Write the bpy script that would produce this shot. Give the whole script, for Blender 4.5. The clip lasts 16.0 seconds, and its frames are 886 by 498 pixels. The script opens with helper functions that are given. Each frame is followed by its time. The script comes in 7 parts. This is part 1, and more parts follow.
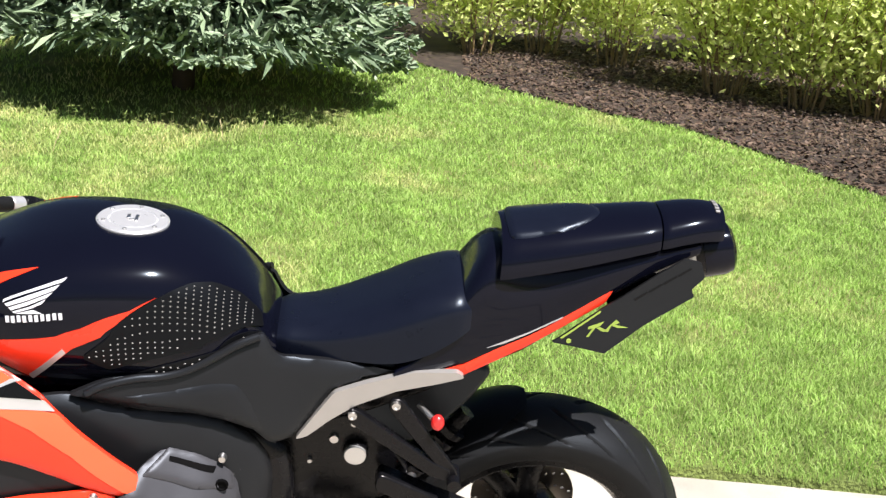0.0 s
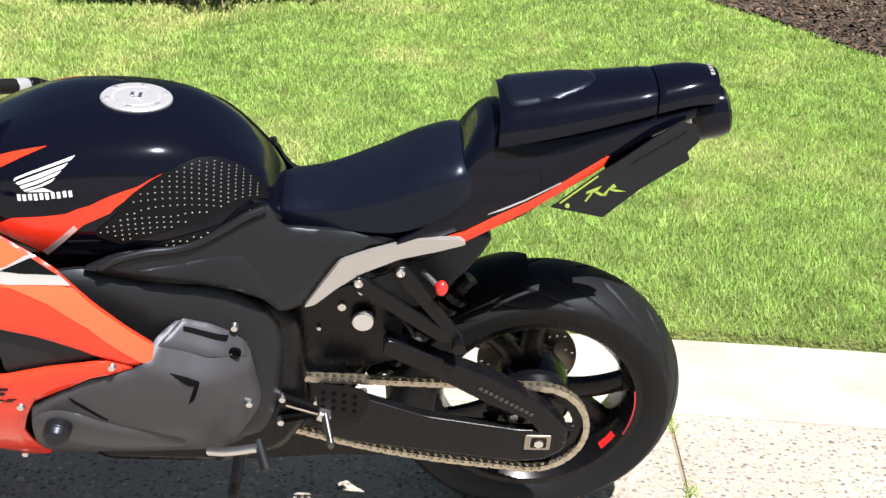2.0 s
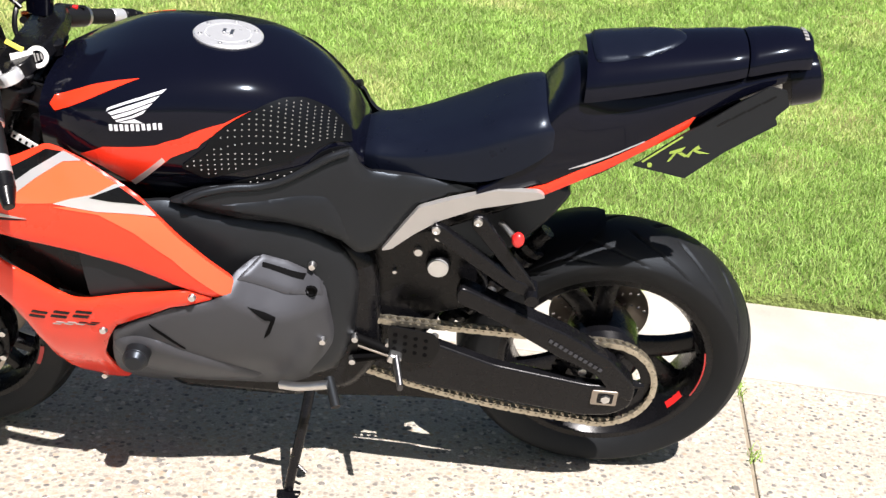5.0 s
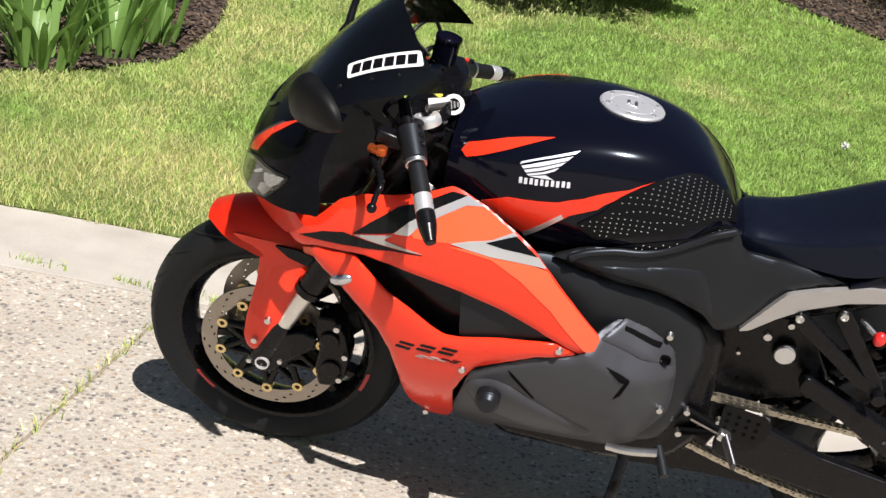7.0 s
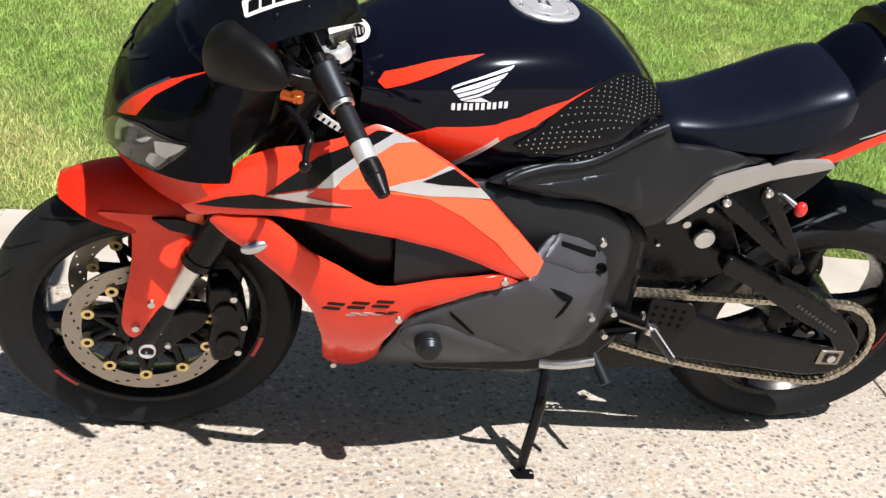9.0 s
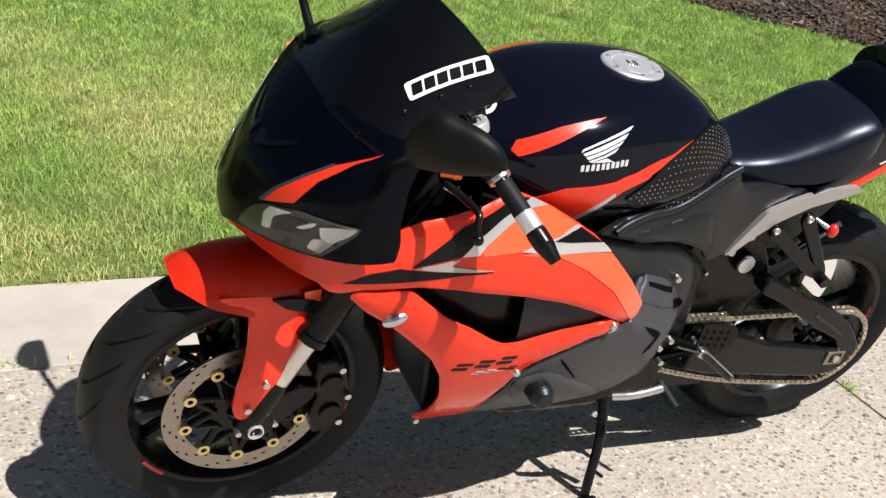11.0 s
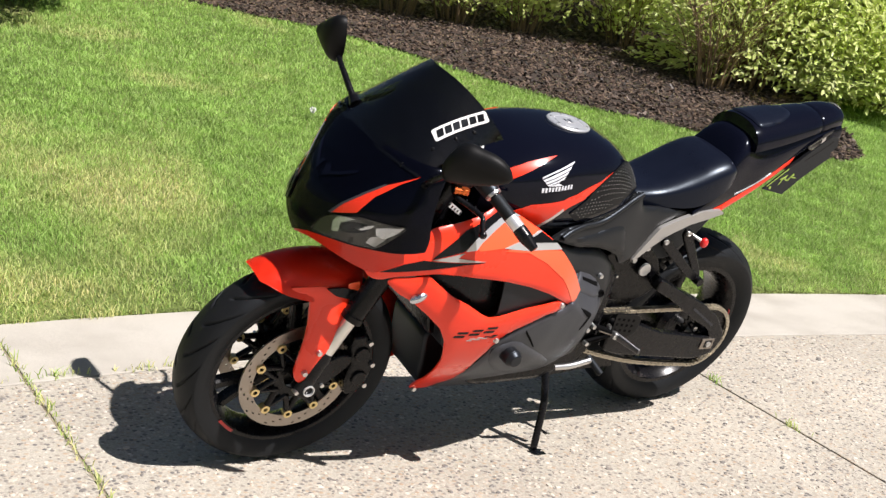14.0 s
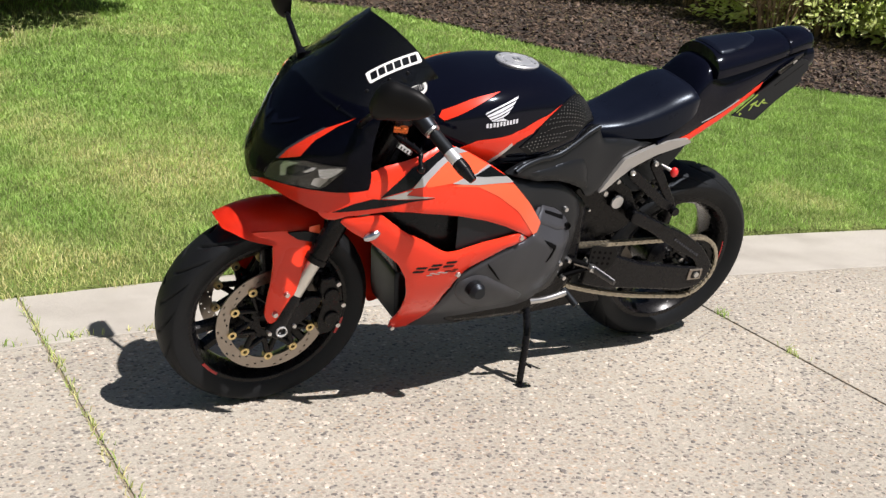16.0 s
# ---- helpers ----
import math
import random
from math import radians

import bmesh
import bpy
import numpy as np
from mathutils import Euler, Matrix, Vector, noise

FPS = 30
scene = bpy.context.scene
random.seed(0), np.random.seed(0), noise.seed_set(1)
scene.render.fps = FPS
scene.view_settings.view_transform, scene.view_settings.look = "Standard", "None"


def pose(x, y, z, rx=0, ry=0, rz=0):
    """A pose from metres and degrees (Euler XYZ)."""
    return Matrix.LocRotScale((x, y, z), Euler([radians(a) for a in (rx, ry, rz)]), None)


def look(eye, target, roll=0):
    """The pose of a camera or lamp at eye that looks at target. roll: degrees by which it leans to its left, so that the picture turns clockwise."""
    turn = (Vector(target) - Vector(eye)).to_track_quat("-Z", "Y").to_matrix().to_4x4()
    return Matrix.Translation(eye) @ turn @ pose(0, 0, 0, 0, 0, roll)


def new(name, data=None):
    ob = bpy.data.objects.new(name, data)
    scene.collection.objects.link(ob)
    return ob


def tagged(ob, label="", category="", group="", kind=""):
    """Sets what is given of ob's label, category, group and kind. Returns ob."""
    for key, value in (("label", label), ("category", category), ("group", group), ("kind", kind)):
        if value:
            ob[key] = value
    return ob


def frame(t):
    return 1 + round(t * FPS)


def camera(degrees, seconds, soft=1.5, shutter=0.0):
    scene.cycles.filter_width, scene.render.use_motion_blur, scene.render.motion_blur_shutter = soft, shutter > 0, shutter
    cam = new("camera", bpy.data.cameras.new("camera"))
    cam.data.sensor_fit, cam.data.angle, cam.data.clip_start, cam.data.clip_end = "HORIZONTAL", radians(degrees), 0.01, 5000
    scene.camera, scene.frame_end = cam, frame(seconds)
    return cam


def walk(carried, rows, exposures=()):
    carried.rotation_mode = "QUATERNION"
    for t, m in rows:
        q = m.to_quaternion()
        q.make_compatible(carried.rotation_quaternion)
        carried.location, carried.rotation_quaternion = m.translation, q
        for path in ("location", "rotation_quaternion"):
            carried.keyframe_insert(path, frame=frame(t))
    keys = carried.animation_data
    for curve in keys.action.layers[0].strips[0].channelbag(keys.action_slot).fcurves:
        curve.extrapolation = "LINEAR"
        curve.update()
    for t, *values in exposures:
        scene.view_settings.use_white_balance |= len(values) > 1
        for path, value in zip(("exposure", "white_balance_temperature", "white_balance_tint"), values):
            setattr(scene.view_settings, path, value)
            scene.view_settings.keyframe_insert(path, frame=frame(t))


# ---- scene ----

cam = camera(40.5, 16.0, soft=1.4)
PATH = [
    (0, (-0.397, -2.294, 1.357), (-0.236, -0.34, 0.96), 4.8),
    (0.5, (-0.395, -2.309, 1.352), (-0.247, -0.364, 0.911), 5.1),
    (1, (-0.393, -2.336, 1.359), (-0.256, -0.402, 0.868), 5.1),
    (1.5, (-0.377, -2.353, 1.355), (-0.247, -0.427, 0.832), 3.8),
    (2, (-0.381, -2.342, 1.353), (-0.229, -0.438, 0.759), 3.3),
    (2.5, (-0.38, -2.351, 1.334), (-0.22, -0.455, 0.716), 3.8),
    (2.7, (-0.401, -2.335, 1.341), (-0.214, -0.442, 0.722), 2.4),
    (3, (-0.372, -2.359, 1.366), (-0.231, -0.45, 0.788), -0.7),
    (3.5, (-0.377, -2.355, 1.364), (-0.211, -0.442, 0.805), 0.3),
    (3.7, (-0.369, -2.356, 1.375), (-0.22, -0.446, 0.803), 1.2),
    (5.8, (-0.44, -2.338, 1.342), (-0.426, -0.472, 0.622), 6.2),
    (6, (-0.472, -2.328, 1.324), (-0.514, -0.452, 0.631), 5.0),
    (6.2, (-0.534, -2.334, 1.339), (-0.624, -0.443, 0.694), 5.8),
    (6.5, (-0.659, -2.373, 1.354), (-0.779, -0.475, 0.735), 6.3),
    (6.7, (-0.758, -2.425, 1.314), (-0.891, -0.529, 0.692), 8.7),
    (7, (-0.888, -2.461, 1.316), (-1.021, -0.561, 0.706), 11.8),
    (7.2, (-0.948, -2.421, 1.349), (-1.076, -0.529, 0.715), 10.5),
    (7.5, (-1.017, -2.337, 1.312), (-1.156, -0.457, 0.643), 8.7),
    (7.7, (-1.079, -2.284, 1.319), (-1.22, -0.427, 0.589), 10.3),
    (8, (-1.125, -2.253, 1.279), (-1.205, -0.393, 0.549), 9.8),
    (8.2, (-1.233, -2.277, 1.309), (-1.111, -0.417, 0.582), 9.4),
    (8.5, (-1.295, -2.286, 1.281), (-1.012, -0.446, 0.551), 11.9),
    (8.7, (-1.34, -2.266, 1.289), (-0.982, -0.444, 0.546), 12.2),
    (9, (-1.368, -2.194, 1.291), (-0.9, -0.391, 0.564), 8.3),
    (9.5, (-1.508, -2.025, 1.299), (-0.958, -0.262, 0.53), 7.2),
    (10, (-1.721, -2.003, 1.315), (-1.008, -0.275, 0.604), 7.2),
    (10.2, (-1.791, -1.971, 1.32), (-0.968, -0.285, 0.627), 9.0),
    (12.3, (-2.251, -2.255, 1.296), (-1.249, -0.617, 0.736), 3.5),
    (12.5, (-2.277, -2.313, 1.286), (-1.277, -0.67, 0.738), 0.8),
    (13, (-2.472, -2.476, 1.289), (-1.423, -0.846, 0.796), -0.2),
    (13.5, (-2.686, -2.553, 1.285), (-1.574, -0.961, 0.807), 4.5),
    (14, (-2.751, -2.605, 1.314), (-1.622, -1.02, 0.851), 8.1),
    (14.5, (-2.679, -2.761, 1.287), (-1.602, -1.135, 0.842), 7.6),
    (15, (-2.547, -2.883, 1.279), (-1.554, -1.209, 0.818), 6.2),
    (15.2, (-2.51, -2.926, 1.271), (-1.52, -1.259, 0.781), 5.1),
    (15.5, (-2.489, -2.946, 1.204), (-1.483, -1.295, 0.69), 6.3),
    (16, (-2.479, -2.955, 1.266), (-1.521, -1.274, 0.763), 3.2),
]
walk(cam, [(t, look(eye, target, roll)) for t, eye, target, roll in PATH], [(0, 1.09), (3.5, 1.15), (5.8, 1.10), (6.2, 1.28), (6.5, 1.12), (7, .62), (8, .54), (8.6, .58), (9, .74), (9.5, .76), (10, .56), (12.5, .62), (13.5, .62), (14.5, .76), (15.2, .44), (16, .46)])

# ---- light ----
SUN_FROM = Vector((0.28, -0.65, 1.0)).normalized()
world = bpy.data.worlds.new("sky")
scene.world = world
world.use_nodes = True
wn = world.node_tree.nodes
sky = wn.new("ShaderNodeTexSky")
sky.sky_type, sky.sun_disc = "NISHITA", False
sky.sun_elevation = math.asin(SUN_FROM.z)
sky.sun_rotation = math.atan2(SUN_FROM.x, SUN_FROM.y)
sky.dust_density = 1.5
world.node_tree.links.new(sky.outputs[0], wn["Background"].inputs[0])
wn["Background"].inputs[1].default_value = 0.029
sun_lamp = new("sun", bpy.data.lights.new("sun", "SUN"))
sun_lamp.data.energy, sun_lamp.data.angle, sun_lamp.data.color = 5.0, radians(0.53), (1.0, 0.937, 0.915)
sun_lamp.matrix_world = look(SUN_FROM * 30, (0, 0, 0))
scene.view_settings.exposure = 0.68

# ---- materials ----
def mat(name, color, rough=0.5, metal=0.0, coat=0.0, vary=0.12, scale=30.0, rvary=0.08, bump=0.0, bscale=300.0, spec=0.5, sheen=None):
    """A surface with two scales of colour and gloss variation and a fine relief."""
    m = bpy.data.materials.new(name)
    m.use_nodes = True
    n, l = m.node_tree.nodes, m.node_tree.links
    b = n["Principled BSDF"]
    co = n.new("ShaderNodeTexCoord")
    big = n.new("ShaderNodeTexNoise")
    big.inputs["Scale"].default_value, big.inputs["Detail"].default_value = scale, 6
    l.new(co.outputs["Object"], big.inputs["Vector"])
    ramp = n.new("ShaderNodeMix")
    ramp.data_type = "RGBA"
    ramp.inputs[6].default_value = (*[c * (1 - vary) for c in color], 1)
    ramp.inputs[7].default_value = (*[min(1, c * (1 + vary)) for c in color], 1)
    l.new(big.outputs["Fac"], ramp.inputs[0])
    l.new(ramp.outputs[2], b.inputs["Base Color"])
    fine = n.new("ShaderNodeTexNoise")
    fine.inputs["Scale"].default_value, fine.inputs["Detail"].default_value = bscale, 3
    l.new(co.outputs["Object"], fine.inputs["Vector"])
    mr = n.new("ShaderNodeMapRange")
    mr.inputs["To Min"].default_value, mr.inputs["To Max"].default_value = max(0.02, rough - rvary), min(1, rough + rvary)
    l.new(big.outputs["Fac"], mr.inputs["Value"])
    l.new(mr.outputs[0], b.inputs["Roughness"])
    b.inputs["Metallic"].default_value = metal
    b.inputs["Specular IOR Level"].default_value = spec
    if sheen:
        b.inputs["Specular Tint"].default_value = (*sheen, 1)
    b.inputs["Coat Weight"].default_value, b.inputs["Coat Roughness"].default_value = coat, 0.03
    if bump:
        bu = n.new("ShaderNodeBump")
        bu.inputs["Strength"].default_value, bu.inputs["Distance"].default_value = bump, 0.002
        l.new(fine.outputs["Fac"], bu.inputs["Height"])
        l.new(bu.outputs[0], b.inputs["Normal"])
    return m


COOL = (.72, .85, 1.0)
M_BLACK = mat("black_paint", (0.0026, 0.0030, 0.0075), 0.13, 0, 0.26, 0.2, 6, 0.03, spec=0.10, sheen=COOL)
M_ORANGE = mat("orange_paint", (0.82, 0.038, 0.013), 0.28, 0, 0.35, 0.06, 6, 0.04, spec=0.3)
# sunlit fairing orange, shared with the mudguard's reflector tabs
M_AMBER = mat("sunlit_orange_and_reflector", (0.87, 0.120, 0.042), 0.30, 0.1, 0.5, 0.06, 6, 0.04)
M_SILVERP = mat("silver_paint", (0.62, 0.62, 0.64), 0.30, 0.6, 1.0, 0.06, 30, 0.05)
M_STRIPEBLACK = mat("stripe_black", (0.0040, 0.0038, 0.0042), 0.28, 0, 0.15, 0.1, 20, spec=0.18, sheen=COOL)
M_SHELL = mat("satin_shell", (0.0042, 0.0042, 0.0045), 0.5, 0, 0, 0.15, 30, 0.05, 0.05, 900, 0.16)
# painted shade of slots and holes, also plain matte black parts
M_GAP = mat("slot_shade_and_matte_black", (0.0025, 0.0025, 0.0028), 0.7, 0, 0, 0.1, 20, spec=0.05)
M_PLASTIC = mat("black_plastic", (0.0082, 0.0082, 0.0092), 0.40, 0, 0, 0.18, 18, 0.06, 0.05, 900, 0.36, COOL)
M_DARK = mat("dark_metal", (0.0045, 0.0045, 0.0055), 0.27, 0.0, 0, 0.25, 40, 0.1, 0.05, 500, 0.22)
M_GREY = mat("grey_cover_paint", (0.052, 0.052, 0.058), 0.44, 0.25, 0.0, 0.08, 25, 0.05, 0.05, 900, 0.4, COOL)
M_SILVER = mat("silver_panel", (0.42, 0.41, 0.40), 0.42, 0.55, 0.2, 0.06, 30, 0.05)
M_ALU = mat("aluminium", (0.62, 0.62, 0.62), 0.34, 1.0, 0, 0.10, 60, 0.1)
M_PEG = mat("peg_metal", (0.10, 0.10, 0.105), 0.42, 1.0, 0, 0.4, 120, 0.15)
M_CHROME = mat("chrome", (0.80, 0.80, 0.80), 0.10, 1.0, 0, 0.05, 60, 0.05)
M_FORKTUBE = mat("fork_tube", (0.75, 0.74, 0.71), 0.35, 0.85, 0, 0.05, 60, 0.05)
M_STEEL = mat("disc_steel", (0.33, 0.295, 0.26), 0.36, 1.0, 0, 0.15, 60, 0.1)
M_GOLD = mat("gold_bobbin", (0.78, 0.62, 0.30), 0.35, 0.8, 0, 0.1, 60, 0.08)
M_CHAIN = mat("chain_steel", (0.46, 0.42, 0.34), 0.33, 0.9, 0, 0.25, 90, 0.12)
M_RUBBER = mat("tyre_rubber", (0.0085, 0.0084, 0.0085), 0.54, 0, 0, 0.35, 14, 0.1, 0.25, 500, 0.22, COOL)
M_SEAT = mat("seat_vinyl", (0.0046, 0.0060, 0.0125), 0.29, 0, 0, 0.15, 30, 0.05, 0.05, 1400, 0.22, COOL)
M_PAD = mat("tank_pad_rubber", (0.0035, 0.0036, 0.0042), 0.42, 0, 0, 0.15, 40, 0.06, spec=0.16, sheen=COOL)
M_DOT = mat("clear_dot", (0.30, 0.30, 0.29), 0.2, 0.2, 0.5, 0.1, 40)
M_WHITE = mat("white_vinyl", (0.80, 0.80, 0.78), 0.35, 0, 0.3, 0.04, 30)
M_SCREEN = mat("smoked_screen", (0.004, 0.004, 0.005), 0.07, 0, 1.0, 0.1, 5, 0.02)
M_EMBLEM = mat("emblem_silver", (0.72, 0.74, 0.80), 0.35, 0.2, 0.3, 0.06, 60)
M_RED = mat("red_plastic", (0.75, 0.02, 0.02), 0.35, 0, 0.4, 0.1, 30)
M_REDDECAL = mat("red_rim_decal", (0.40, 0.014, 0.014), 0.4, 0, 0.2, 0.15, 60)
M_GREEN = mat("lime_vinyl", (0.32, 0.45, 0.075), 0.4, 0, 0.2, 0.1, 40)
M_COPPER = mat("orange_anodised", (0.62, 0.13, 0.03), 0.28, 0.8, 0, 0.08, 40)
M_GAUGE = mat("cap_silver", (0.74, 0.75, 0.76), 0.30, 0.65, 0.2, 0.05, 80, 0.06)
M_YELLOW = mat("yellow_label", (0.80, 0.68, 0.10), 0.4, 0, 0.2, 0.08, 40)
M_REFLECT = mat("lamp_reflector", (0.56, 0.58, 0.62), 0.22, 0.9, 0, 0.1, 40)
M_LAMPHOUSE = mat("lamp_housing", (0.022, 0.021, 0.019), 0.3, 0.2, 0, 0.1, 30)


def glass_mat(name, tint, rough=0.02):
    m = bpy.data.materials.new(name)
    m.use_nodes = True
    b = m.node_tree.nodes["Principled BSDF"]
    b.inputs["Base Color"].default_value = (*tint, 1)
    b.inputs["Roughness"].default_value, b.inputs["Transmission Weight"].default_value = rough, 1.0
    b.inputs["IOR"].default_value = 1.25
    return m


M_LENS = glass_mat("lamp_lens", (0.88, 0.89, 0.88))

# ---- mesh tools ----
def part(name, bm, material, parent=None, label="", smooth=True, bevel=0.0, sharp=38):
    """Links a bmesh as one mesh object under a thing or a part."""
    me = bpy.data.meshes.new(name)
    root = parent
    while root and root.parent:
        root = root.parent
    if root and root.name == "motorcycle":
        # the bike's middle plane stands a little steeper over than its empty
        for v in bm.verts:
            v.co.y += (.024 - .047 * v.co.z) * (1 + min(1, max(-1, v.co.y / .22)))
    bm.normal_update()
    for f in bm.faces:
        f.smooth = smooth
    bm.to_mesh(me)
    bm.free()
    if smooth:
        me.set_sharp_from_angle(angle=radians(sharp))
    me.materials.append(material)
    ob = new(name, me)
    ob.parent = parent
    if bevel:
        mod = ob.modifiers.new("bevel", "BEVEL")
        mod.width, mod.segments, mod.limit_method, mod.angle_limit = bevel, 2, "ANGLE", radians(40)
    if label:
        tagged(ob, label)
    return ob


def empty(name, m=None, label="", category="", group="", kind=""):
    ob = new(name)
    if m is not None:
        ob.matrix_world = m
    return tagged(ob, label, category, group, kind)


def add_box(bm, size, m):
    made = bmesh.ops.create_cube(bm, size=1.0, matrix=m @ Matrix.Diagonal((*size, 1)))
    return made["verts"]


def add_rod(bm, a, b, r0, r1=None, seg=16):
    """A cylinder or cone from a to b."""
    a, b = Vector(a), Vector(b)
    d = b - a
    m = Matrix.Translation((a + b) / 2) @ d.to_track_quat("Z", "Y").to_matrix().to_4x4()
    bmesh.ops.create_cone(bm, cap_ends=True, segments=seg, radius1=r0, radius2=r0 if r1 is None else r1, depth=d.length, matrix=m)


def add_tube(bm, pts, r, seg=10, taper=None):
    """A round tube along points; taper: end radius."""
    pts = [Vector(p) for p in pts]
    rings = []
    for i, p in enumerate(pts):
        d = (pts[min(i + 1, len(pts) - 1)] - pts[max(i - 1, 0)]).normalized()
        q = d.to_track_quat("Z", "Y")
        k = r if taper is None else r + (taper - r) * i / (len(pts) - 1)
        rings.append([bm.verts.new(p + q @ Vector((k * math.cos(2 * math.pi * j / seg), k * math.sin(2 * math.pi * j / seg), 0))) for j in range(seg)])
    skin(bm, rings, True, True)


def skin(bm, rings, closed=True, caps=False):
    for a, b in zip(rings, rings[1:]):
        n = len(a)
        for j in range(n if closed else n - 1):
            bm.faces.new((a[j], a[(j + 1) % n], b[(j + 1) % n], b[j]))
    if caps:
        bm.faces.new(rings[0][::-1])
        bm.faces.new(rings[-1])


def bend(pts, n=6):
    """A smooth open line through points (Catmull-Rom)."""
    p = [Vector(q) for q in pts]
    p = [2 * p[0] - p[1]] + p + [2 * p[-1] - p[-2]]
    out = []
    for i in range(1, len(p) - 2):
        for k in range(n):
            t = k / n
            a, b, c, d = p[i - 1], p[i], p[i + 1], p[i + 2]
            out.append(0.5 * (2 * b + (c - a) * t + (2 * a - 5 * b + 4 * c - d) * t * t + (3 * b - a - 3 * c + d) * t ** 3))
    return out + [p[-2]]


def rounded(outline, r, n=4):
    """The outline with its corners rounded."""
    out = []
    k = len(outline)
    for i in range(k):
        a, b, c = (np.array(outline[(i + j) % k], float) for j in (-1, 0, 1))
        la, lc = np.linalg.norm((a - b) / r), np.linalg.norm((c - b) / r)
        p = b + (a - b) / la * min(1.0, la * 0.45) if la else b
        q = b + (c - b) / lc * min(1.0, lc * 0.45) if lc else b
        for j in range(n + 1):
            t = j / n
            out.append(tuple((1 - t) ** 2 * p + 2 * t * (1 - t) * b + t * t * q))
    return out


def sheet(outline, fn, step=0.02, thick=0.004, lift=0.0, r=0.01, right=False, scale=(1, 1), pillow=None):
    """A panel with thickness: the outline, in the two coordinates of the surface fn, cut into cells and laid onto it. pillow: depth and width by which the edges fall away."""
    sc = np.array(scale, float)
    pts = rounded(outline, np.array([r, r]) * sc) if r else [tuple(p) for p in outline]
    line = []
    for i, p in enumerate(pts):
        q = pts[(i + 1) % len(pts)]
        d = np.linalg.norm((np.array(q) - np.array(p)) / sc)
        k = max(1, int(d / step))
        line += [tuple(np.array(p) + (np.array(q) - np.array(p)) * j / k) for j in range(k)]
    flat = bmesh.new()
    vs = []
    for u, v in line:
        p = Vector((u / sc[0], v / sc[1], 0))
        if not vs or (vs[-1].co - p).length > 1e-5:
            vs.append(flat.verts.new(p))
    flat.faces.new(vs)
    lo = [min(v.co[i] for v in vs) for i in (0, 1)]
    hi = [max(v.co[i] for v in vs) for i in (0, 1)]
    for i in (0, 1):
        k = int((hi[i] - lo[i]) / step)
        for j in range(1, k + 1):
            at, no = [0, 0, 0], [0, 0, 0]
            at[i], no[i] = lo[i] + (hi[i] - lo[i]) * j / (k + 1), 1
            bmesh.ops.bisect_plane(flat, geom=flat.verts[:] + flat.edges[:] + flat.faces[:], plane_co=at, plane_no=no, dist=1e-6)
    flat.verts.index_update()
    ends = np.array([(u / sc[0], v / sc[1]) for u, v in line])
    nexts = np.roll(ends, -1, 0) - ends
    lens = (nexts ** 2).sum(1) + 1e-12

    def fall(x, y):
        if not pillow:
            return 0.0
        d = np.array((x, y)) - ends
        t = np.clip((d * nexts).sum(1) / lens, 0, 1)[:, None]
        k = max(0.0, 1 - float(np.sqrt(((d - nexts * t) ** 2).sum(1)).min()) / pillow[1])
        return pillow[0] * (1 - math.sqrt(max(0.0, 1 - k * k)))

    bm = bmesh.new()
    top, low = [], []
    e = 0.002
    side = -1 if right else 1
    for v in flat.verts:
        u, w = v.co.x * sc[0], v.co.y * sc[1]
        p = Vector(fn(u, w))
        n = (Vector(fn(u + e * sc[0], w)) - Vector(fn(u - e * sc[0], w))).cross(Vector(fn(u, w + e * sc[1])) - Vector(fn(u, w - e * sc[1])))
        n = n.normalized() if n.length > 1e-12 else Vector((0, -1, 0))
        if n.dot(p - Vector((p.x, 0, 0.75 if abs(p.y) > 0.03 else p.z - 0.2))) < 0:
            n = -n
        down = fall(v.co.x, v.co.y)
        a, b = p + n * (lift - down), p + n * (lift - thick - down)
        a.y, b.y = a.y * side, b.y * side
        top.append(bm.verts.new(a))
        low.append(bm.verts.new(b))
    for f in flat.faces:
        bm.faces.new([top[v.index] for v in f.verts])
        bm.faces.new([low[v.index] for v in reversed(f.verts)])
    for ed in flat.edges:
        if len(ed.link_faces) == 1:
            a, b = ed.verts
            bm.faces.new((top[a.index], top[b.index], low[b.index], low[a.index]))
    flat.free()
    bmesh.ops.recalc_face_normals(bm, faces=bm.faces)
    return bm


def lathe(bm, profile, centre, axis="Y", seg=64, arc=None):
    """Turns a profile of (radius, along) round the y axis through centre."""
    rings = []
    n = seg if arc is None else seg + 1
    for j in range(n):
        a = 2 * math.pi * j / seg if arc is None else radians(arc[0] + (arc[1] - arc[0]) * j / seg)
        rings.append([bm.verts.new((centre[0] + r * math.cos(a), centre[1] + y, centre[2] + r * math.sin(a))) for r, y in profile])
    if arc is None:
        rings.append(rings[0])
    skin(bm, rings, False)
    return rings


def flat_poly(outline, y0, y1, r=0.006):
    """A plate: outline in x, z with rounded corners, from y0 to y1."""
    bm = bmesh.new()
    pts = rounded(outline, r) if r else outline
    vs = []
    for x, z in pts:
        if not vs or (vs[-1].co - Vector((x, y0, z))).length > 1e-5:
            vs.append(bm.verts.new((x, y0, z)))
    f = bm.faces.new(vs)
    e = bmesh.ops.extrude_face_region(bm, geom=[f])
    bmesh.ops.translate(bm, verts=[v for v in e["geom"] if isinstance(v, bmesh.types.BMVert)], vec=(0, y1 - y0, 0))
    bmesh.ops.recalc_face_normals(bm, faces=bm.faces)
    return bm


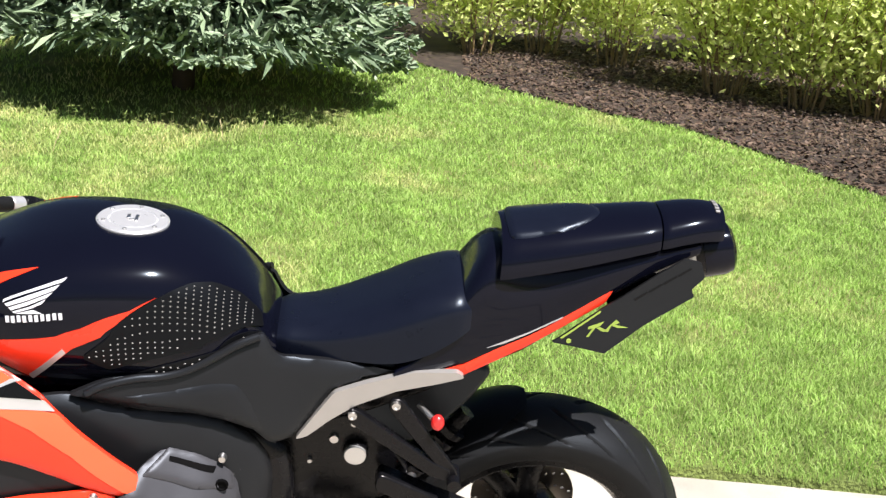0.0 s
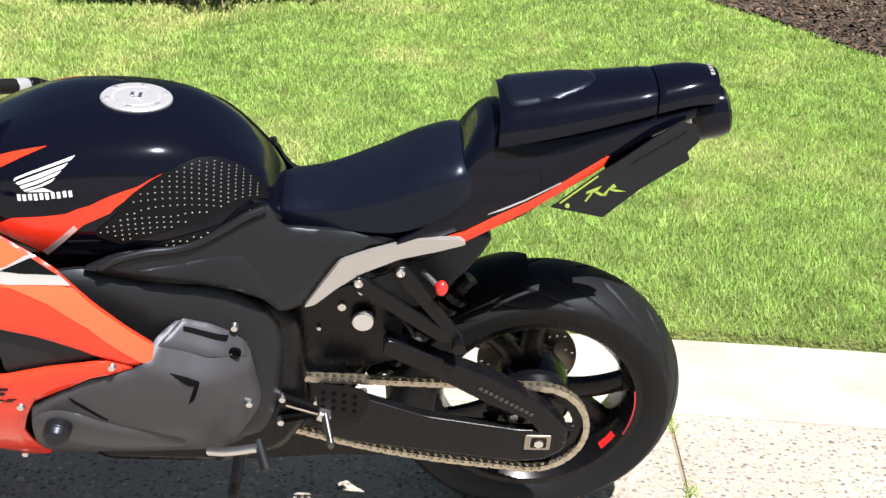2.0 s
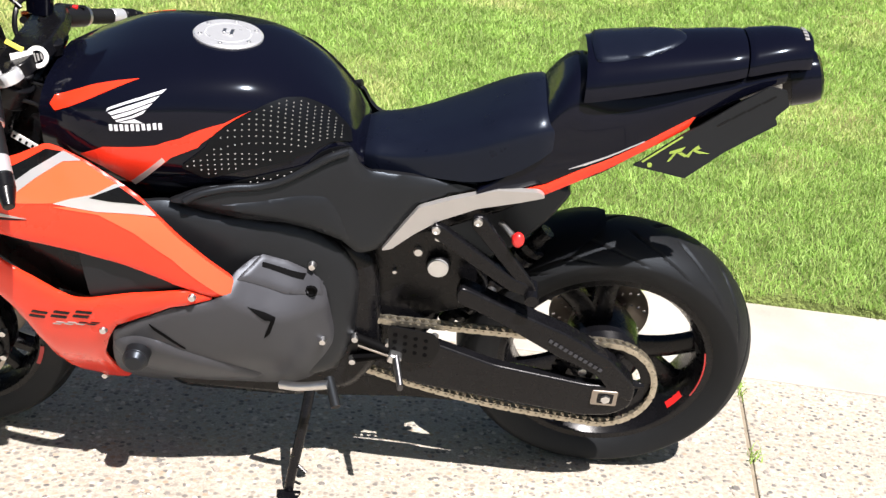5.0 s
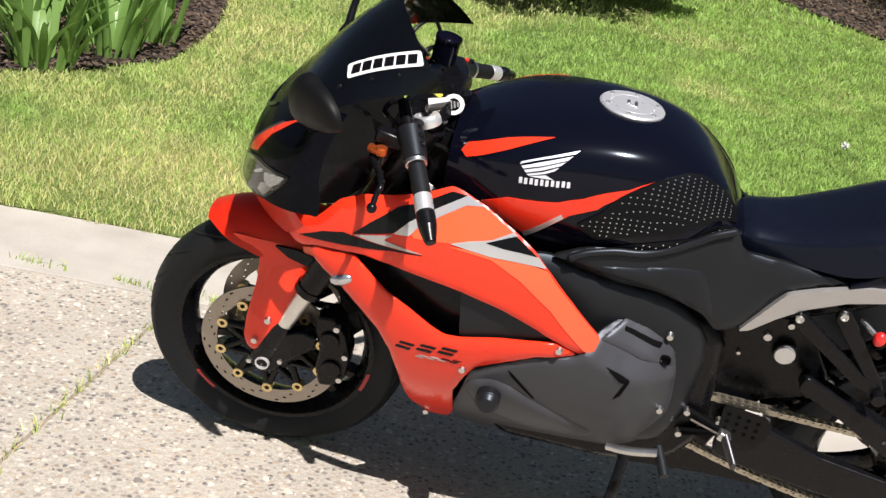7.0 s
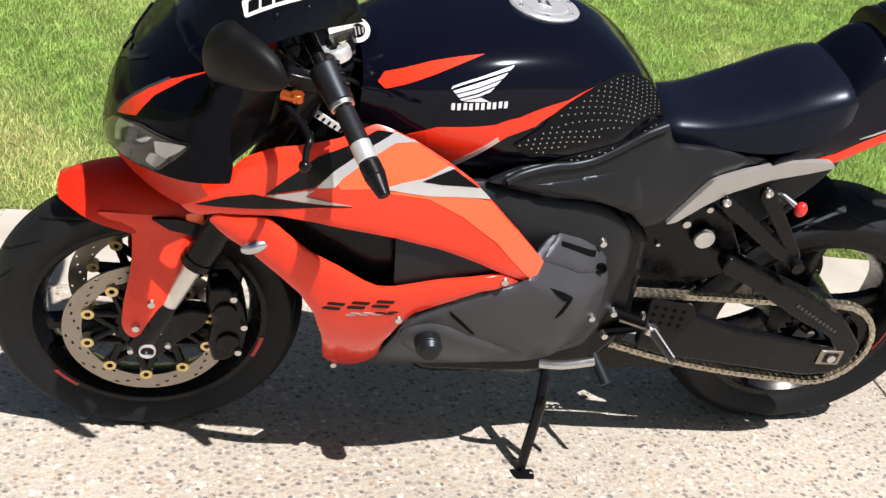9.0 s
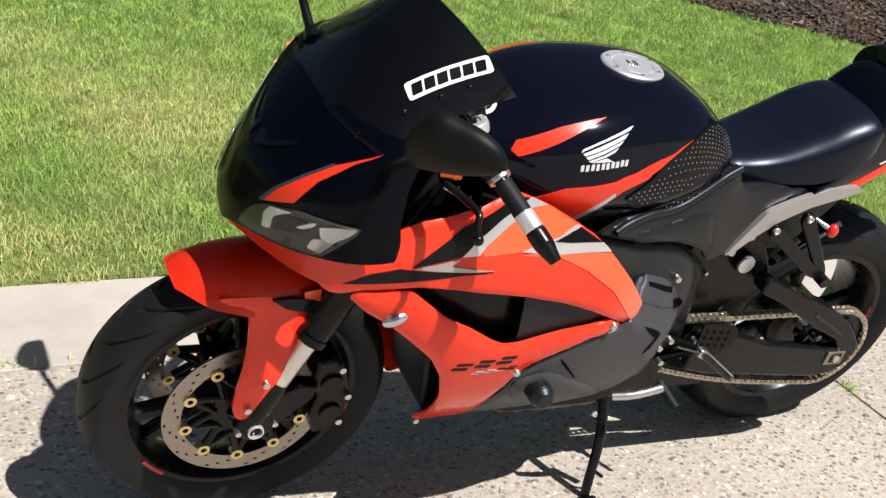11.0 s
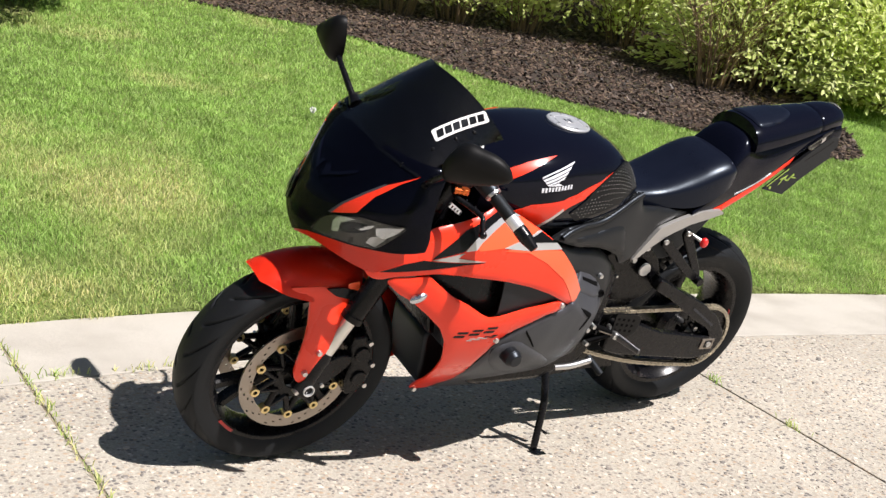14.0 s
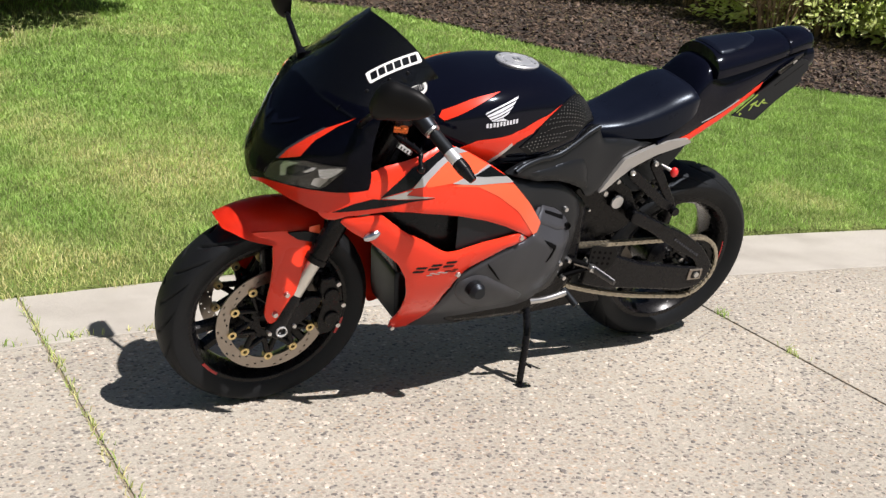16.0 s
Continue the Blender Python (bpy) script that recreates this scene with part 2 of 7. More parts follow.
def raw_mesh(name, verts, faces, material, parent=None, smooth=False):
    """A large joined mesh from arrays: verts (n, 3), faces (m, k)."""
    me = bpy.data.meshes.new(name)
    verts, faces = np.asarray(verts, np.float32), np.asarray(faces, np.int32)
    me.vertices.add(len(verts))
    me.vertices.foreach_set("co", verts.ravel())
    me.loops.add(faces.size)
    me.loops.foreach_set("vertex_index", faces.ravel())
    me.polygons.add(len(faces))
    me.polygons.foreach_set("loop_start", np.arange(len(faces), dtype=np.int32) * faces.shape[1])
    me.polygons.foreach_set("loop_total", np.full(len(faces), faces.shape[1], np.int32))
    me.polygons.foreach_set("use_smooth", np.full(len(faces), smooth, bool))
    me.update(calc_edges=True)
    me.materials.append(material)
    ob = new(name, me)
    ob.parent = parent
    return ob

# ---- the motorcycle's main surfaces, in its own axes: x to the tail, y to its right, z up ----
def spline(xs, ys):
    """A smooth monotone-friendly curve through a few knots."""
    xs, ys = np.array(xs, float), np.array(ys, float)
    d = np.diff(ys) / np.diff(xs)
    m = np.concatenate(([d[0]], (d[:-1] + d[1:]) / 2, [d[-1]]))
    def f(x):
        x = min(max(x, xs[0]), xs[-1])
        i = min(max(int(np.searchsorted(xs, x)) - 1, 0), len(xs) - 2)
        h = xs[i + 1] - xs[i]
        t = (x - xs[i]) / h
        return float((2*t**3 - 3*t*t + 1)*ys[i] + (t**3 - 2*t*t + t)*h*m[i] + (3*t*t - 2*t**3)*ys[i+1] + (t**3 - t*t)*h*m[i+1])
    return f

# fairing side: half-width over height and along the length
fair_w = spline((.16, .25, .33, .42, .50, .60, .70, .76, .82, .87, .93), (.03, .10, .17, .225, .25, .262, .258, .245, .215, .185, .145))
fair_t = spline((-1.45, -1.35, -1.30, -1.20, -1.10, -1.0, -.90, -.80, -.72, -.65, -.58, -.48), (.30, .60, .72, .87, .97, 1.0, 1.0, 1.0, .89, .78, .65, .5))
def fairing(x, z): return (x, -fair_w(z) * fair_t(x), z)
# dark frame cover behind the fairing
cover_w = spline((-.95, -.85, -.70, -.55, -.46, -.35), (.215, .205, .172, .147, .126, .115))
def frame_cover(x, z): return (x, -cover_w(x) * (1 - 1.2 * (z - .62) ** 2), z)
# nose cowl: round the front by angle, and up
nose_x = spline((.64, .68, .72, .78, .83, .873, .92, .96, 1.0, 1.04), (-1.43, -1.455, -1.461, -1.452, -1.438, -1.414, -1.38, -1.35, -1.315, -1.275))
nose_w = spline((.64, .70, .74, .80, .84, .90, .95, 1.0, 1.04), (.17, .24, .262, .266, .265, .252, .238, .19, .14))
nose_l = spline((.64, .72, .80, .84, .90, .95, 1.0, 1.04), (.16, .18, .18, .16, .13, .11, .10, .09))
nose_low = spline((0, 17, 56, 73, 102), (.69, .722, .754, .762, .775))
def nose(a, z):
    r = math.radians(a)
    return (nose_x(z) + nose_l(z) * (1 - math.cos(r)), -nose_w(z) * math.sin(r) * (1 if a > 0 else 1 - .26 * min(1, max(0, (z - .67) / .15)) * (1 - min(1, max(0, (z - .83) / .09)))), z)
# tank: along the length, and by angle from the ridge
tank_top = spline((-1.06, -1.0, -.93, -.86, -.76, -.68, -.62, -.57, -.53, -.505), (.925, .955, .982, .995, 1.0, .992, .968, .93, .885, .84))
tank_w = spline((-1.06, -1.0, -.90, -.80, -.70, -.60, -.54, -.505), (.14, .175, .20, .195, .18, .15, .12, .10))
tank_z = spline((-1.06, -.90, -.70, -.505), (.86, .87, .865, .80))
def tank(x, a):
    t, w, z = tank_top(x), tank_w(x), tank_z(x)
    if abs(a) <= 90:
        s, c = math.sin(math.radians(abs(a))), math.cos(math.radians(a))
        return (x, -math.copysign(w * s ** .67, a), z + (t - z) * c ** .67)
    k = (abs(a) - 90) / 45
    return (x, -math.copysign(w * (1 - .22 * k * k), a), z - .12 * k)
# seat
seat_top = spline((-.515, -.42, -.33, -.257, -.20, -.16), (.842, .857, .896, .934, .951, .948))
seat_w = spline((-.515, -.45, -.36, -.27, -.20, -.16), (.088, .10, .120, .132, .128, .114))
# tail
tail_top = spline((-.15, 0, .12, .20, .26), (1.048, 1.073, 1.091, 1.105, 1.102))
cowl_h = spline((-.14, 0, .12, .24), (.071, .062, .049, .045))
tail_w = spline((-.30, -.14, -.03, .13, .22, .26), (.125, .105, .098, .078, .06, .045))

# ---- ground: driveway, concrete strip, lawn and bed ----
def lawn_z(x, y):
    k = max(0.0, y - 1.12)
    return 0.02 + 0.009 * (min(max(x, -9), 9) + 1.4) + 0.03 * min(1, k / 0.1) + 0.115 * max(0, min(k, 14)) + 0.05 * max(0, k - 14) * 0.5 + 0.015 * math.sin(x * 1.3 + y * 0.7)


def edge_y(x):
    """The lawn's edge along the strip: a gentle arc."""
    return 1.17 - 0.029 * (x + 1.2) ** 2 if x > -1.2 else 1.17 - 0.05 * (x + 1.2) ** 2


def ground_mat(name, kind):
    m = bpy.data.materials.new(name)
    m.use_nodes = True
    n, l = m.node_tree.nodes, m.node_tree.links
    b = n["Principled BSDF"]
    co = n.new("ShaderNodeTexCoord")

    def noise_node(scale, detail=4):
        t = n.new("ShaderNodeTexNoise")
        t.inputs["Scale"].default_value, t.inputs["Detail"].default_value = scale, detail
        l.new(co.outputs["Object"], t.inputs["Vector"])
        return t

    def ramp_node(src, stops):
        r = n.new("ShaderNodeValToRGB")
        while len(r.color_ramp.elements) < len(stops):
            r.color_ramp.elements.new(0.5)
        for e, (p, c) in zip(r.color_ramp.elements, stops):
            e.position, e.color = p, (*c, 1)
        l.new(src, r.inputs[0])
        return r

    def mix_node(kind_of, fac, a, c):
        x = n.new("ShaderNodeMix")
        x.data_type, x.blend_type = "RGBA", kind_of
        if isinstance(fac, float):
            x.inputs[0].default_value = fac
        else:
            l.new(fac, x.inputs[0])
        l.new(a, x.inputs[6])
        l.new(c, x.inputs[7])
        return x.outputs[2]

    bu = n.new("ShaderNodeBump")
    if kind == "aggregate":
        warp = noise_node(60, 2)
        add = n.new("ShaderNodeVectorMath")
        add.operation = "MULTIPLY_ADD"
        l.new(warp.outputs["Color"], add.inputs[0])
        add.inputs[1].default_value = (0.006, 0.006, 0.006)
        l.new(co.outputs["Object"], add.inputs[2])
        v = n.new("ShaderNodeTexVoronoi")
        v.feature, v.inputs["Scale"].default_value = "F1", 68
        l.new(add.outputs[0], v.inputs["Vector"])
        sep = n.new("ShaderNodeSeparateColor")
        l.new(v.outputs["Color"], sep.inputs[0])
        stone = ramp_node(sep.outputs[0], [(0.0, (.13, .125, .12)), (.14, (.22, .20, .18)), (.34, (.34, .30, .25)), (.6, (.46, .40, .32)), (.82, (.40, .30, .21)), (1, (.70, .66, .58))])
        mortar = ramp_node(noise_node(220, 5).outputs["Fac"], [(.3, (.34, .31, .26)), (.7, (.54, .50, .42))])
        edge = ramp_node(v.outputs["Distance"], [(.30, (0, 0, 0)), (.52, (1, 1, 1))])
        c1 = mix_node("MIX", edge.outputs[0], stone.outputs[0], mortar.outputs[0])
        stain = ramp_node(noise_node(1.6, 5).outputs["Fac"], [(.3, (.80, .80, .80)), (.65, (1, 1, 1))])
        l.new(mix_node("MULTIPLY", 1.0, c1, stain.outputs[0]), b.inputs["Base Color"])
        inv = n.new("ShaderNodeMath")
        inv.operation = "SUBTRACT"
        inv.inputs[0].default_value = 0.6
        l.new(v.outputs["Distance"], inv.inputs[1])
        l.new(inv.outputs[0], bu.inputs["Height"])
        bu.inputs["Strength"].default_value, bu.inputs["Distance"].default_value = 0.6, 0.004
        b.inputs["Roughness"].default_value = 0.85
    elif kind == "concrete":
        big = ramp_node(noise_node(3.5, 7).outputs["Fac"], [(.25, (.37, .342, .296)), (.55, (.48, .452, .397)), (.8, (.515, .488, .432))])
        fine = ramp_node(noise_node(350, 3).outputs["Fac"], [(.3, (.78, .78, .78)), (.6, (1, 1, 1))])
        l.new(mix_node("MULTIPLY", 1.0, big.outputs[0], fine.outputs[0]), b.inputs["Base Color"])
        l.new(noise_node(300, 4).outputs["Fac"], bu.inputs["Height"])
        bu.inputs["Strength"].default_value, bu.inputs["Distance"].default_value = 0.3, 0.002
        b.inputs["Roughness"].default_value = 0.88
    elif kind == "soil":
        big = ramp_node(noise_node(9, 6).outputs["Fac"], [(.3, (.016, .011, .008)), (.7, (.06, .042, .03))])
        l.new(big.outputs[0], b.inputs["Base Color"])
        l.new(noise_node(60, 5).outputs["Fac"], bu.inputs["Height"])
        bu.inputs["Strength"].default_value, bu.inputs["Distance"].default_value = 0.8, 0.02
        b.inputs["Roughness"].default_value = 0.95
    else:
        big = ramp_node(noise_node(1.1, 6).outputs["Fac"], [(.3, (.12, .17, .035)), (.55, (.20, .26, .06)), (.72, (.40, .37, .15))])
        fine = ramp_node(noise_node(120, 4).outputs["Fac"], [(.3, (.5, .5, .5)), (.65, (1, 1, 1))])
        l.new(mix_node("MULTIPLY", 1.0, big.outputs[0], fine.outputs[0]), b.inputs["Base Color"])
        l.new(noise_node(90, 5).outputs["Fac"], bu.inputs["Height"])
        bu.inputs["Strength"].default_value, bu.inputs["Distance"].default_value = 0.9, 0.03
        b.inputs["Roughness"].default_value = 0.9
    l.new(bu.outputs[0], b.inputs["Normal"])
    return m


M_AGG = ground_mat("exposed_aggregate", "aggregate")
M_CONC = ground_mat("broom_concrete", "concrete")
M_SOIL = ground_mat("bed_soil", "soil")
M_TURF = ground_mat("turf", "turf")


def slope(x):
    """The driveway rises slightly towards the bike's tail."""
    return 0.009 * (x + 1.4)


def joint_l(y):
    return -1.82 + 0.02 * y


def joint_r(y):
    return 0.40 + 0.14 * y


def strip_in(x):
    return edge_y(x) - 0.51 - 0.027 * max(0, x + 1.2)


GAP = 0.0045
# sides of the slabs follow the two joints, which run away from the camera
def skewed(name, x0, x1, y_lo, y_hi, material, z_top, label):
    bm = bmesh.new()
    n, k = 24, 16
    top = []
    for i in range(n + 1):
        row = []
        for j in range(k + 1):
            xm = x0(0) + (x1(0) - x0(0)) * i / n
            a, b = y_lo(xm), y_hi(xm)
            y = a + (b - a) * j / k
            x = x0(y) + (x1(y) - x0(y)) * i / n
            row.append(bm.verts.new((x, y, z_top + slope(x))))
        top.append(row)
    for a, b in zip(top, top[1:]):
        for j in range(k):
            bm.faces.new((a[j], b[j], b[j + 1], a[j + 1]))
    rim = [e for e in bm.edges if len(e.link_faces) == 1]
    ext = bmesh.ops.extrude_edge_only(bm, edges=rim)
    bmesh.ops.translate(bm, verts=[v for v in ext["geom"] if isinstance(v, bmesh.types.BMVert)], vec=(0, 0, -0.12))
    bmesh.ops.recalc_face_normals(bm, faces=bm.faces)
    ob = part(name, bm, material, smooth=False, bevel=0.003)
    return tagged(ob, label, "pavement", kind="structure")


AGG_LABEL = "exposed-aggregate concrete driveway slab with pale pebbles"
CONC_LABEL = "smooth pale concrete edging strip between driveway and lawn"
lines = [lambda y: -9.0, joint_l, joint_r, lambda y: 3.6 + 0.14 * y, lambda y: 9.0]
for a, b in zip(lines, lines[1:]):
    lo = (lambda f: lambda y: f(y) + GAP)(a)
    hi = (lambda f: lambda y: f(y) - GAP)(b)
    skewed("driveway", lo, hi, lambda x: -9.0, lambda x: strip_in(x) - 0.003, M_AGG, 0.0, AGG_LABEL)
    skewed("edging_strip", lo, hi, lambda x: strip_in(x) + 0.003, edge_y, M_CONC, 0.001, CONC_LABEL)

# worn sand in the joints between the slabs
M_SAND = mat("joint_sand", (.27, .23, .17), .95, 0, 0, .35, 40, .03, .8, 300)
for f in lines[1:-1]:
    bm = bmesh.new()
    rows = []
    for j in range(60):
        y = -8.9 + (edge_y(f(0)) + 8.88) * j / 59
        rows.append([bm.verts.new((f(y) + s * .012, y, slope(f(y)) - .005)) for s in (-1, 1)])
    skin(bm, rows, False)
    bmesh.ops.recalc_face_normals(bm, faces=bm.faces)
    tagged(part("joint_filler", bm, M_SAND), "sandy dirt in the joint between driveway slabs", "joint", kind="structure")

# one sheet of turf to the horizon, dipping under the slabs
bm = bmesh.new()
xs = [-160, -80, -40, -20, -12] + [-9 + 0.3 * i for i in range(61)] + [12, 20, 40, 80, 160]
ks = [-60, -30, -12, -6, -3, -1, -.3, -.02] + [.004 + .012 * i for i in range(10)] + [.14 + .15 * i for i in range(64)] + [11, 13, 16, 22, 34, 60, 120, 220]
grid = []
for x in xs:
    e = edge_y(min(max(x, -9), 9))
    grid.append([bm.verts.new((x, e + k, lawn_z(x, 1.12 + k) if k > 0 else -0.15)) for k in ks])
skin(bm, grid, False)
bmesh.ops.recalc_face_normals(bm, faces=bm.faces)
tagged(part("ground", bm, M_TURF), "sloping mown lawn with green and dry patches", "lawn", kind="structure")
BED = [(-0.6, 9.0), (0.06, 8.05), (0.75, 7.0), (1.35, 6.3), (1.85, 5.85), (2.2, 5.2), (2.5, 4.4), (2.9, 3.75), (3.4, 3.2), (3.85, 2.75), (4.1, 2.52), (4.4, 2.58), (4.78, 2.98), (5.08, 3.37), (5.3, 3.75), (5.65, 4.05), (6.4, 4.7), (9.5, 6.3), (14, 8.5), (14, 13), (-0.6, 13)]
IRIS_BED = [(-2.62, 2.75), (-2.62, 3.3), (-2.8, 4.2), (-3.6, 5.0), (-6, 5.2), (-6, 2.2), (-4, 1.95), (-3.3, 1.98), (-2.9, 2.3)]


def within(x, y, poly):
    hit = False
    for (x0, y0), (x1, y1) in zip(poly, poly[1:] + poly[:1]):
        if (y0 > y) != (y1 > y) and x < (x1 - x0) * (y - y0) / (y1 - y0) + x0:
            hit = not hit
    return hit


def ground_z(x, y):
    """The lawn's height, measured from its edge along the strip."""
    return lawn_z(x, y + 1.12 - edge_y(min(max(x, -9), 9)))


def bed_sheet(outline, cell):
    """A mounded sheet of soil over the bed."""
    bm = bmesh.new()
    x0, x1 = min(p[0] for p in outline), min(9.5, max(p[0] for p in outline))
    y0, y1 = min(p[1] for p in outline), max(p[1] for p in outline)
    keep = {}

    def vert(i, j):
        if (i, j) not in keep:
            x, y = x0 + i * cell, y0 + j * cell
            keep[i, j] = bm.verts.new((x, y, ground_z(x, y) + .014 + .012 * noise.noise(Vector((x * 4, y * 4, 0)))))
        return keep[i, j]
    for i in range(int((x1 - x0) / cell)):
        for j in range(int((y1 - y0) / cell)):
            if within(x0 + (i + .5) * cell, y0 + (j + .5) * cell, outline):
                bm.faces.new((vert(i, j), vert(i + 1, j), vert(i + 1, j + 1), vert(i, j + 1)))
    return bm


for outline, what in ((BED, "dark bark-mulched planting bed under shrubs"), (IRIS_BED, "brown mulched bed of irises beside the lawn")):
    tagged(part("planting_bed", bed_sheet(outline, .05), M_SOIL), what, "planting bed", kind="structure")

# ---- the motorcycle, leaning on its side stand ----
bike = empty("motorcycle", pose(0, 0.01, 0, 15, 0, 0), "black and orange sport motorcycle leaning on its side stand", "motorcycle")
FRONT, REAR = (-1.370, 0, 0.293), (0.014, 0.072, 0.308)


def both(name, outline, fn, material, label="", **kw):
    for right in (False, True):
        part(name, sheet(outline, fn, right=right, **kw), material, bike, label)


# wheels
def tyre(centre, radius, rim_r, half, parent, pitch, twist):
    """A tyre with curved sipes cut into the tread."""
    bm = bmesh.new()
    seg, prof = 480, 112
    rings = []
    for i in range(seg):
        a = 2 * math.pi * i / seg
        ring = []
        for j in range(prof + 1):
            s = -1 + 2 * j / prof
            q = abs(s)
            if q < 0.72:
                t = q / 0.72
                ang = t * 1.25
                y = half * math.sin(ang) / math.sin(1.25)
                r = radius - (half * 0.72) * (1 - math.cos(ang)) / (1 - math.cos(1.25)) * 0.62
                k = (math.degrees(a) * (1 if s > 0 else 1) + twist * t ** 1.6 + (pitch / 2 if s > 0 else 0)) % pitch
                gap = abs(k - pitch / 2) * radius * 0.01745 / 0.0058
                ends = min(1.0, max(0.0, (t - 0.08) / 0.12)) * min(1.0, max(0.0, (0.95 - t) / 0.12))
                if gap < 1:
                    r -= 0.0065 * (1 - gap ** 4) * ends
            else:
                t = (q - 0.72) / 0.28
                y = half * (1 - 0.22 * t * t)
                r0 = radius - half * 0.72 * 0.62
                r = r0 + (rim_r - r0) * t
            ring.append(bm.verts.new((centre[0] + r * math.cos(a), centre[1] + math.copysign(y, s), centre[2] + r * math.sin(a))))
        rings.append(ring)
    rings.append(rings[0])
    skin(bm, rings, False)
    bmesh.ops.recalc_face_normals(bm, faces=bm.faces)
    return part("tyre", bm, M_RUBBER, parent, "worn black road tyre with curved sipes", sharp=70)


def rim(name, centre, r, half, spokes, fork, label, wide, turn):
    bm = bmesh.new()
    prof = [(r + .004, -half), (r - .012, -half), (r - .020, -half + .012), (r - .030, -half + .03), (r - .034, 0), (r - .030, half - .03), (r - .020, half - .012), (r - .012, half), (r + .004, half), (r - .004, half - .006), (r - .018, 0), (r - .004, -half + .006), (r + .004, -half)]
    lathe(bm, prof, centre, seg=96)
    bmesh.ops.recalc_face_normals(bm, faces=bm.faces)
    whole = part(name, bm, M_DARK, bike, label, bevel=0.002)
    bm = bmesh.new()
    lathe(bm, [(.012, -.045), (.042, -.045), (.045, -.03), (.036, 0), (.045, .03), (.042, .045), (.012, .045), (.012, -.045)], centre, seg=40)
    bmesh.ops.recalc_face_normals(bm, faces=bm.faces)
    part("hub", bm, M_DARK, whole)
    for s in range(spokes):
        for sgn in (-1, 1):
            a0 = 2 * math.pi * s / spokes + turn + sgn * 0.10
            a1 = a0 + sgn * fork
            pts = []
            for k in range(7):
                t = k / 6
                a = a0 + (a1 - a0) * t ** 1.3
                rr = .036 + (r - .026 - .036) * t
                pts.append((rr, a, wide * (1.15 - .5 * t + .35 * t * t)))
            bm = bmesh.new()
            rings = []
            for rr, a, w in pts:
                c = Vector((centre[0] + rr * math.cos(a), centre[1], centre[2] + rr * math.sin(a)))
                t = Vector((-math.sin(a), 0, math.cos(a)))
                rings.append([bm.verts.new(c + t * (w * x) + Vector((0, y, 0))) for x, y in ((-.5, -.010), (-.3, -.016), (.3, -.016), (.5, -.010), (.5, .010), (.3, .016), (-.3, .016), (-.5, .010))])
            skin(bm, rings, True, True)
            bmesh.ops.recalc_face_normals(bm, faces=bm.faces)
            part("spoke", bm, M_DARK, whole)
    return whole


def drilled_disc(parent, centre, r0, r1, y, label, pattern):
    """A brake disc: a ring with drilled holes."""
    bm = bmesh.new()
    seg, rad = 240, 9
    vs = [[bm.verts.new((centre[0] + (r0 + (r1 - r0) * k / rad) * math.cos(2 * math.pi * i / seg), y, centre[2] + (r0 + (r1 - r0) * k / rad) * math.sin(2 * math.pi * i / seg))) for k in range(rad + 1)] for i in range(seg)]
    for i in range(seg):
        for k in range(rad):
            hole = any((i + o) % pattern in (0, 1) and k in (q, q + 0) for o, q in ((0, 1), (5, 3), (10, 5), (15, 7)))
            if not hole:
                bm.faces.new((vs[i][k], vs[(i + 1) % seg][k], vs[(i + 1) % seg][k + 1], vs[i][k + 1]))
    bmesh.ops.delete(bm, geom=[v for v in bm.verts if not v.link_faces], context="VERTS")
    e = bmesh.ops.extrude_face_region(bm, geom=bm.faces[:])
    bmesh.ops.translate(bm, verts=[v for v in e["geom"] if isinstance(v, bmesh.types.BMVert)], vec=(0, 0.0045, 0))
    bmesh.ops.recalc_face_normals(bm, faces=bm.faces)
    return part("brake_disc", bm, M_STEEL, parent, label)


def rim_decal(parent, centre, r, y, a0, a1, w=0.014):
    bm = bmesh.new()
    lathe(bm, [(r, y), (r - w, y - 0.001), (r - w, y + .0015), (r, y + .0015), (r, y)], centre, seg=18, arc=(a0, a1))
    bmesh.ops.recalc_face_normals(bm, faces=bm.faces)
    part("rim_decal", bm, M_REDDECAL, parent, "red rim sticker")


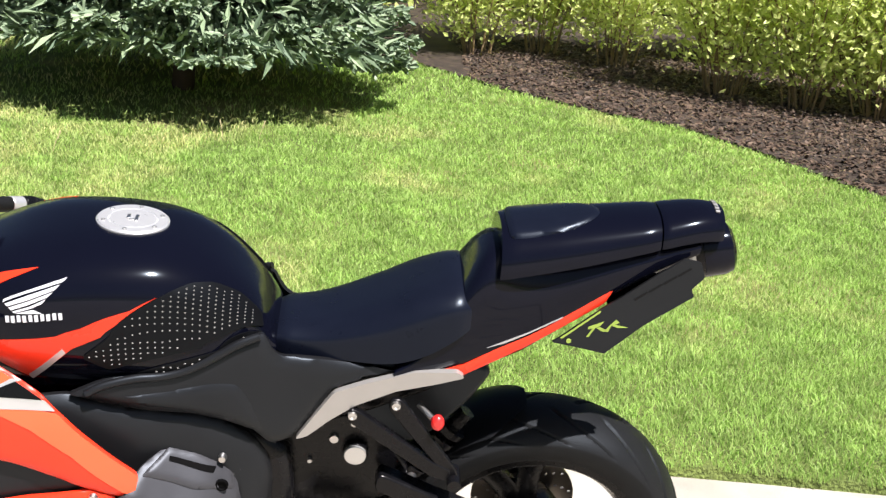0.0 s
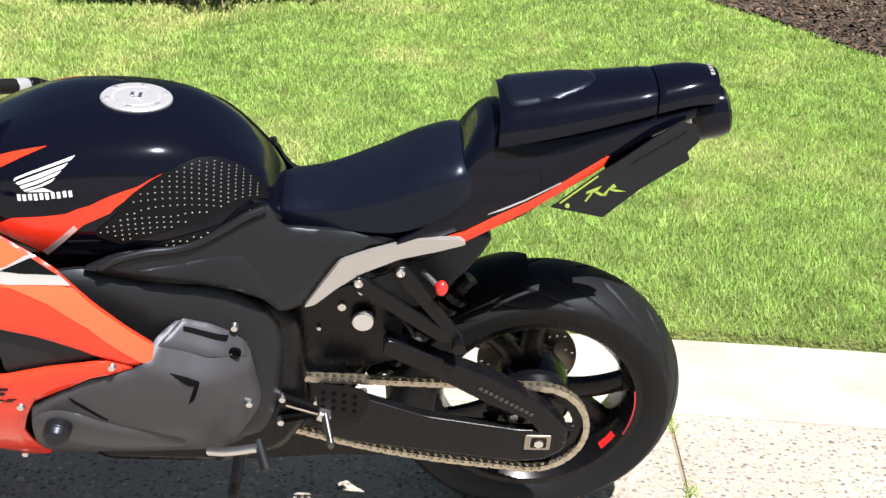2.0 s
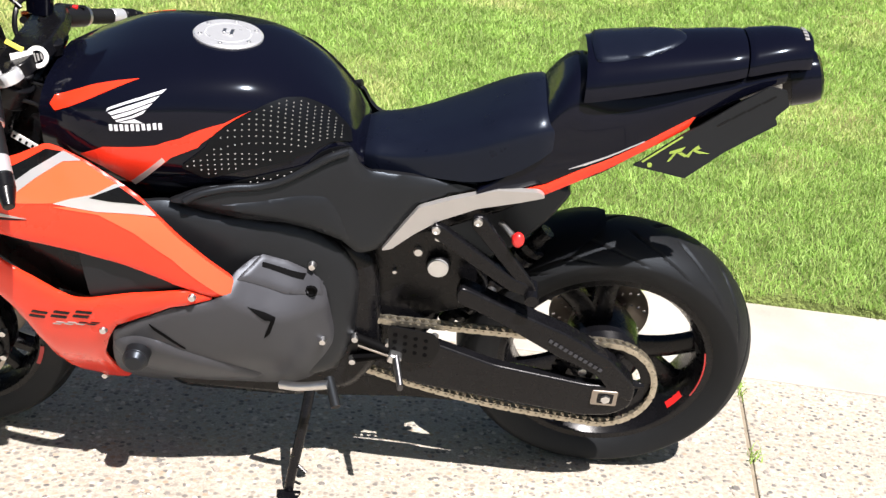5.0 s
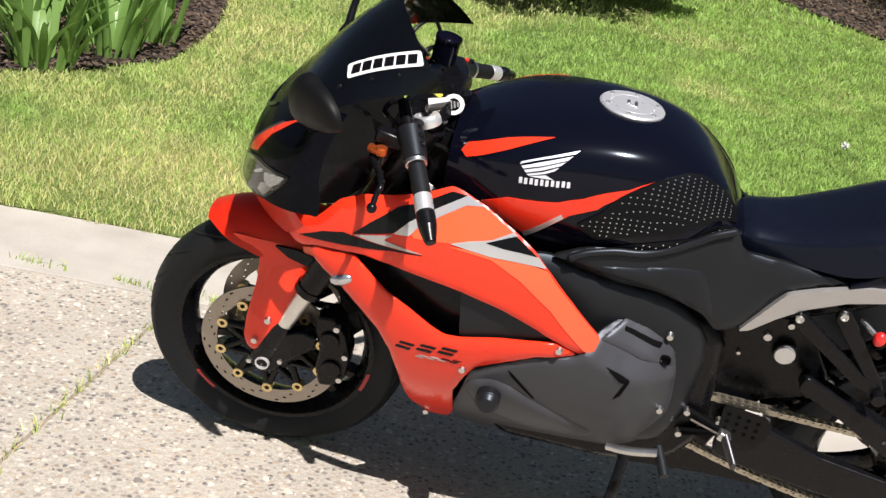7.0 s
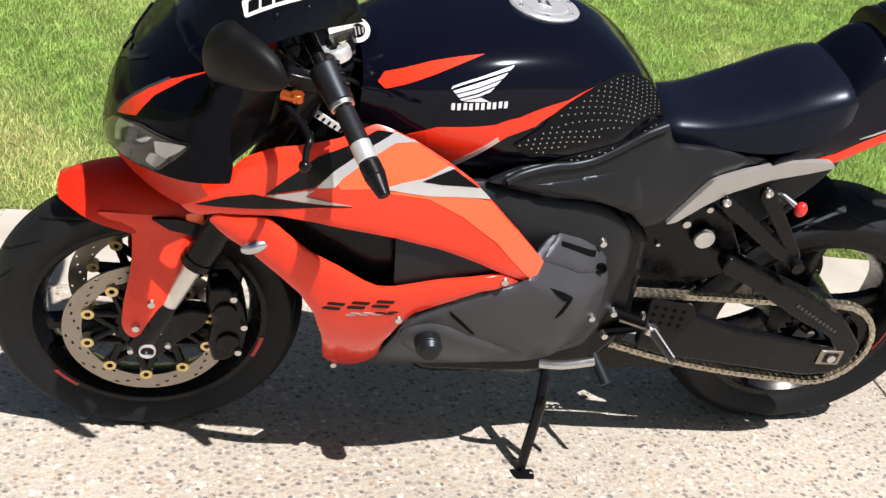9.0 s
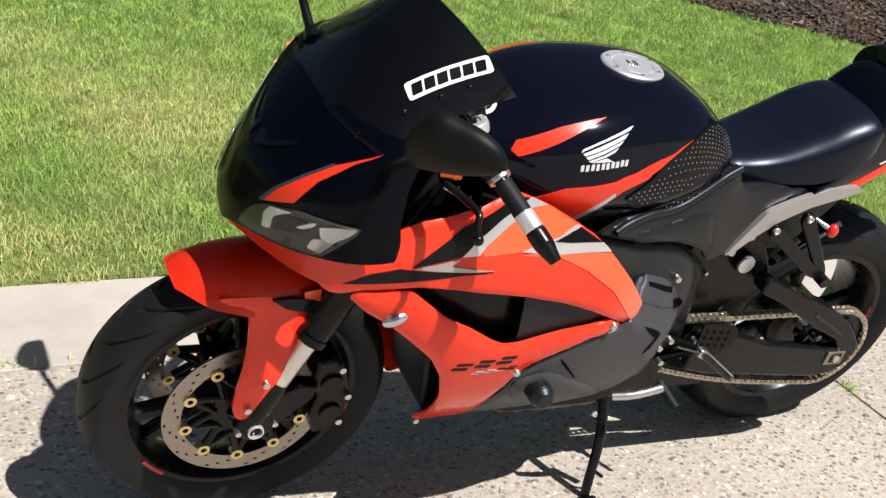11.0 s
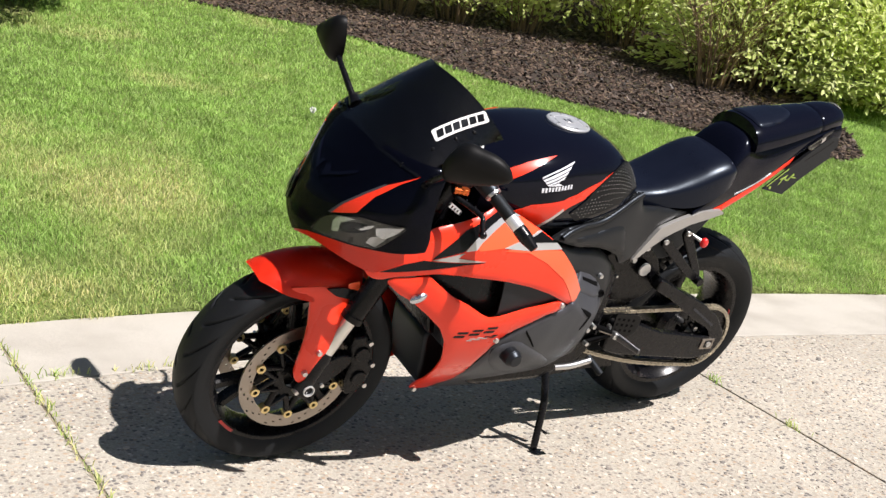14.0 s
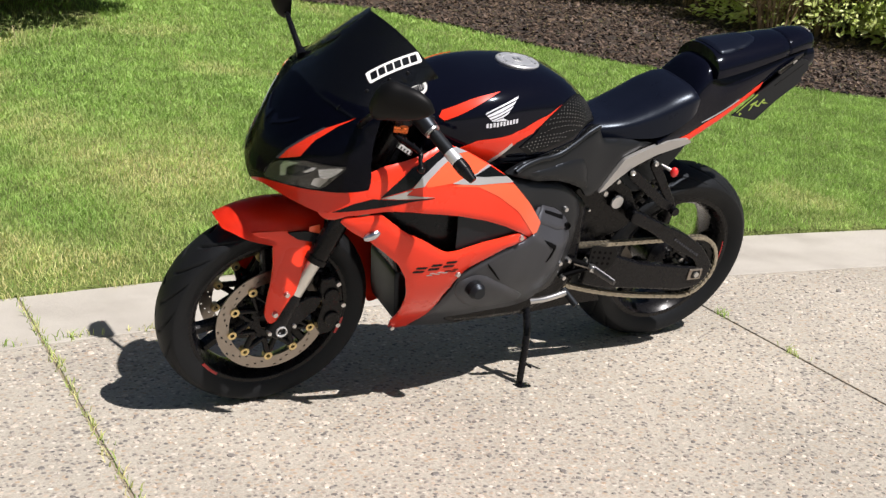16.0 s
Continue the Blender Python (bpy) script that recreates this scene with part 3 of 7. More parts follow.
front_wheel = rim("front_wheel", FRONT, 0.222, 0.046, 3, 0.08, "black cast front wheel with three forked spokes", .028, 1.50)
tyre(FRONT, 0.290, 0.220, 0.059, front_wheel, 18.0, 22.0)
rear_wheel = rim("rear_wheel", REAR, 0.224, 0.072, 3, 0.22, "black cast rear wheel with three wide spokes", .046, -.20)
tyre(REAR, 0.313, 0.222, 0.089, rear_wheel, 20.0, 32.0)
for side in (-1, 1):
    disc = drilled_disc(front_wheel, FRONT, 0.120, 0.155, side * 0.068 - 0.002, "drilled steel brake disc", 20)
    bm = bmesh.new()
    y = side * 0.066
    lathe(bm, [(.036, y - .003), (.062, y - .003), (.062, y + .003), (.036, y + .003), (.036, y - .003)], FRONT, seg=40)
    for s in range(10):
        for sg in (-1, 1):
            a = 2 * math.pi * s / 10 + .314
            p0 = Vector((FRONT[0] + .058 * math.cos(a + sg * .30), y, FRONT[2] + .058 * math.sin(a + sg * .30)))
            p1 = Vector((FRONT[0] + .111 * math.cos(a), y, FRONT[2] + .111 * math.sin(a)))
            arm = bmesh.new()
            add_rod(arm, p0, p1, .0085, .0085, 10)
            part("carrier_arm", arm, M_DARK, disc)
    part("disc_carrier", bm, M_DARK, disc)
    for s in range(10):
        a = 2 * math.pi * s / 10 + .314
        p = Vector((FRONT[0] + .1145 * math.cos(a), y, FRONT[2] + .1145 * math.sin(a)))
        bm = bmesh.new()
        lathe(bm, [(.0055, -.009), (.0118, -.009), (.0124, 0), (.0118, .009), (.0055, .009), (.0055, -.009)], p, seg=16)
        part("bobbin", bm, M_GOLD, disc, "gold disc bobbin")
bm = bmesh.new()
add_rod(bm, (FRONT[0], -.128, FRONT[2]), (FRONT[0], .128, FRONT[2]), .013, seg=24)
part("front_axle", bm, M_DARK, bike)
bm = bmesh.new()
lathe(bm, [(.0125, -.1345), (.0150, -.1345), (.0155, -.128), (.0120, -.128), (.0125, -.1345)], (FRONT[0], 0, FRONT[2] + .003), seg=28)
part("axle_nut", bm, M_GAUGE, bike)
for a0, a1 in ((219, 234), (337, 351)):
    rim_decal(front_wheel, FRONT, 0.2205, -0.0475, a0, a1, .008)
bm = bmesh.new()
lathe(bm, [(.205, -.060), (.2025, -.060), (.1945, -.042), (.1975, -.042), (.205, -.060)], REAR, seg=18, arc=(-38, -25))
bmesh.ops.recalc_face_normals(bm, faces=bm.faces)
part("rim_decal", bm, M_RED, rear_wheel, "bright red rim sticker")
rim_decal(rear_wheel, REAR, .214, -.0705, -20, 14, .006)
bm = bmesh.new()
lathe(bm, [(.02, -.075), (.062, -.072), (.078, -.055), (.080, .02), (.060, .085), (.02, .09), (.02, -.075)], REAR, seg=48)
bmesh.ops.recalc_face_normals(bm, faces=bm.faces)
part("cush_hub", bm, M_DARK, rear_wheel, "black cast sprocket carrier")
drilled_disc(rear_wheel, REAR, 0.052, 0.110, 0.165, "small worn drilled rear brake disc", 20)
bm = flat_poly([(-.10, .40), (-.05, .43), (.005, .425), (.01, .385), (-.06, .36), (-.10, .37)], .150, .185, .012)
part("rear_caliper", bm, M_DARK, bike, "black rear brake caliper", bevel=.004)

# fork, brakes and front mudguard
def fork_x(z):
    return -1.377 + (z - 0.30) * 0.434


for s in (-1, 1):
    y = s * 0.107
    bm = bmesh.new()
    add_rod(bm, (fork_x(.385), y, .385), (fork_x(.51), y, .51), .0180, seg=28)
    low = bmesh.new()
    add_rod(low, (fork_x(.285), y, .285), (fork_x(.375), y, .375), .024, .0225, 24)
    add_rod(low, (fork_x(.375), y, .375), (fork_x(.395), y, .395), .0225, .0195, 24)
    part("fork_foot", low, M_DARK, bike, "black fork foot casting")
    part("fork_tube", bm, M_FORKTUBE, bike, "bright fork tube")
    bm = bmesh.new()
    add_rod(bm, (fork_x(.495), y, .495), (fork_x(.945), y, .945), .0275, .0265, 28)
    add_rod(bm, (fork_x(.488), y, .488), (fork_x(.505), y, .505), .030, seg=28)
    part("fork_leg", bm, M_DARK, bike, bevel=.002)
    bm = flat_poly([(-1.402, .298), (-1.395, .276), (-1.372, .264), (-1.348, .272), (-1.328, .300), (-1.272, .352), (-1.262, .385), (-1.298, .392), (-1.335, .375), (-1.372, .330)], y - .016, y + .016, .010)
    clamp = part("axle_clamp", bm, M_DARK, bike, "black axle clamp and caliper bracket", bevel=.004)
    for bx, bz in ((-1.400, .290), (-1.334, .306)):
        bm = bmesh.new()
        add_rod(bm, (bx, s * .112, bz), (bx, s * .129, bz), .0065, .0055, 12)
        part("pinch_bolt", bm, M_ALU, clamp)
    bm = flat_poly([(-1.268, .436), (-1.232, .440), (-1.206, .405), (-1.192, .345), (-1.196, .292), (-1.222, .262), (-1.250, .258), (-1.262, .300), (-1.256, .360), (-1.272, .395)], s * .085 - .03, s * .085 + .03, .008)
    cal = part("brake_caliper", bm, M_DARK, bike, "black radial brake caliper", bevel=.006)
    for bx, bz in ((-1.236, .385), (-1.226, .312)):
        bm = bmesh.new()
        add_rod(bm, (bx, s * .110, bz), (bx, s * .122, bz), .023, .020, 24)
        part("piston_cover", bm, M_DARK, cal, "", bevel=.002)
    for bx, bz in ((-1.224, .420), (-1.200, .353), (-1.206, .290)):
        bm = bmesh.new()
        add_rod(bm, (bx, s * .110, bz), (bx, s * .124, bz), .0065, seg=12)
        part("bolt", bm, M_ALU, cal)
bm = bmesh.new()
for k in range(5):
    add_box(bm, (.003, .002, .009), pose(-1.243 + k * .0035, -.1105, .43 - k * .013, 0, 15, 0))
part("caliper_mark", bm, M_GAUGE, bike, "small pale marking bars")

rim_drop = spline((70, 76, 84, 97, 105, 112, 118, 121.5), (.050, .060, .093, .093, .076, .053, .019, .002))


def mudguard(a, t):
    """Over the tyre: a degrees round the axle, t from -1 to 1 across; the rim drops lower beside the fork."""
    ang = t * math.acos(1 - min(.998, rim_drop(a) / .093))
    y = .089 * math.copysign(abs(math.sin(ang)) ** .85, ang)
    rr = .329 - .088 * (1 - math.cos(ang))
    q = radians(a)
    return (FRONT[0] + rr * math.cos(q), y, FRONT[2] + rr * math.sin(q))


bm = bmesh.new()
rings = []
for i in range(53):
    a = 120.0 - 50.0 * i / 52
    rings.append([bm.verts.new(mudguard(a, -1 + 2 * j / 36)) for j in range(37)])
skin(bm, rings, False)
bmesh.ops.solidify(bm, geom=bm.faces[:], thickness=.0035)
bmesh.ops.recalc_face_normals(bm, faces=bm.faces)
guard = part("front_mudguard", bm, M_ORANGE, bike, "glossy orange front mudguard", sharp=60)
for s in (-1, 1):
    bm = flat_poly([(-1.318, .583), (-1.288, .588), (-1.284, .563), (-1.312, .558)], s * .0885, s * .0905, .003)
    part("guard_reflector", bm, M_AMBER, guard, "light orange reflector tab")


def guard_side(x, z):
    k = min(1, max(0, (.56 - z) / .16))
    return (x, -(.0875 + (.122 - .0875) * (3 * k * k - 2 * k ** 3)), z)


LEG = [(-1.47, .572), (-1.425, .548), (-1.405, .538), (-1.404, .48), (-1.415, .40), (-1.418, .345), (-1.406, .318), (-1.383, .311), (-1.362, .335), (-1.335, .41), (-1.303, .51), (-1.298, .545), (-1.31, .560), (-1.36, .572)]
both("mudguard_stay", LEG, guard_side, M_ORANGE, "orange mudguard leg beside the fork", r=.014, step=.012, thick=.006, pillow=(.005, .012))
# no opening is cut: a black sheet paints the shade in it
both("guard_slot_shade", [(-1.375, .571), (-1.33, .572), (-1.285, .561), (-1.264, .547), (-1.264, .533), (-1.30, .538), (-1.345, .549)], guard_side, M_STRIPEBLACK, "black sheet for the shaded slot between guard and stay", r=.004, lift=.006, thick=.006)
for s in (-1, 1):
    for bx, bz in ((-1.392, .348), (-1.367, .406)):
        bm = bmesh.new()
        add_rod(bm, (bx, s * .122, bz), (bx, s * .131, bz), .008, .0065, 14)
        part("bolt", bm, M_ALU, bike)

# side fairings
UPPER = [(-1.318, .648), (-1.297, .652), (-1.276, .664), (-1.18, .688), (-1.118, .690), (-1.044, .684), (-.988, .677), (-.909, .659), (-.838, .636), (-.787, .612), (-.748, .589), (-.726, .583), (-.715, .627), (-.780, .701), (-.829, .748), (-.871, .784), (-.911, .806), (-.969, .834), (-1.016, .850), (-1.038, .854), (-1.092, .829), (-1.141, .813), (-1.196, .798), (-1.238, .775), (-1.265, .741), (-1.284, .716), (-1.325, .712), (-1.345, .69), (-1.335, .658)]
LOWER = [(-1.288, .647), (-1.276, .660), (-1.192, .678), (-1.168, .660), (-1.125, .631), (-1.072, .608), (-1.025, .580), (-1.0, .569), (-.971, .571), (-.897, .591), (-.803, .611), (-.787, .609), (-.748, .585), (-.825, .571), (-.886, .534), (-.930, .507), (-.948, .469), (-.964, .415), (-.958, .30), (-.965, .222), (-1.016, .214), (-1.048, .285), (-1.076, .428), (-1.099, .493), (-1.128, .537), (-1.169, .571), (-1.217, .605), (-1.255, .622)]
both("upper_fairing", UPPER, fairing, M_ORANGE, "glossy orange upper side fairing", r=.008, thick=.005, step=.014, pillow=(.005, .012))
both("lower_fairing", LOWER, fairing, M_ORANGE, "glossy orange lower side fairing", r=.008, thick=.005, step=.014, pillow=(.006, .016))
# thin lighter overlays: sun on the orange fairing, put into the colour
both("fairing_sunlit_area", [(-1.02, .757), (-.943, .752), (-.882, .725), (-.817, .682), (-.742, .60), (-.724, .586), (-.7165, .627), (-.781, .699), (-.840, .756), (-.944, .766)], fairing, M_AMBER, "orange fairing area coloured lighter where sun falls", r=.004, lift=.0012, thick=.0015)
both("fairing_sunlit_area", [(-1.088, .755), (-1.008, .765), (-.96, .768), (-.93, .79), (-.915, .803), (-.969, .831), (-1.01, .842), (-1.055, .812), (-1.098, .782)], fairing, M_AMBER, "orange fairing area coloured lighter where sun falls", r=.004, lift=.0012, thick=.0015)
both("silver_flash", [(-1.124, .752), (-1.100, .780), (-1.058, .812), (-1.006, .845), (-.974, .833), (-1.006, .829), (-1.05, .80), (-1.085, .772), (-1.095, .757)], fairing, M_SILVERP, "silver painted flash", r=.003, lift=.0022, thick=.0015)
both("silver_flash", [(-1.02, .763), (-.99, .774), (-.95, .784), (-.915, .803), (-.905, .800), (-.935, .783), (-.955, .777), (-.861, .775), (-.842, .760), (-.943, .757)], fairing, M_SILVERP, "silver painted flash", r=.003, lift=.0022, thick=.0015)
both("black_wedge", [(-1.200, .724), (-1.173, .754), (-1.125, .798), (-1.082, .818), (-1.036, .845), (-1.008, .844), (-1.058, .812), (-1.100, .780), (-1.126, .752)], fairing, M_STRIPEBLACK, "black painted wedge", r=.003, lift=.0016, thick=.0015)
both("black_wedge", [(-.958, .778), (-.908, .799), (-.863, .775), (-.926, .775)], fairing, M_STRIPEBLACK, "black painted wedge", r=.002, lift=.003, thick=.0015)
both("black_stripe", [(-1.308, .672), (-1.261, .702), (-1.218, .719), (-1.191, .719), (-1.064, .729), (-1.121, .720), (-1.216, .694)], fairing, M_STRIPEBLACK, "black painted spear", r=.002, lift=.0012, thick=.0015)
both("silver_stripe", [(-1.200, .722), (-1.124, .749), (-1.140, .735), (-1.064, .731), (-1.156, .724)], fairing, M_SILVER, "silver painted spear edge", r=.002, lift=.002, thick=.0015)


def inner_duct(x, z):
    p = fairing(x, z)
    return (x, p[1] + .045, z)


both("air_duct", [(-1.21, .70), (-1.05, .72), (-.75, .63), (-.74, .57), (-.95, .54), (-1.05, .56), (-1.2, .64)], inner_duct, M_STRIPEBLACK, "black inner fairing behind the vent", r=.004)
both("duct_vane", [(-.985, .68), (-.955, .672), (-.79, .618), (-.80, .607), (-.955, .572), (-.972, .572)], lambda x, z: (x, fairing(x, z)[1] + .016, z), M_PLASTIC, "dark vane in the vent", r=.006)


def model_mark(x0, x1, z0, z1, slope, n):
    """A slanted wordmark as plain bars."""
    for i in range(n):
        a = x0 + (x1 - x0) * i / n
        b = x0 + (x1 - x0) * (i + .72) / n
        lo, hi = z0 + slope * (a - x0), z1 + slope * (a - x0)
        for f0, f1 in ((0, .34), (.66, 1)):
            yield [(a + .010 * f0, lo + (hi - lo) * f0), (b + .010 * f0, lo + (hi - lo) * f0), (b + .010 * f1, lo + (hi - lo) * f1), (a + .010 * f1, lo + (hi - lo) * f1)]


for q in model_mark(-1.088, -.965, .515, .533, .16, 3):
    both("model_mark", q, fairing, M_STRIPEBLACK, "slanted dark marking bar", r=.003, lift=.0012, thick=.0014, step=.02)
for q in model_mark(-1.046, -.96, .503, .511, .13, 4):
    both("model_mark", q, fairing, M_SILVER if q[0][0] < -1.0 else M_STRIPEBLACK, "small slanted marking bar", r=.002, lift=.0012, thick=.0014, step=.02)
# grey engine cover and its parts
COVER = [(-.948, .43), (-.938, .490), (-.886, .528), (-.824, .565), (-.752, .581), (-.736, .594), (-.716, .626), (-.674, .648), (-.628, .633), (-.588, .611), (-.563, .588), (-.549, .537), (-.541, .47), (-.535, .42), (-.545, .32), (-.56, .25), (-.62, .195), (-.78, .188), (-.958, .215), (-.963, .32)]
cowl_t = spline((-1.1, -.80, -.74, -.70, -.64, -.60, -.57, -.54, -.50), (1.0, 1.0, .97, .95, .91, .83, .72, .62, .56))
crease = spline((-.80, -.740, -.694, -.653, -.60, -.54), (.625, .594, .565, .543, .535, .535))


def engine_cover(x, z):
    """The grey cowl: upright below its crease, leaning in above it so that the shoulder faces the sky."""
    zc = crease(x)
    over = max(0, z - zc)
    soft_edge = .004 + .010 * min(1, max(0, (x + .70) / .09))
    return (x, -fair_w(min(z, zc)) * cowl_t(x) + .88 * (math.sqrt(over * over + soft_edge * soft_edge) - soft_edge) + .004, z)


both("engine_cover", COVER, engine_cover, M_GREY, "satin dark grey lower cowl", r=.006, thick=.006, step=.009, pillow=(.006, .016))
both("cover_bulge", [(-.945, .455), (-.925, .478), (-.891, .490), (-.855, .478), (-.80, .445), (-.735, .405), (-.665, .352), (-.70, .325), (-.80, .325), (-.88, .36), (-.93, .41)], lambda x, z: (x, engine_cover(x, z)[1] - .009, z), M_GREY, r=.02, thick=.012, step=.012, pillow=(.009, .022))
both("cover_step", [(-.712, .618), (-.674, .646), (-.628, .631), (-.590, .609), (-.567, .588), (-.561, .560), (-.600, .576), (-.630, .583), (-.671, .601)], lambda x, z: (x, engine_cover(x, z)[1] - .008, z), M_GREY, r=.004, thick=.012, step=.005, pillow=(.0045, .010))
# slots are not cut; near-black sheets carry their inner shade
both("cover_slot_shade", [(-.673, .635), (-.595, .605), (-.599, .597), (-.673, .628)], lambda x, z: (x, engine_cover(x, z)[1] - .0092, z), M_GAP, "near-black sheet for the shade in a slot", r=.002, thick=.003, step=.005)
both("cover_slot_shade", [(-.868, .526), (-.842, .500), (-.806, .459), (-.813, .461), (-.862, .512)], lambda x, z: (x, engine_cover(x, z)[1] - .0015, z), M_GAP, "near-black sheet for the shade in a slot", r=.003, thick=.003, step=.005)
both("cover_slot_shade", [(-.692, .573), (-.662, .559), (-.642, .548), (-.643, .540), (-.660, .543)], lambda x, z: (x, engine_cover(x, z)[1] - .0015, z), M_GAP, "near-black sheet for the shade in a slot", r=.002, thick=.003, step=.004)
both("cover_slot_shade", [(-.650, .542), (-.642, .545), (-.652, .508), (-.663, .495), (-.661, .505)], lambda x, z: (x, engine_cover(x, z)[1] - .0015, z), M_GAP, "near-black sheet for the shade in a slot", r=.002, thick=.003, step=.004)
for s in (-1, 1):
    bm = bmesh.new()
    add_rod(bm, (-.893, s * .20, .45), (-.893, s * .272, .452), .023, .024, 28)
    add_rod(bm, (-.893, s * .272, .452), (-.893, s * .285, .452), .024, .016, 28)
    part("crash_slider", bm, M_PLASTIC, bike, "black plastic crash bobbin", bevel=.002)
    for bx, bz, fn, m in ((-.786, .600, fairing, M_ALU), (-.953, .500, fairing, M_ALU), (-1.017, .232, fairing, M_ALU), (-.586, .619, frame_cover, M_ALU), (-.562, .446, engine_cover, M_ALU)):
        q = fn(bx, bz)
        bm = bmesh.new()
        add_rod(bm, (bx, s * -q[1], bz), (bx, s * (-q[1] + (.006 if fn is fairing else .011)), bz), .0080, .0060, 16)
        part("bolt", bm, m, bike, "silver bolt head")
    q = engine_cover(-.584, .577)
    bm = bmesh.new()
    lathe(bm, [(0, -s * .001), (.0075, -s * .001), (.0085, s * .0015), (.011, s * .0015), (.0115, -s * .004), (0, -s * .004)], (-.584, s * (-q[1] + .0145), .577), seg=20)
    part("cover_grommet", bm, M_GAP, bike)
    # front turn signal
    q = fairing(-1.21, .622)
    bm = bmesh.new()
    bmesh.ops.create_uvsphere(bm, u_segments=20, v_segments=12, radius=1, matrix=pose(-1.208, s * -q[1], .622, 0, -25, 0) @ Matrix.Diagonal((.025, .012, .012, 1)))
    part("turn_signal", bm, M_REFLECT, bike, "clear flush turn signal")

# frame cover, side panel and subframe
both("frame_cover", [(-.836, .752), (-.774, .729), (-.713, .711), (-.635, .701), (-.587, .685), (-.535, .65), (-.505, .605), (-.494, .555), (-.497, .42), (-.53, .33), (-.60, .31), (-.72, .45), (-.78, .56), (-.86, .62), (-.92, .70), (-.90, .745)], frame_cover, M_PLASTIC, "black textured frame cover", r=.02, thick=.01, step=.013, pillow=(.02, .055))
both("side_panel", [(-.834, .758), (-.771, .784), (-.70, .793), (-.647, .797), (-.58, .835), (-.522, .862), (-.505, .828), (-.491, .815), (-.382, .803), (-.302, .789), (-.262, .804), (-.335, .776), (-.402, .748), (-.466, .648), (-.488, .640), (-.505, .64), (-.535, .672), (-.587, .695), (-.635, .709), (-.712, .718), (-.774, .737)], lambda x, z: (x, frame_cover(x, z)[1] - .006, z), M_PLASTIC, "black textured side panel", r=.008, thick=.01, step=.013, pillow=(.010, .03))
both("panel_recess", [(-.755, .752), (-.68, .760), (-.602, .775), (-.562, .772), (-.540, .737), (-.516, .672), (-.54, .684), (-.59, .706), (-.65, .720), (-.72, .733)], lambda x, z: (x, frame_cover(x, z)[1] - .013, z), M_PLASTIC, "", r=.012, thick=.012, step=.012, pillow=(.008, .024))
for s in (-1, 1):
    # raised ridge where the panel meets the tank pad
    bm = bmesh.new()
    add_tube(bm, bend([(x, s * -(frame_cover(x, z)[1] - .006), z) for x, z in ((-.806, .762), (-.778, .776), (-.73, .786), (-.688, .788), (-.648, .798), (-.60, .824), (-.565, .846), (-.53, .860))], 5), .0075, 12)
    part("panel_ridge", bm, M_PLASTIC, bike)
both("subframe_panel", [(-.464, .645), (-.432, .698), (-.401, .748), (-.345, .772), (-.265, .800), (-.19, .804), (-.178, .794), (-.225, .778), (-.295, .758), (-.362, .724), (-.405, .690), (-.444, .652)], lambda x, z: (x, -.127, z), M_SILVER, "silver subframe cover", r=.006, thick=.014)

# tank
bm = bmesh.new()
rings = []
for i in range(49):
    x = -1.06 + .555 * i / 48
    rings.append([bm.verts.new(tank(x, -135 + 270 * j / 54)) for j in range(55)])
skin(bm, rings, True, True)
bmesh.ops.recalc_face_normals(bm, faces=bm.faces)
tank_ob = part("fuel_tank", bm, M_BLACK, bike, "glossy black fuel tank")
TS = (1, 320)
both("tank_flash", [(-.693, 65), (-.735, 77), (-.81, 88), (-.88, 92), (-.94, 95), (-.985, 104), (-.945, 112), (-.895, 125), (-.825, 99), (-.756, 86)], tank, M_ORANGE, "orange painted flash", scale=TS, r=.002, lift=.0014, thick=.0018)
both("tank_flash", [(-.879, 41), (-.961, 45), (-1.029, 53), (-1.038, 65), (-1.027, 73), (-.955, 58)], tank, M_ORANGE, "orange painted flash", scale=TS, r=.003, lift=.0014, thick=.0018)
both("silver_edge", [(-.835, 102), (-.895, 126), (-.90, 122), (-.84, 99)], tank, M_SILVERP, "silver edge line", scale=TS, r=0, lift=.0022, thick=.0018)
both("tank_pad", [(-.811, 106), (-.756, 86), (-.696, 67), (-.644, 47), (-.610, 38), (-.566, 33), (-.533, 38), (-.528, 56), (-.594, 84), (-.680, 101), (-.770, 116)], tank, M_PAD, "black rubber tank grip pad with clear studs", scale=TS, r=.008, lift=.003, thick=.004)
both("tank_pad", [(-.738, 120), (-.673, 107), (-.596, 90), (-.530, 64), (-.527, 76), (-.596, 98), (-.676, 116)], tank, M_PAD, "narrow black rubber tank grip pad with clear studs", scale=TS, r=.006, lift=.003, thick=.004)

# tank details
def bmesh_ball(c, r):
    bm = bmesh.new()
    bmesh.ops.create_uvsphere(bm, u_segments=12, v_segments=8, radius=r, matrix=Matrix.Translation(c))
    return bm


def turned(profile, seg=40):
    """Turns (radius, height) round z."""
    bm = bmesh.new()
    rings = [[bm.verts.new((r * math.cos(2 * math.pi * j / seg), r * math.sin(2 * math.pi * j / seg), h)) for r, h in profile] for j in range(seg)]
    rings.append(rings[0])
    skin(bm, rings, False)
    bmesh.ops.remove_doubles(bm, verts=bm.verts, dist=1e-6)
    bmesh.ops.recalc_face_normals(bm, faces=bm.faces)
    return bm


def placed(bm, m):
    bmesh.ops.transform(bm, matrix=m, verts=bm.verts)
    return bm


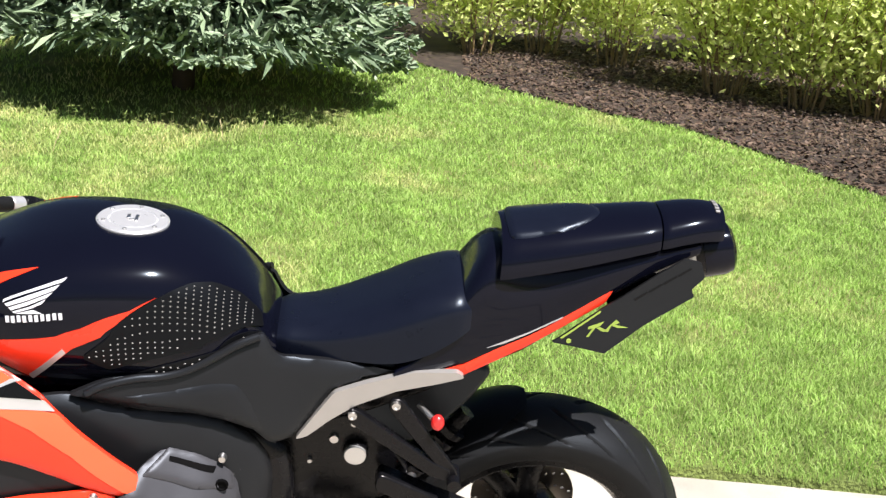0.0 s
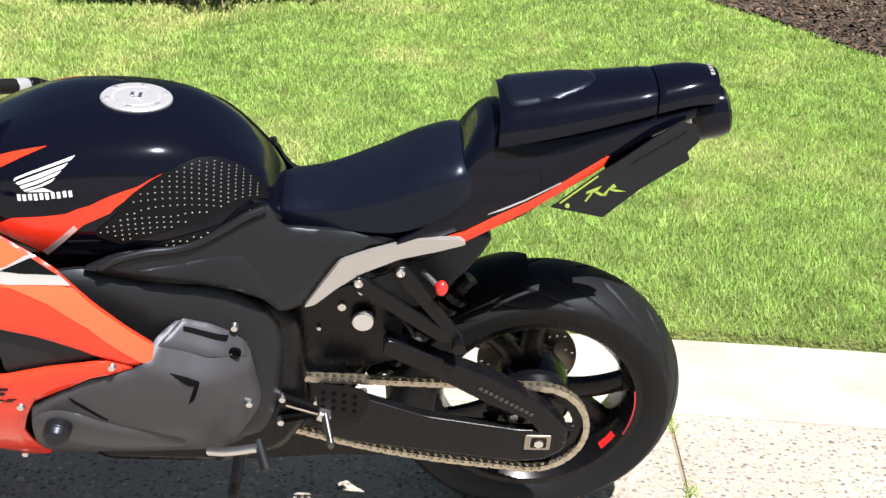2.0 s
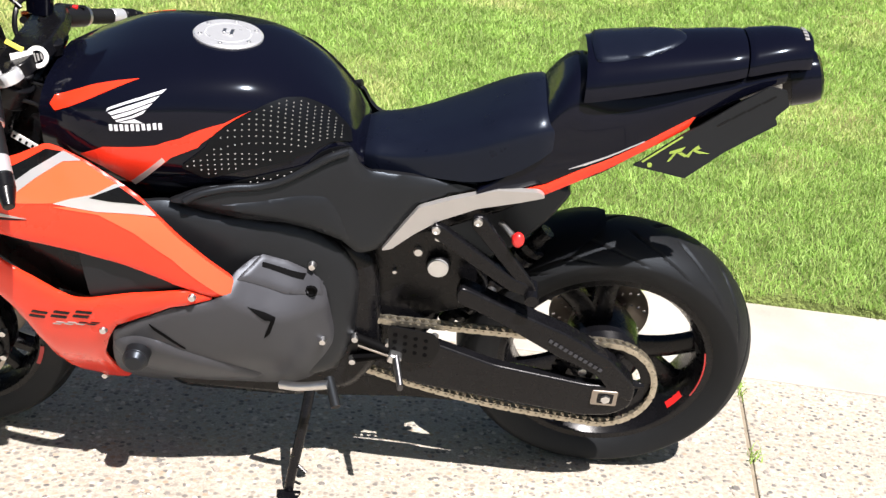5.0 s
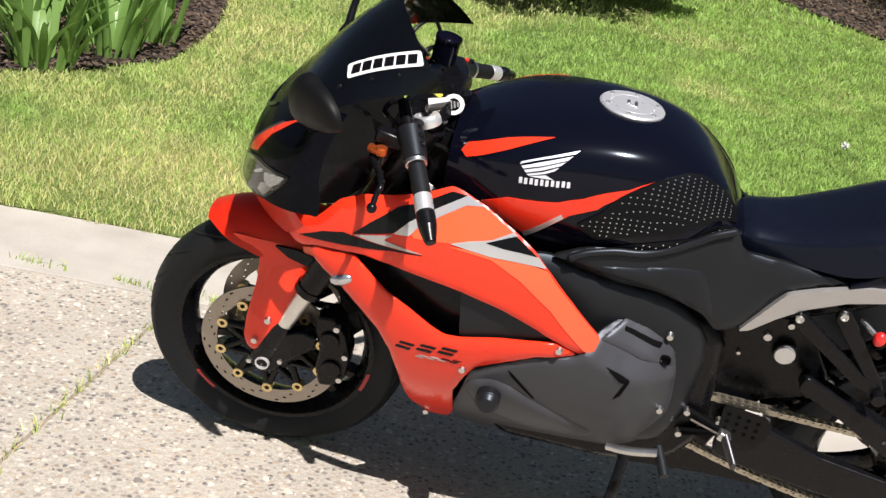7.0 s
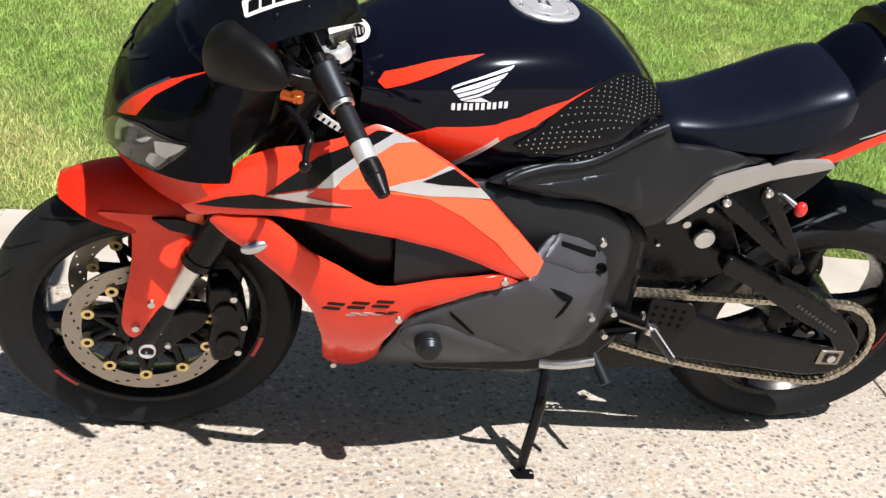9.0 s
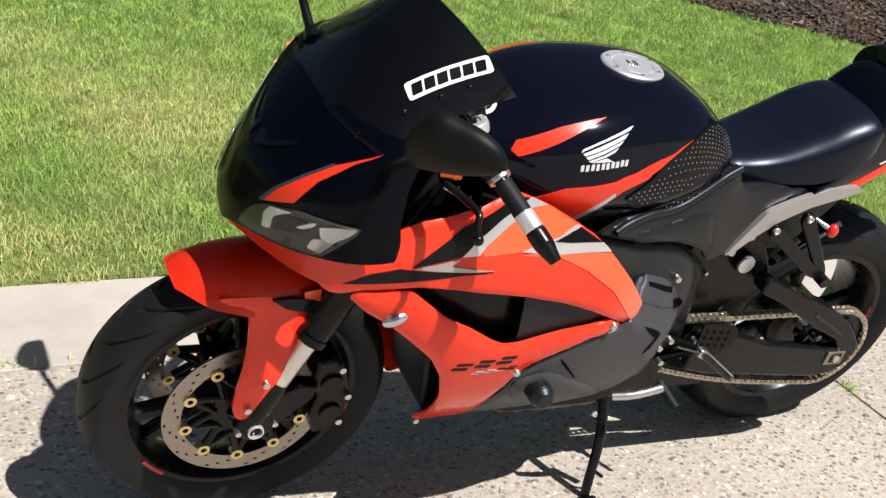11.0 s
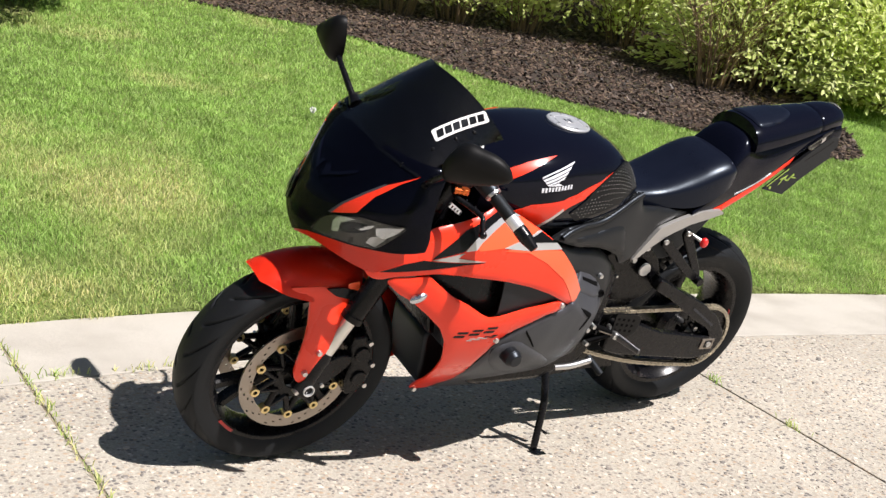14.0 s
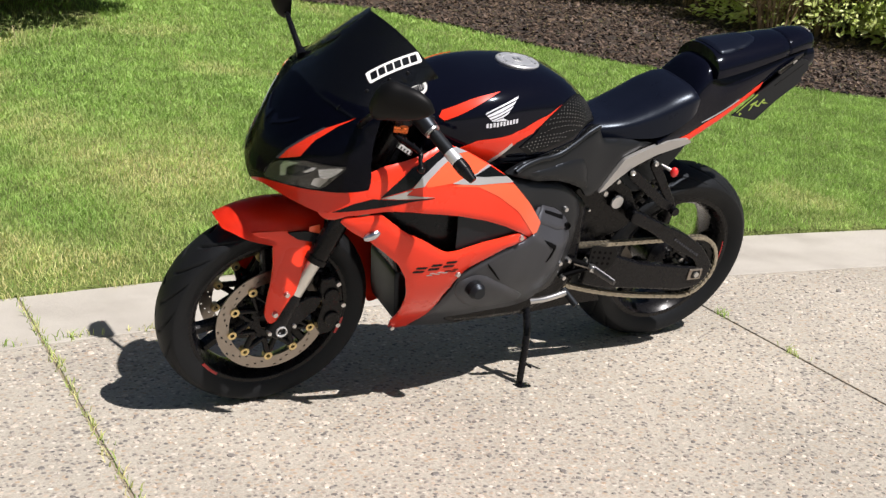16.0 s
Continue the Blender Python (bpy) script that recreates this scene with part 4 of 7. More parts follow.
CAP = pose(-.757, 0, 1.0, 0, 2, 0)
cap = part("fuel_cap", placed(turned([(0, .004), (.038, .004), (.040, .0015), (.042, .004), (.058, .004), (.061, .001), (.061, -.008), (0, -.008)], 56), CAP), M_GAUGE, tank_ob, "round silver fuel cap with bolted ring")
for i in range(6):
    a = 2 * math.pi * i / 6 + .4
    part("cap_bolt", placed(turned([(0, .0005), (.0018, .0005), (.0028, .0025), (.0038, .0025), (.0040, 0), (0, 0)], 14), CAP @ pose(.050 * math.cos(a), .050 * math.sin(a), .003)), M_ALU, tank_ob)
for x, y, w, h in ((.006, 0, .006, .026), (-.008, .004, .006, .018), (.0, -.008, .016, .004)):
    bm = bmesh.new()
    add_box(bm, (w, h, .003), CAP @ pose(x, y, .0045))
    part("cap_keyhole", bm, M_ALU, tank_ob, "", bevel=.001)
WING = [[(-.930, 71), (-.928, 68), (-.902, 63), (-.832, 51), (-.839, 55), (-.898, 64.5), (-.925, 69.5)],
        [(-.927, 72), (-.897, 66.5), (-.842, 57), (-.850, 61.5), (-.892, 69.5), (-.922, 74)],
        [(-.921, 75), (-.892, 70.5), (-.852, 63), (-.860, 67), (-.890, 73), (-.916, 77)],
        [(-.915, 78), (-.887, 74), (-.862, 68.5), (-.868, 72), (-.884, 75.3), (-.911, 79)],
        [(-.909, 79.3), (-.882, 76.3), (-.868, 79)]]
for blade in WING:
    both("wing_emblem", blade, tank, M_EMBLEM, "pale silver emblem blade", scale=TS, r=.001, lift=.0016, thick=.0015)
for i in range(5):
    x0, x1 = -.926 + .0185 * i, -.926 + .0185 * i + .0155
    a0 = 81.2 - .55 * i
    for k0, k1 in ((0, .36), (.58, .94)):
        b0, b1 = x0 + (x1 - x0) * k0, x0 + (x1 - x0) * k1
        both("tank_lettering", [(b0, a0), (b1, a0 - .2), (b1 + .001, a0 + 3.9), (b0 + .001, a0 + 4.1)], tank, M_EMBLEM, "pale marking bar", scale=TS, r=0, lift=.0016, thick=.0015)


def inside(p, poly):
    hit = False
    for (x0, y0), (x1, y1) in zip(poly, poly[1:] + poly[:1]):
        if (y0 > p[1]) != (y1 > p[1]) and p[0] < (x1 - x0) * (p[1] - y0) / (y1 - y0) + x0:
            hit = not hit
    return hit


PAD_A = [(-.80, 105), (-.752, 88), (-.692, 69), (-.642, 50), (-.610, 41), (-.568, 36), (-.540, 41), (-.535, 55), (-.597, 82), (-.680, 98), (-.768, 113)]
PAD_B = [(-.725, 116), (-.673, 108), (-.596, 92), (-.538, 68), (-.535, 75), (-.596, 97), (-.676, 114)]
for s in (-1, 1):
    bm = bmesh.new()
    for i in range(26):
        for j in range(26):
            x = -.81 + .0115 * i
            a = 30 + 3.9 * j - (x + .65) * 60
            if (inside((x, a), PAD_A) or inside((x, a), PAD_B)):
                p = Vector(tank(x, a))
                c = Vector((x, 0, .84))
                n = (p - c).normalized()
                p += n * .0035
                m = Matrix.Translation((p.x, p.y * -s, p.z)) @ Vector((n.x, n.y * -s, n.z)).to_track_quat("Z", "Y").to_matrix().to_4x4()
                bmesh.ops.create_cone(bm, cap_ends=True, segments=4, radius1=.0021, radius2=.0008, depth=.0022, matrix=m)
    studs = part("pad_studs", bm, M_DOT, tank_ob, "small clear studs on the grip pad")
    studs["kind"] = "stuff"

# seat
seat_low = spline((-.515, -.49, -.39, -.30, -.25, -.20, -.16), (.815, .808, .814, .822, .842, .876, .905))
bm = bmesh.new()
rings = []
N = 36
for i in range(N + 1):
    x = -.516 + .356 * i / N
    shrink = min(1, (i + .15) / 3) ** .5 * min(1, (N - i + .3) / 4) ** .4
    w, t, b = seat_w(x) * (.82 + .18 * shrink), seat_top(x), seat_low(x)
    t = b + (t - b) * (.55 + .45 * shrink)
    ring = []
    for j in range(33):
        a = math.pi * (j / 32 - .5)
        ring.append(bm.verts.new((x, w * math.copysign(abs(math.sin(a)) ** .52, math.sin(a)) * (1 - .06 * max(0, abs(math.sin(a)) - .85) / .15), b + (t - b) * abs(math.cos(a)) ** .50 - .010 * math.sin(a) ** 2)))
    for j in range(9):
        k = 1 - 2 * (j + 1) / 10
        ring.append(bm.verts.new((x, w * .90 * k, b - .012 - .01 * (1 - k * k))))
    rings.append(ring)
skin(bm, rings, True, True)
bmesh.ops.recalc_face_normals(bm, faces=bm.faces)
part("seat", bm, M_SEAT, bike, "smooth black vinyl rider's seat")

# tail
body_top = spline((-.30, -.24, -.205, -.175, -.15, -.13, .0, .13, .21), (.80, .86, .93, .985, 1.013, 1.021, 1.044, 1.058, 1.068))
body_low = spline((-.30, -.20, -.148, -.077, -.028, .059, .13, .21), (.780, .776, .788, .824, .868, .942, .99, 1.035))
tail_round = spline((-.30, -.16, -.09, .21), (.6, .6, 1.1, 1.15))


bm = bmesh.new()
rings = []
for i in range(37):
    x = -.30 + .50 * i / 36
    t, b, w = body_top(x), body_low(x), tail_w(x)
    ring = []
    for j in range(56):
        a = 2 * math.pi * j / 56
        sy, cz = math.sin(a), math.cos(a)
        p = tail_round(x) if cz > 0 else .45
        ring.append(bm.verts.new((x, w * math.copysign(abs(sy) ** p, sy), (t + b) / 2 + (t - b) / 2 * math.copysign(abs(cz) ** p, cz))))
    rings.append(ring)
skin(bm, rings, True, True)
bmesh.ops.recalc_face_normals(bm, faces=bm.faces)
part("tail_body", bm, M_BLACK, bike, "glossy black tail fairing", sharp=60)


def cowl(x, a):
    t, w = tail_top(x) + .002, tail_w(x) * 1.05
    s, c = math.sin(radians(abs(a))), math.cos(radians(a))
    h = cowl_h(x)
    return (x, -math.copysign(w * s ** .86, a), t - h + h * c ** .86)


def cowl_part(name, x0, x1, grow, label):
    bm = bmesh.new()
    rings = []
    n = 24
    for i in range(n + 1):
        x = x0 + (x1 - x0) * i / n
        end = min(1, (i + .4) / 2.0) ** .5 * (min(1, (n - i + .4) / 2.0) ** .5)
        ring = []
        for j in range(41):
            a = -90 + 180 * j / 40
            p = cowl(x, a)
            k = grow * (.93 + .07 * end)
            low = tail_top(x) - cowl_h(x)
            ring.append(bm.verts.new((x, p[1] * k, low + (p[2] - low) * k)))
        # the edge turns in under the cowl
        ring.insert(0, bm.verts.new((x, ring[0].co.y * .90, ring[0].co.z - .004)))
        ring.append(bm.verts.new((x, ring[-1].co.y * .90, ring[-1].co.z - .004)))
        rings.append(ring)
    skin(bm, rings, True, True)
    bmesh.ops.recalc_face_normals(bm, faces=bm.faces)
    return part(name, bm, M_BLACK, bike, label)


cowl_ob = cowl_part("seat_cowl", -.138, .128, 1.0, "glossy black single-seat cowl")
cap_ob = cowl_part("tail_cap", .131, .238, .985, "glossy black rear tail cap")
part("cowl_pad", sheet([(-.127, -24), (-.130, 0), (-.127, 24), (-.122, 37), (-.086, 38), (-.026, 32), (.012, 19), (.029, 6), (.029, -6), (.012, -19), (-.026, -32), (-.086, -38), (-.122, -37)], cowl, .008, .004, .0045, .012, scale=(1, 600), pillow=(.004, .008)), M_SEAT, cowl_ob, "black padded cowl insert")
for i in range(5):
    a = -22 + 10 * i
    part("tail_lettering", sheet([(.222, a), (.2295, a), (.2295, a + 6.5), (.222, a + 6.5)], cowl, .02, .0015, .0015, 0, scale=(1, 600)), M_SILVER, cap_ob, "pale marking bar")
both("tail_stripe", [(-0.241, 0.793), (-0.18, 0.81), (-0.129, 0.842), (-0.079, 0.871), (-0.03, 0.903), (0.019, 0.939), (0.062, 0.972), (0.049, 0.941), (0.0, 0.905), (-0.039, 0.877), (-0.079, 0.848), (-0.129, 0.817), (-0.18, 0.788), (-0.221, 0.782)], lambda x, z: (x, -tail_w(x) * .99, z), M_ORANGE, "orange tail stripe", r=.002, thick=.012, lift=.001, pillow=(.002, .006), step=.008)
both("tail_stripe", [(-0.145, 0.846), (-0.118, 0.859), (-0.08, 0.878), (-0.021, 0.913), (-0.021, 0.9115), (-0.08, 0.8755), (-0.117, 0.856)], lambda x, z: (x, -tail_w(x) * .99, z), M_SILVERP, "silver tail pinstripe", r=.001, thick=.008, lift=.002)
# exhaust under the tail
AX = Matrix.Translation((.248, 0, 1.022)) @ pose(0, 0, 0, 0, 74, 0)
part("exhaust_can", placed(turned([(.02, -.20), (.046, -.20), (.047, -.03), (.045, -.028), (.045, 0), (.02, 0)], 40), AX), M_DARK, bike, "dark metal under-tail silencer")
part("exhaust_band", placed(turned([(.0465, -.060), (.049, -.060), (.049, -.046), (.0465, -.046)], 40), AX), M_ALU, bike, "bare metal silencer band")
part("exhaust_tip", placed(turned([(.043, -.032), (.048, -.030), (.049, .006), (.045, .020), (.036, .026), (.024, .027), (.020, .010), (.018, -.02), (.03, -.03)], 40), AX), M_BLACK, bike, "black silencer end cap")
# mostly unseen pipe, added to stop sun slipping under the bike
bm = bmesh.new()
add_tube(bm, bend([(-.99, .02, .30), (-.88, .02, .215), (-.62, .05, .205), (-.46, .09, .225), (-.37, .10, .32), (-.33, .09, .50), (-.27, .06, .66), (-.12, .02, .82), (.06, 0, .965)], 7), .031, 16)
part("exhaust_pipe_blocker", bm, M_DARK, bike, "mostly unseen dark exhaust pipe, added to block light under the engine")
PLATE = [(-.034, .863), (.012, .855), (.061, .846), (.120, .908), (.196, .970), (.189, .984), (.207, 1.008), (.196, 1.036), (.167, 1.041), (.118, 1.0), (.069, .956), (.046, .938), (-.022, .872)]
for s in (-1, 1):
    tp = part("tail_plate", flat_poly(PLATE, s * .100, s * .095, .003), M_PLASTIC, bike, "black angular plate below the tail")
    y = s * .1008
    strokes = [[(.034, .861), (.043, .879), (.035, .8765), (.035, .881), (.060, .8935), (.055, .884), (.047, .880), (.038, .861)], [(.049, .880), (.055, .882), (.069, .8755), (.062, .873)], [(.064, .875), (.073, .889), (.081, .899), (.087, .893), (.080, .889), (.074, .886), (.070, .873)], [(.079, .8885), (.104, .8845), (.086, .883), (.076, .886)]]
    for q in strokes:
        part("plate_mark", flat_poly([(a - .010, b + .017) for a, b in q], y, s * .099, 0), M_GREEN, tp, "lime marking stroke")
    part("plate_mark", flat_poly([(-.020, .8735), (.014, .9060), (.040, .9310), (.0425, .9290), (.016, .9035), (-.0175, .8710)], y, s * .099, 0), M_GREEN, tp, "lime edge line")
    bm = bmesh.new()
    add_rod(bm, (-.005, s * .098, .868), (-.005, s * .1025, .868), .0042, seg=14)
    part("rivet", bm, M_GREEN, tp)
    for k in range(4):
        bm = bmesh.new()
        add_box(bm, (.026, .003, .004), pose(.105 + .022 * k, s * .099, .965 + .017 * k, 0, -40, 0))
        part("plate_slot", bm, M_STRIPEBLACK, tp)
bm = bmesh.new()
add_box(bm, (.10, .18, .006), pose(.105, 0, .945, 0, -38, 0))
part("tail_tray", bm, M_PLASTIC, bike)

# swing arm, chain and sprocket
CY = -.092
SPR = (-.004, .341)
def arm_plate(s):
    yo, yi = (-.128, -.104) if s < 0 else (.25, .22)
    part("swing_arm", flat_poly([(-.43, .44), (-.36, .437), (-.225, .390), (-.037, .360), (.03, .362), (.058, .345), (.056, .312), (.02, .285), (-.04, .277), (-.37, .322), (-.43, .34)], yo, yi, .014), M_DARK, bike, "black box-section swing arm", bevel=.004)
    part("swing_arm_brace", flat_poly([(-.30, .575), (-.195, .528), (-.095, .486), (-.003, .433), (.058, .366), (.058, .325), (.012, .342), (-.023, .388), (-.104, .426), (-.238, .505), (-.318, .542), (-.312, .575)], yo + s * .002, yi if s > 0 else -.09, .014), M_DARK, bike, "black swing arm brace", bevel=.004)


arm_plate(-1)
arm_plate(1)
bm = bmesh.new()
for k in range(11):
    add_box(bm, (.0075, .002, .007), pose(-.125 + .0105 * k, -.1315, .468 - .0062 * k, 0, 31, 0))
tagged(part("arm_mark", bm, M_GREY, bike, "row of small pale marking bars"))
adj = part("axle_block", flat_poly([(-.026, .352), (.026, .352), (.026, .314), (-.026, .314)], -.132, -.126, .003), M_STEEL, bike, "worn metal chain adjuster block", bevel=.001)
part("axle_window", flat_poly([(-.014, .346), (.018, .346), (.018, .320), (-.014, .320)], -.1325, -.127, .004), M_DARK, adj)
bm = bmesh.new()
add_rod(bm, (.002, -.127, .333), (.002, -.137, .333), .011, .010, 6)
part("axle_nut", bm, M_ALU, adj)
bm = bmesh.new()
add_rod(bm, (SPR[0], -.12, SPR[1]), (REAR[0], .20, REAR[2]), .012)
part("rear_axle", bm, M_ALU, bike)
bm = bmesh.new()
seg = 42
ring_o, ring_i = [], []
for side in (-.003, .003):
    o, q = [], []
    for j in range(seg * 4):
        a = 2 * math.pi * j / (seg * 4)
        r = (.109, .109, .100, .100)[j % 4]
        o.append(bm.verts.new((SPR[0] + r * math.cos(a), CY + side, SPR[1] + r * math.sin(a))))
        q.append(bm.verts.new((SPR[0] + .078 * math.cos(a), CY + side, SPR[1] + .078 * math.sin(a))))
    ring_o.append(o)
    ring_i.append(q)
n = seg * 4
for j in range(n):
    k = (j + 1) % n
    bm.faces.new((ring_o[0][j], ring_o[0][k], ring_i[0][k], ring_i[0][j]))
    bm.faces.new((ring_o[1][j], ring_i[1][j], ring_i[1][k], ring_o[1][k]))
    bm.faces.new((ring_o[0][j], ring_o[1][j], ring_o[1][k], ring_o[0][k]))
    bm.faces.new((ring_i[0][j], ring_i[0][k], ring_i[1][k], ring_i[1][j]))
for s in range(5):
    a = 2 * math.pi * s / 5
    add_rod(bm, (SPR[0] + .03 * math.cos(a), CY, SPR[1] + .03 * math.sin(a)), (SPR[0] + .085 * math.cos(a), CY, SPR[1] + .085 * math.sin(a)), .011, .009, 10)
sprocket = part("sprocket", bm, M_DARK, bike, "dark rear sprocket", smooth=False)
for s in range(5):
    a = 2 * math.pi * s / 5
    bm = bmesh.new()
    add_rod(bm, (SPR[0] + .055 * math.cos(a), CY - .004, SPR[1] + .055 * math.sin(a)), (SPR[0] + .055 * math.cos(a), CY - .014, SPR[1] + .055 * math.sin(a)), .009, seg=6)
    part("sprocket_nut", bm, M_ALU, sprocket)
FS, FR, RR_ = (-.575, .410), .048, .105
d = math.hypot(SPR[0] - FS[0], SPR[1] - FS[1])
base = math.atan2(SPR[1] - FS[1], SPR[0] - FS[0])
off = math.acos((FR - RR_) / d)
top_a, low_a = base + off, base - off
path = []
P1 = (FS[0] + FR * math.cos(top_a), FS[1] + FR * math.sin(top_a))
P2 = (SPR[0] + RR_ * math.cos(top_a), SPR[1] + RR_ * math.sin(top_a))
P3 = (SPR[0] + RR_ * math.cos(low_a), SPR[1] + RR_ * math.sin(low_a))
P4 = (FS[0] + FR * math.cos(low_a), FS[1] + FR * math.sin(low_a))
path += [(P1[0] + (P2[0] - P1[0]) * k / 60, P1[1] + (P2[1] - P1[1]) * k / 60) for k in range(60)]
path += [(SPR[0] + RR_ * math.cos(top_a + (low_a - top_a) * k / 60), SPR[1] + RR_ * math.sin(top_a + (low_a - top_a) * k / 60)) for k in range(60)]
path += [(P3[0] + (P4[0] - P3[0]) * k / 60, P3[1] + (P4[1] - P3[1]) * k / 60 - .022 * math.sin(math.pi * k / 60)) for k in range(60)]
sweep = (low_a - top_a) % (2 * math.pi) - 2 * math.pi
path += [(FS[0] + FR * math.cos(low_a + (2 * math.pi - (low_a - top_a) % (2 * math.pi)) * -k / 20), FS[1] + FR * math.sin(low_a + (2 * math.pi - (low_a - top_a) % (2 * math.pi)) * -k / 20)) for k in range(20)]
path.append(path[0])
cum = [0]
for a, b in zip(path, path[1:]):
    cum.append(cum[-1] + math.hypot(b[0] - a[0], b[1] - a[1]))
links = int(round(cum[-1] / .015875 / 2) * 2)


def along(s):
    s = s % cum[-1]
    i = max(0, int(np.searchsorted(cum, s)) - 1)
    t = (s - cum[i]) / max(1e-9, cum[i + 1] - cum[i])
    return Vector((path[i][0] + (path[i + 1][0] - path[i][0]) * t, CY, path[i][1] + (path[i + 1][1] - path[i][1]) * t))


def link_mesh(y, name):
    bm = bmesh.new()
    L = cum[-1] / links
    for s in (-1, 1):
        f = []
        for j in range(20):
            a = 2 * math.pi * j / 20
            c = math.cos(a)
            r = .0078
            f.append(((L / 2) * (1 if c > 0 else -1) + r * c, (r * math.sin(a)) * (1 if abs(c) > .35 else .82)))
        lo = [bm.verts.new((u, s * y - .0011, v)) for u, v in f]
        hi = [bm.verts.new((u, s * y + .0011, v)) for u, v in f]
        skin(bm, [lo, hi], True, True)
        for e in (-1, 1):
            add_rod(bm, (e * L / 2, s * y, 0), (e * L / 2, s * (y + .0035), 0), .0032, seg=6)
    add_rod(bm, (L / 2, -y, 0), (L / 2, y, 0), .005, seg=8)
    bmesh.ops.recalc_face_normals(bm, faces=bm.faces)
    me = bpy.data.meshes.new(name)
    bm.to_mesh(me)
    bm.free()
    me.materials.append(M_CHAIN)
    return me


chain = empty("drive_chain")
chain.parent = bike
tagged(chain, "worn brassy drive chain")
kinds = (link_mesh(.0075, "outer_link"), link_mesh(.0052, "inner_link"))
for i in range(links):
    a, b = along(cum[-1] * i / links), along(cum[-1] * (i + 1) / links)
    ob = new("link", kinds[i % 2])
    ob.parent = chain
    ob.matrix_local = Matrix.Translation((a + b) / 2) @ Matrix.Rotation(-math.atan2(b.z - a.z, b.x - a.x), 4, "Y")

# pivot plate, hangers, pegs, stand
part("pivot_plate", flat_poly([(-.50, .64), (-.46, .635), (-.37, .67), (-.30, .62), (-.25, .54), (-.28, .49), (-.36, .46), (-.41, .37), (-.44, .28), (-.52, .28)], -.072, -.045, .02), M_DARK, bike, "black cast frame pivot plate", bevel=.004)
part("pivot_plate", flat_poly([(-.50, .64), (-.46, .635), (-.37, .67), (-.30, .62), (-.25, .54), (-.28, .49), (-.36, .46), (-.41, .37), (-.44, .28), (-.52, .28)], .045, .072, .02), M_DARK, bike, "black cast frame pivot plate", bevel=.004)
bm = bmesh.new()
add_rod(bm, (-.355, -.070, .591), (-.355, -.089, .591), .024, .023, 28)
part("pivot_boss", bm, M_DARK, bike, bevel=.001)
bm = bmesh.new()
add_rod(bm, (-.355, -.088, .591), (-.355, -.094, .591), .0205, .020, 32)
part("pivot_cap", bm, M_GAUGE, bike, "pale round frame plug", bevel=.001)
for bx, bz, r in ((-.395, .615, .010), (-.248, .533, .010), (-.36, .652, .008), (-.475, .655, .006), (-.437, .563, .005), (-.503, .429, .008), (-.506, .371, .008), (-.438, .423, .007), (-.396, .407, .007), (-.349, .447, .008)):
    bm = bmesh.new()
    add_rod(bm, (bx, -.070 if bz > .46 else -.12, bz), (bx, -.134 if bz < .46 else -.080, bz), r, r * .8, 14)
    part("bolt", bm, M_ALU, bike)
for s in (-1, 1):
    hang = part("peg_hanger", flat_poly([(-.372, .722), (-.352, .715), (-.215, .614), (-.183, .600), (-.188, .574), (-.222, .585), (-.374, .694)], s * .135, s * .118, .008), M_DARK, bike, "black passenger peg hanger", bevel=.003)
    part("hanger_arm", flat_poly([(-.302, .745), (-.281, .744), (-.175, .602), (-.163, .572), (-.186, .570), (-.205, .60), (-.304, .722)], s * .133, s * .120, .008), M_DARK, hang, "", bevel=.003)
    for bx, bz in ((-.366, .708), (-.292, .734)):
        bm = bmesh.new()
        lathe(bm, [(0, s * .1375), (.0035, s * .1375), (.0045, s * .139), (.0075, s * .139), (.0085, s * .133), (0, s * .133)], (bx, 0, bz), seg=18)
        bmesh.ops.recalc_face_normals(bm, faces=bm.faces)
        part("hanger_bolt", bm, M_ALU, hang)
    bm = bmesh.new()
    add_rod(bm, (-.176, s * .10, .578), (-.176, s * .15, .575), .013, seg=16)
    part("peg_stub", bm, M_DARK, hang)
bm = bmesh.new()
add_rod(bm, (-.25, -.10, .716), (-.226, -.130, .708), .005, .006, 12)
part("adjuster_neck", bm, M_ALU, bike)
bm = bmesh.new()
bmesh.ops.create_uvsphere(bm, u_segments=16, v_segments=10, radius=.0125, matrix=pose(-.217, -.136, .704) @ Matrix.Diagonal((.95, 1, 1.25, 1)))
part("adjuster_knob", bm, M_RED, bike, "bright red adjuster knob")
part("heel_guard", flat_poly([(-.44, .475), (-.35, .463), (-.335, .44), (-.345, .40), (-.385, .385), (-.435, .40)], -.137, -.133, .012), M_SHELL, bike, "black perforated heel guard")
# near-black discs on the plate paint the shade of its holes
for i in range(4):
    for j in range(3):
        bm = bmesh.new()
        add_rod(bm, (-.425 + .020 * i, -.1365, .455 - .018 * j - .003 * i), (-.425 + .020 * i, -.1378, .455 - .018 * j - .003 * i), .0045, seg=10)
        part("guard_hole_shade", bm, M_GAP, bike)
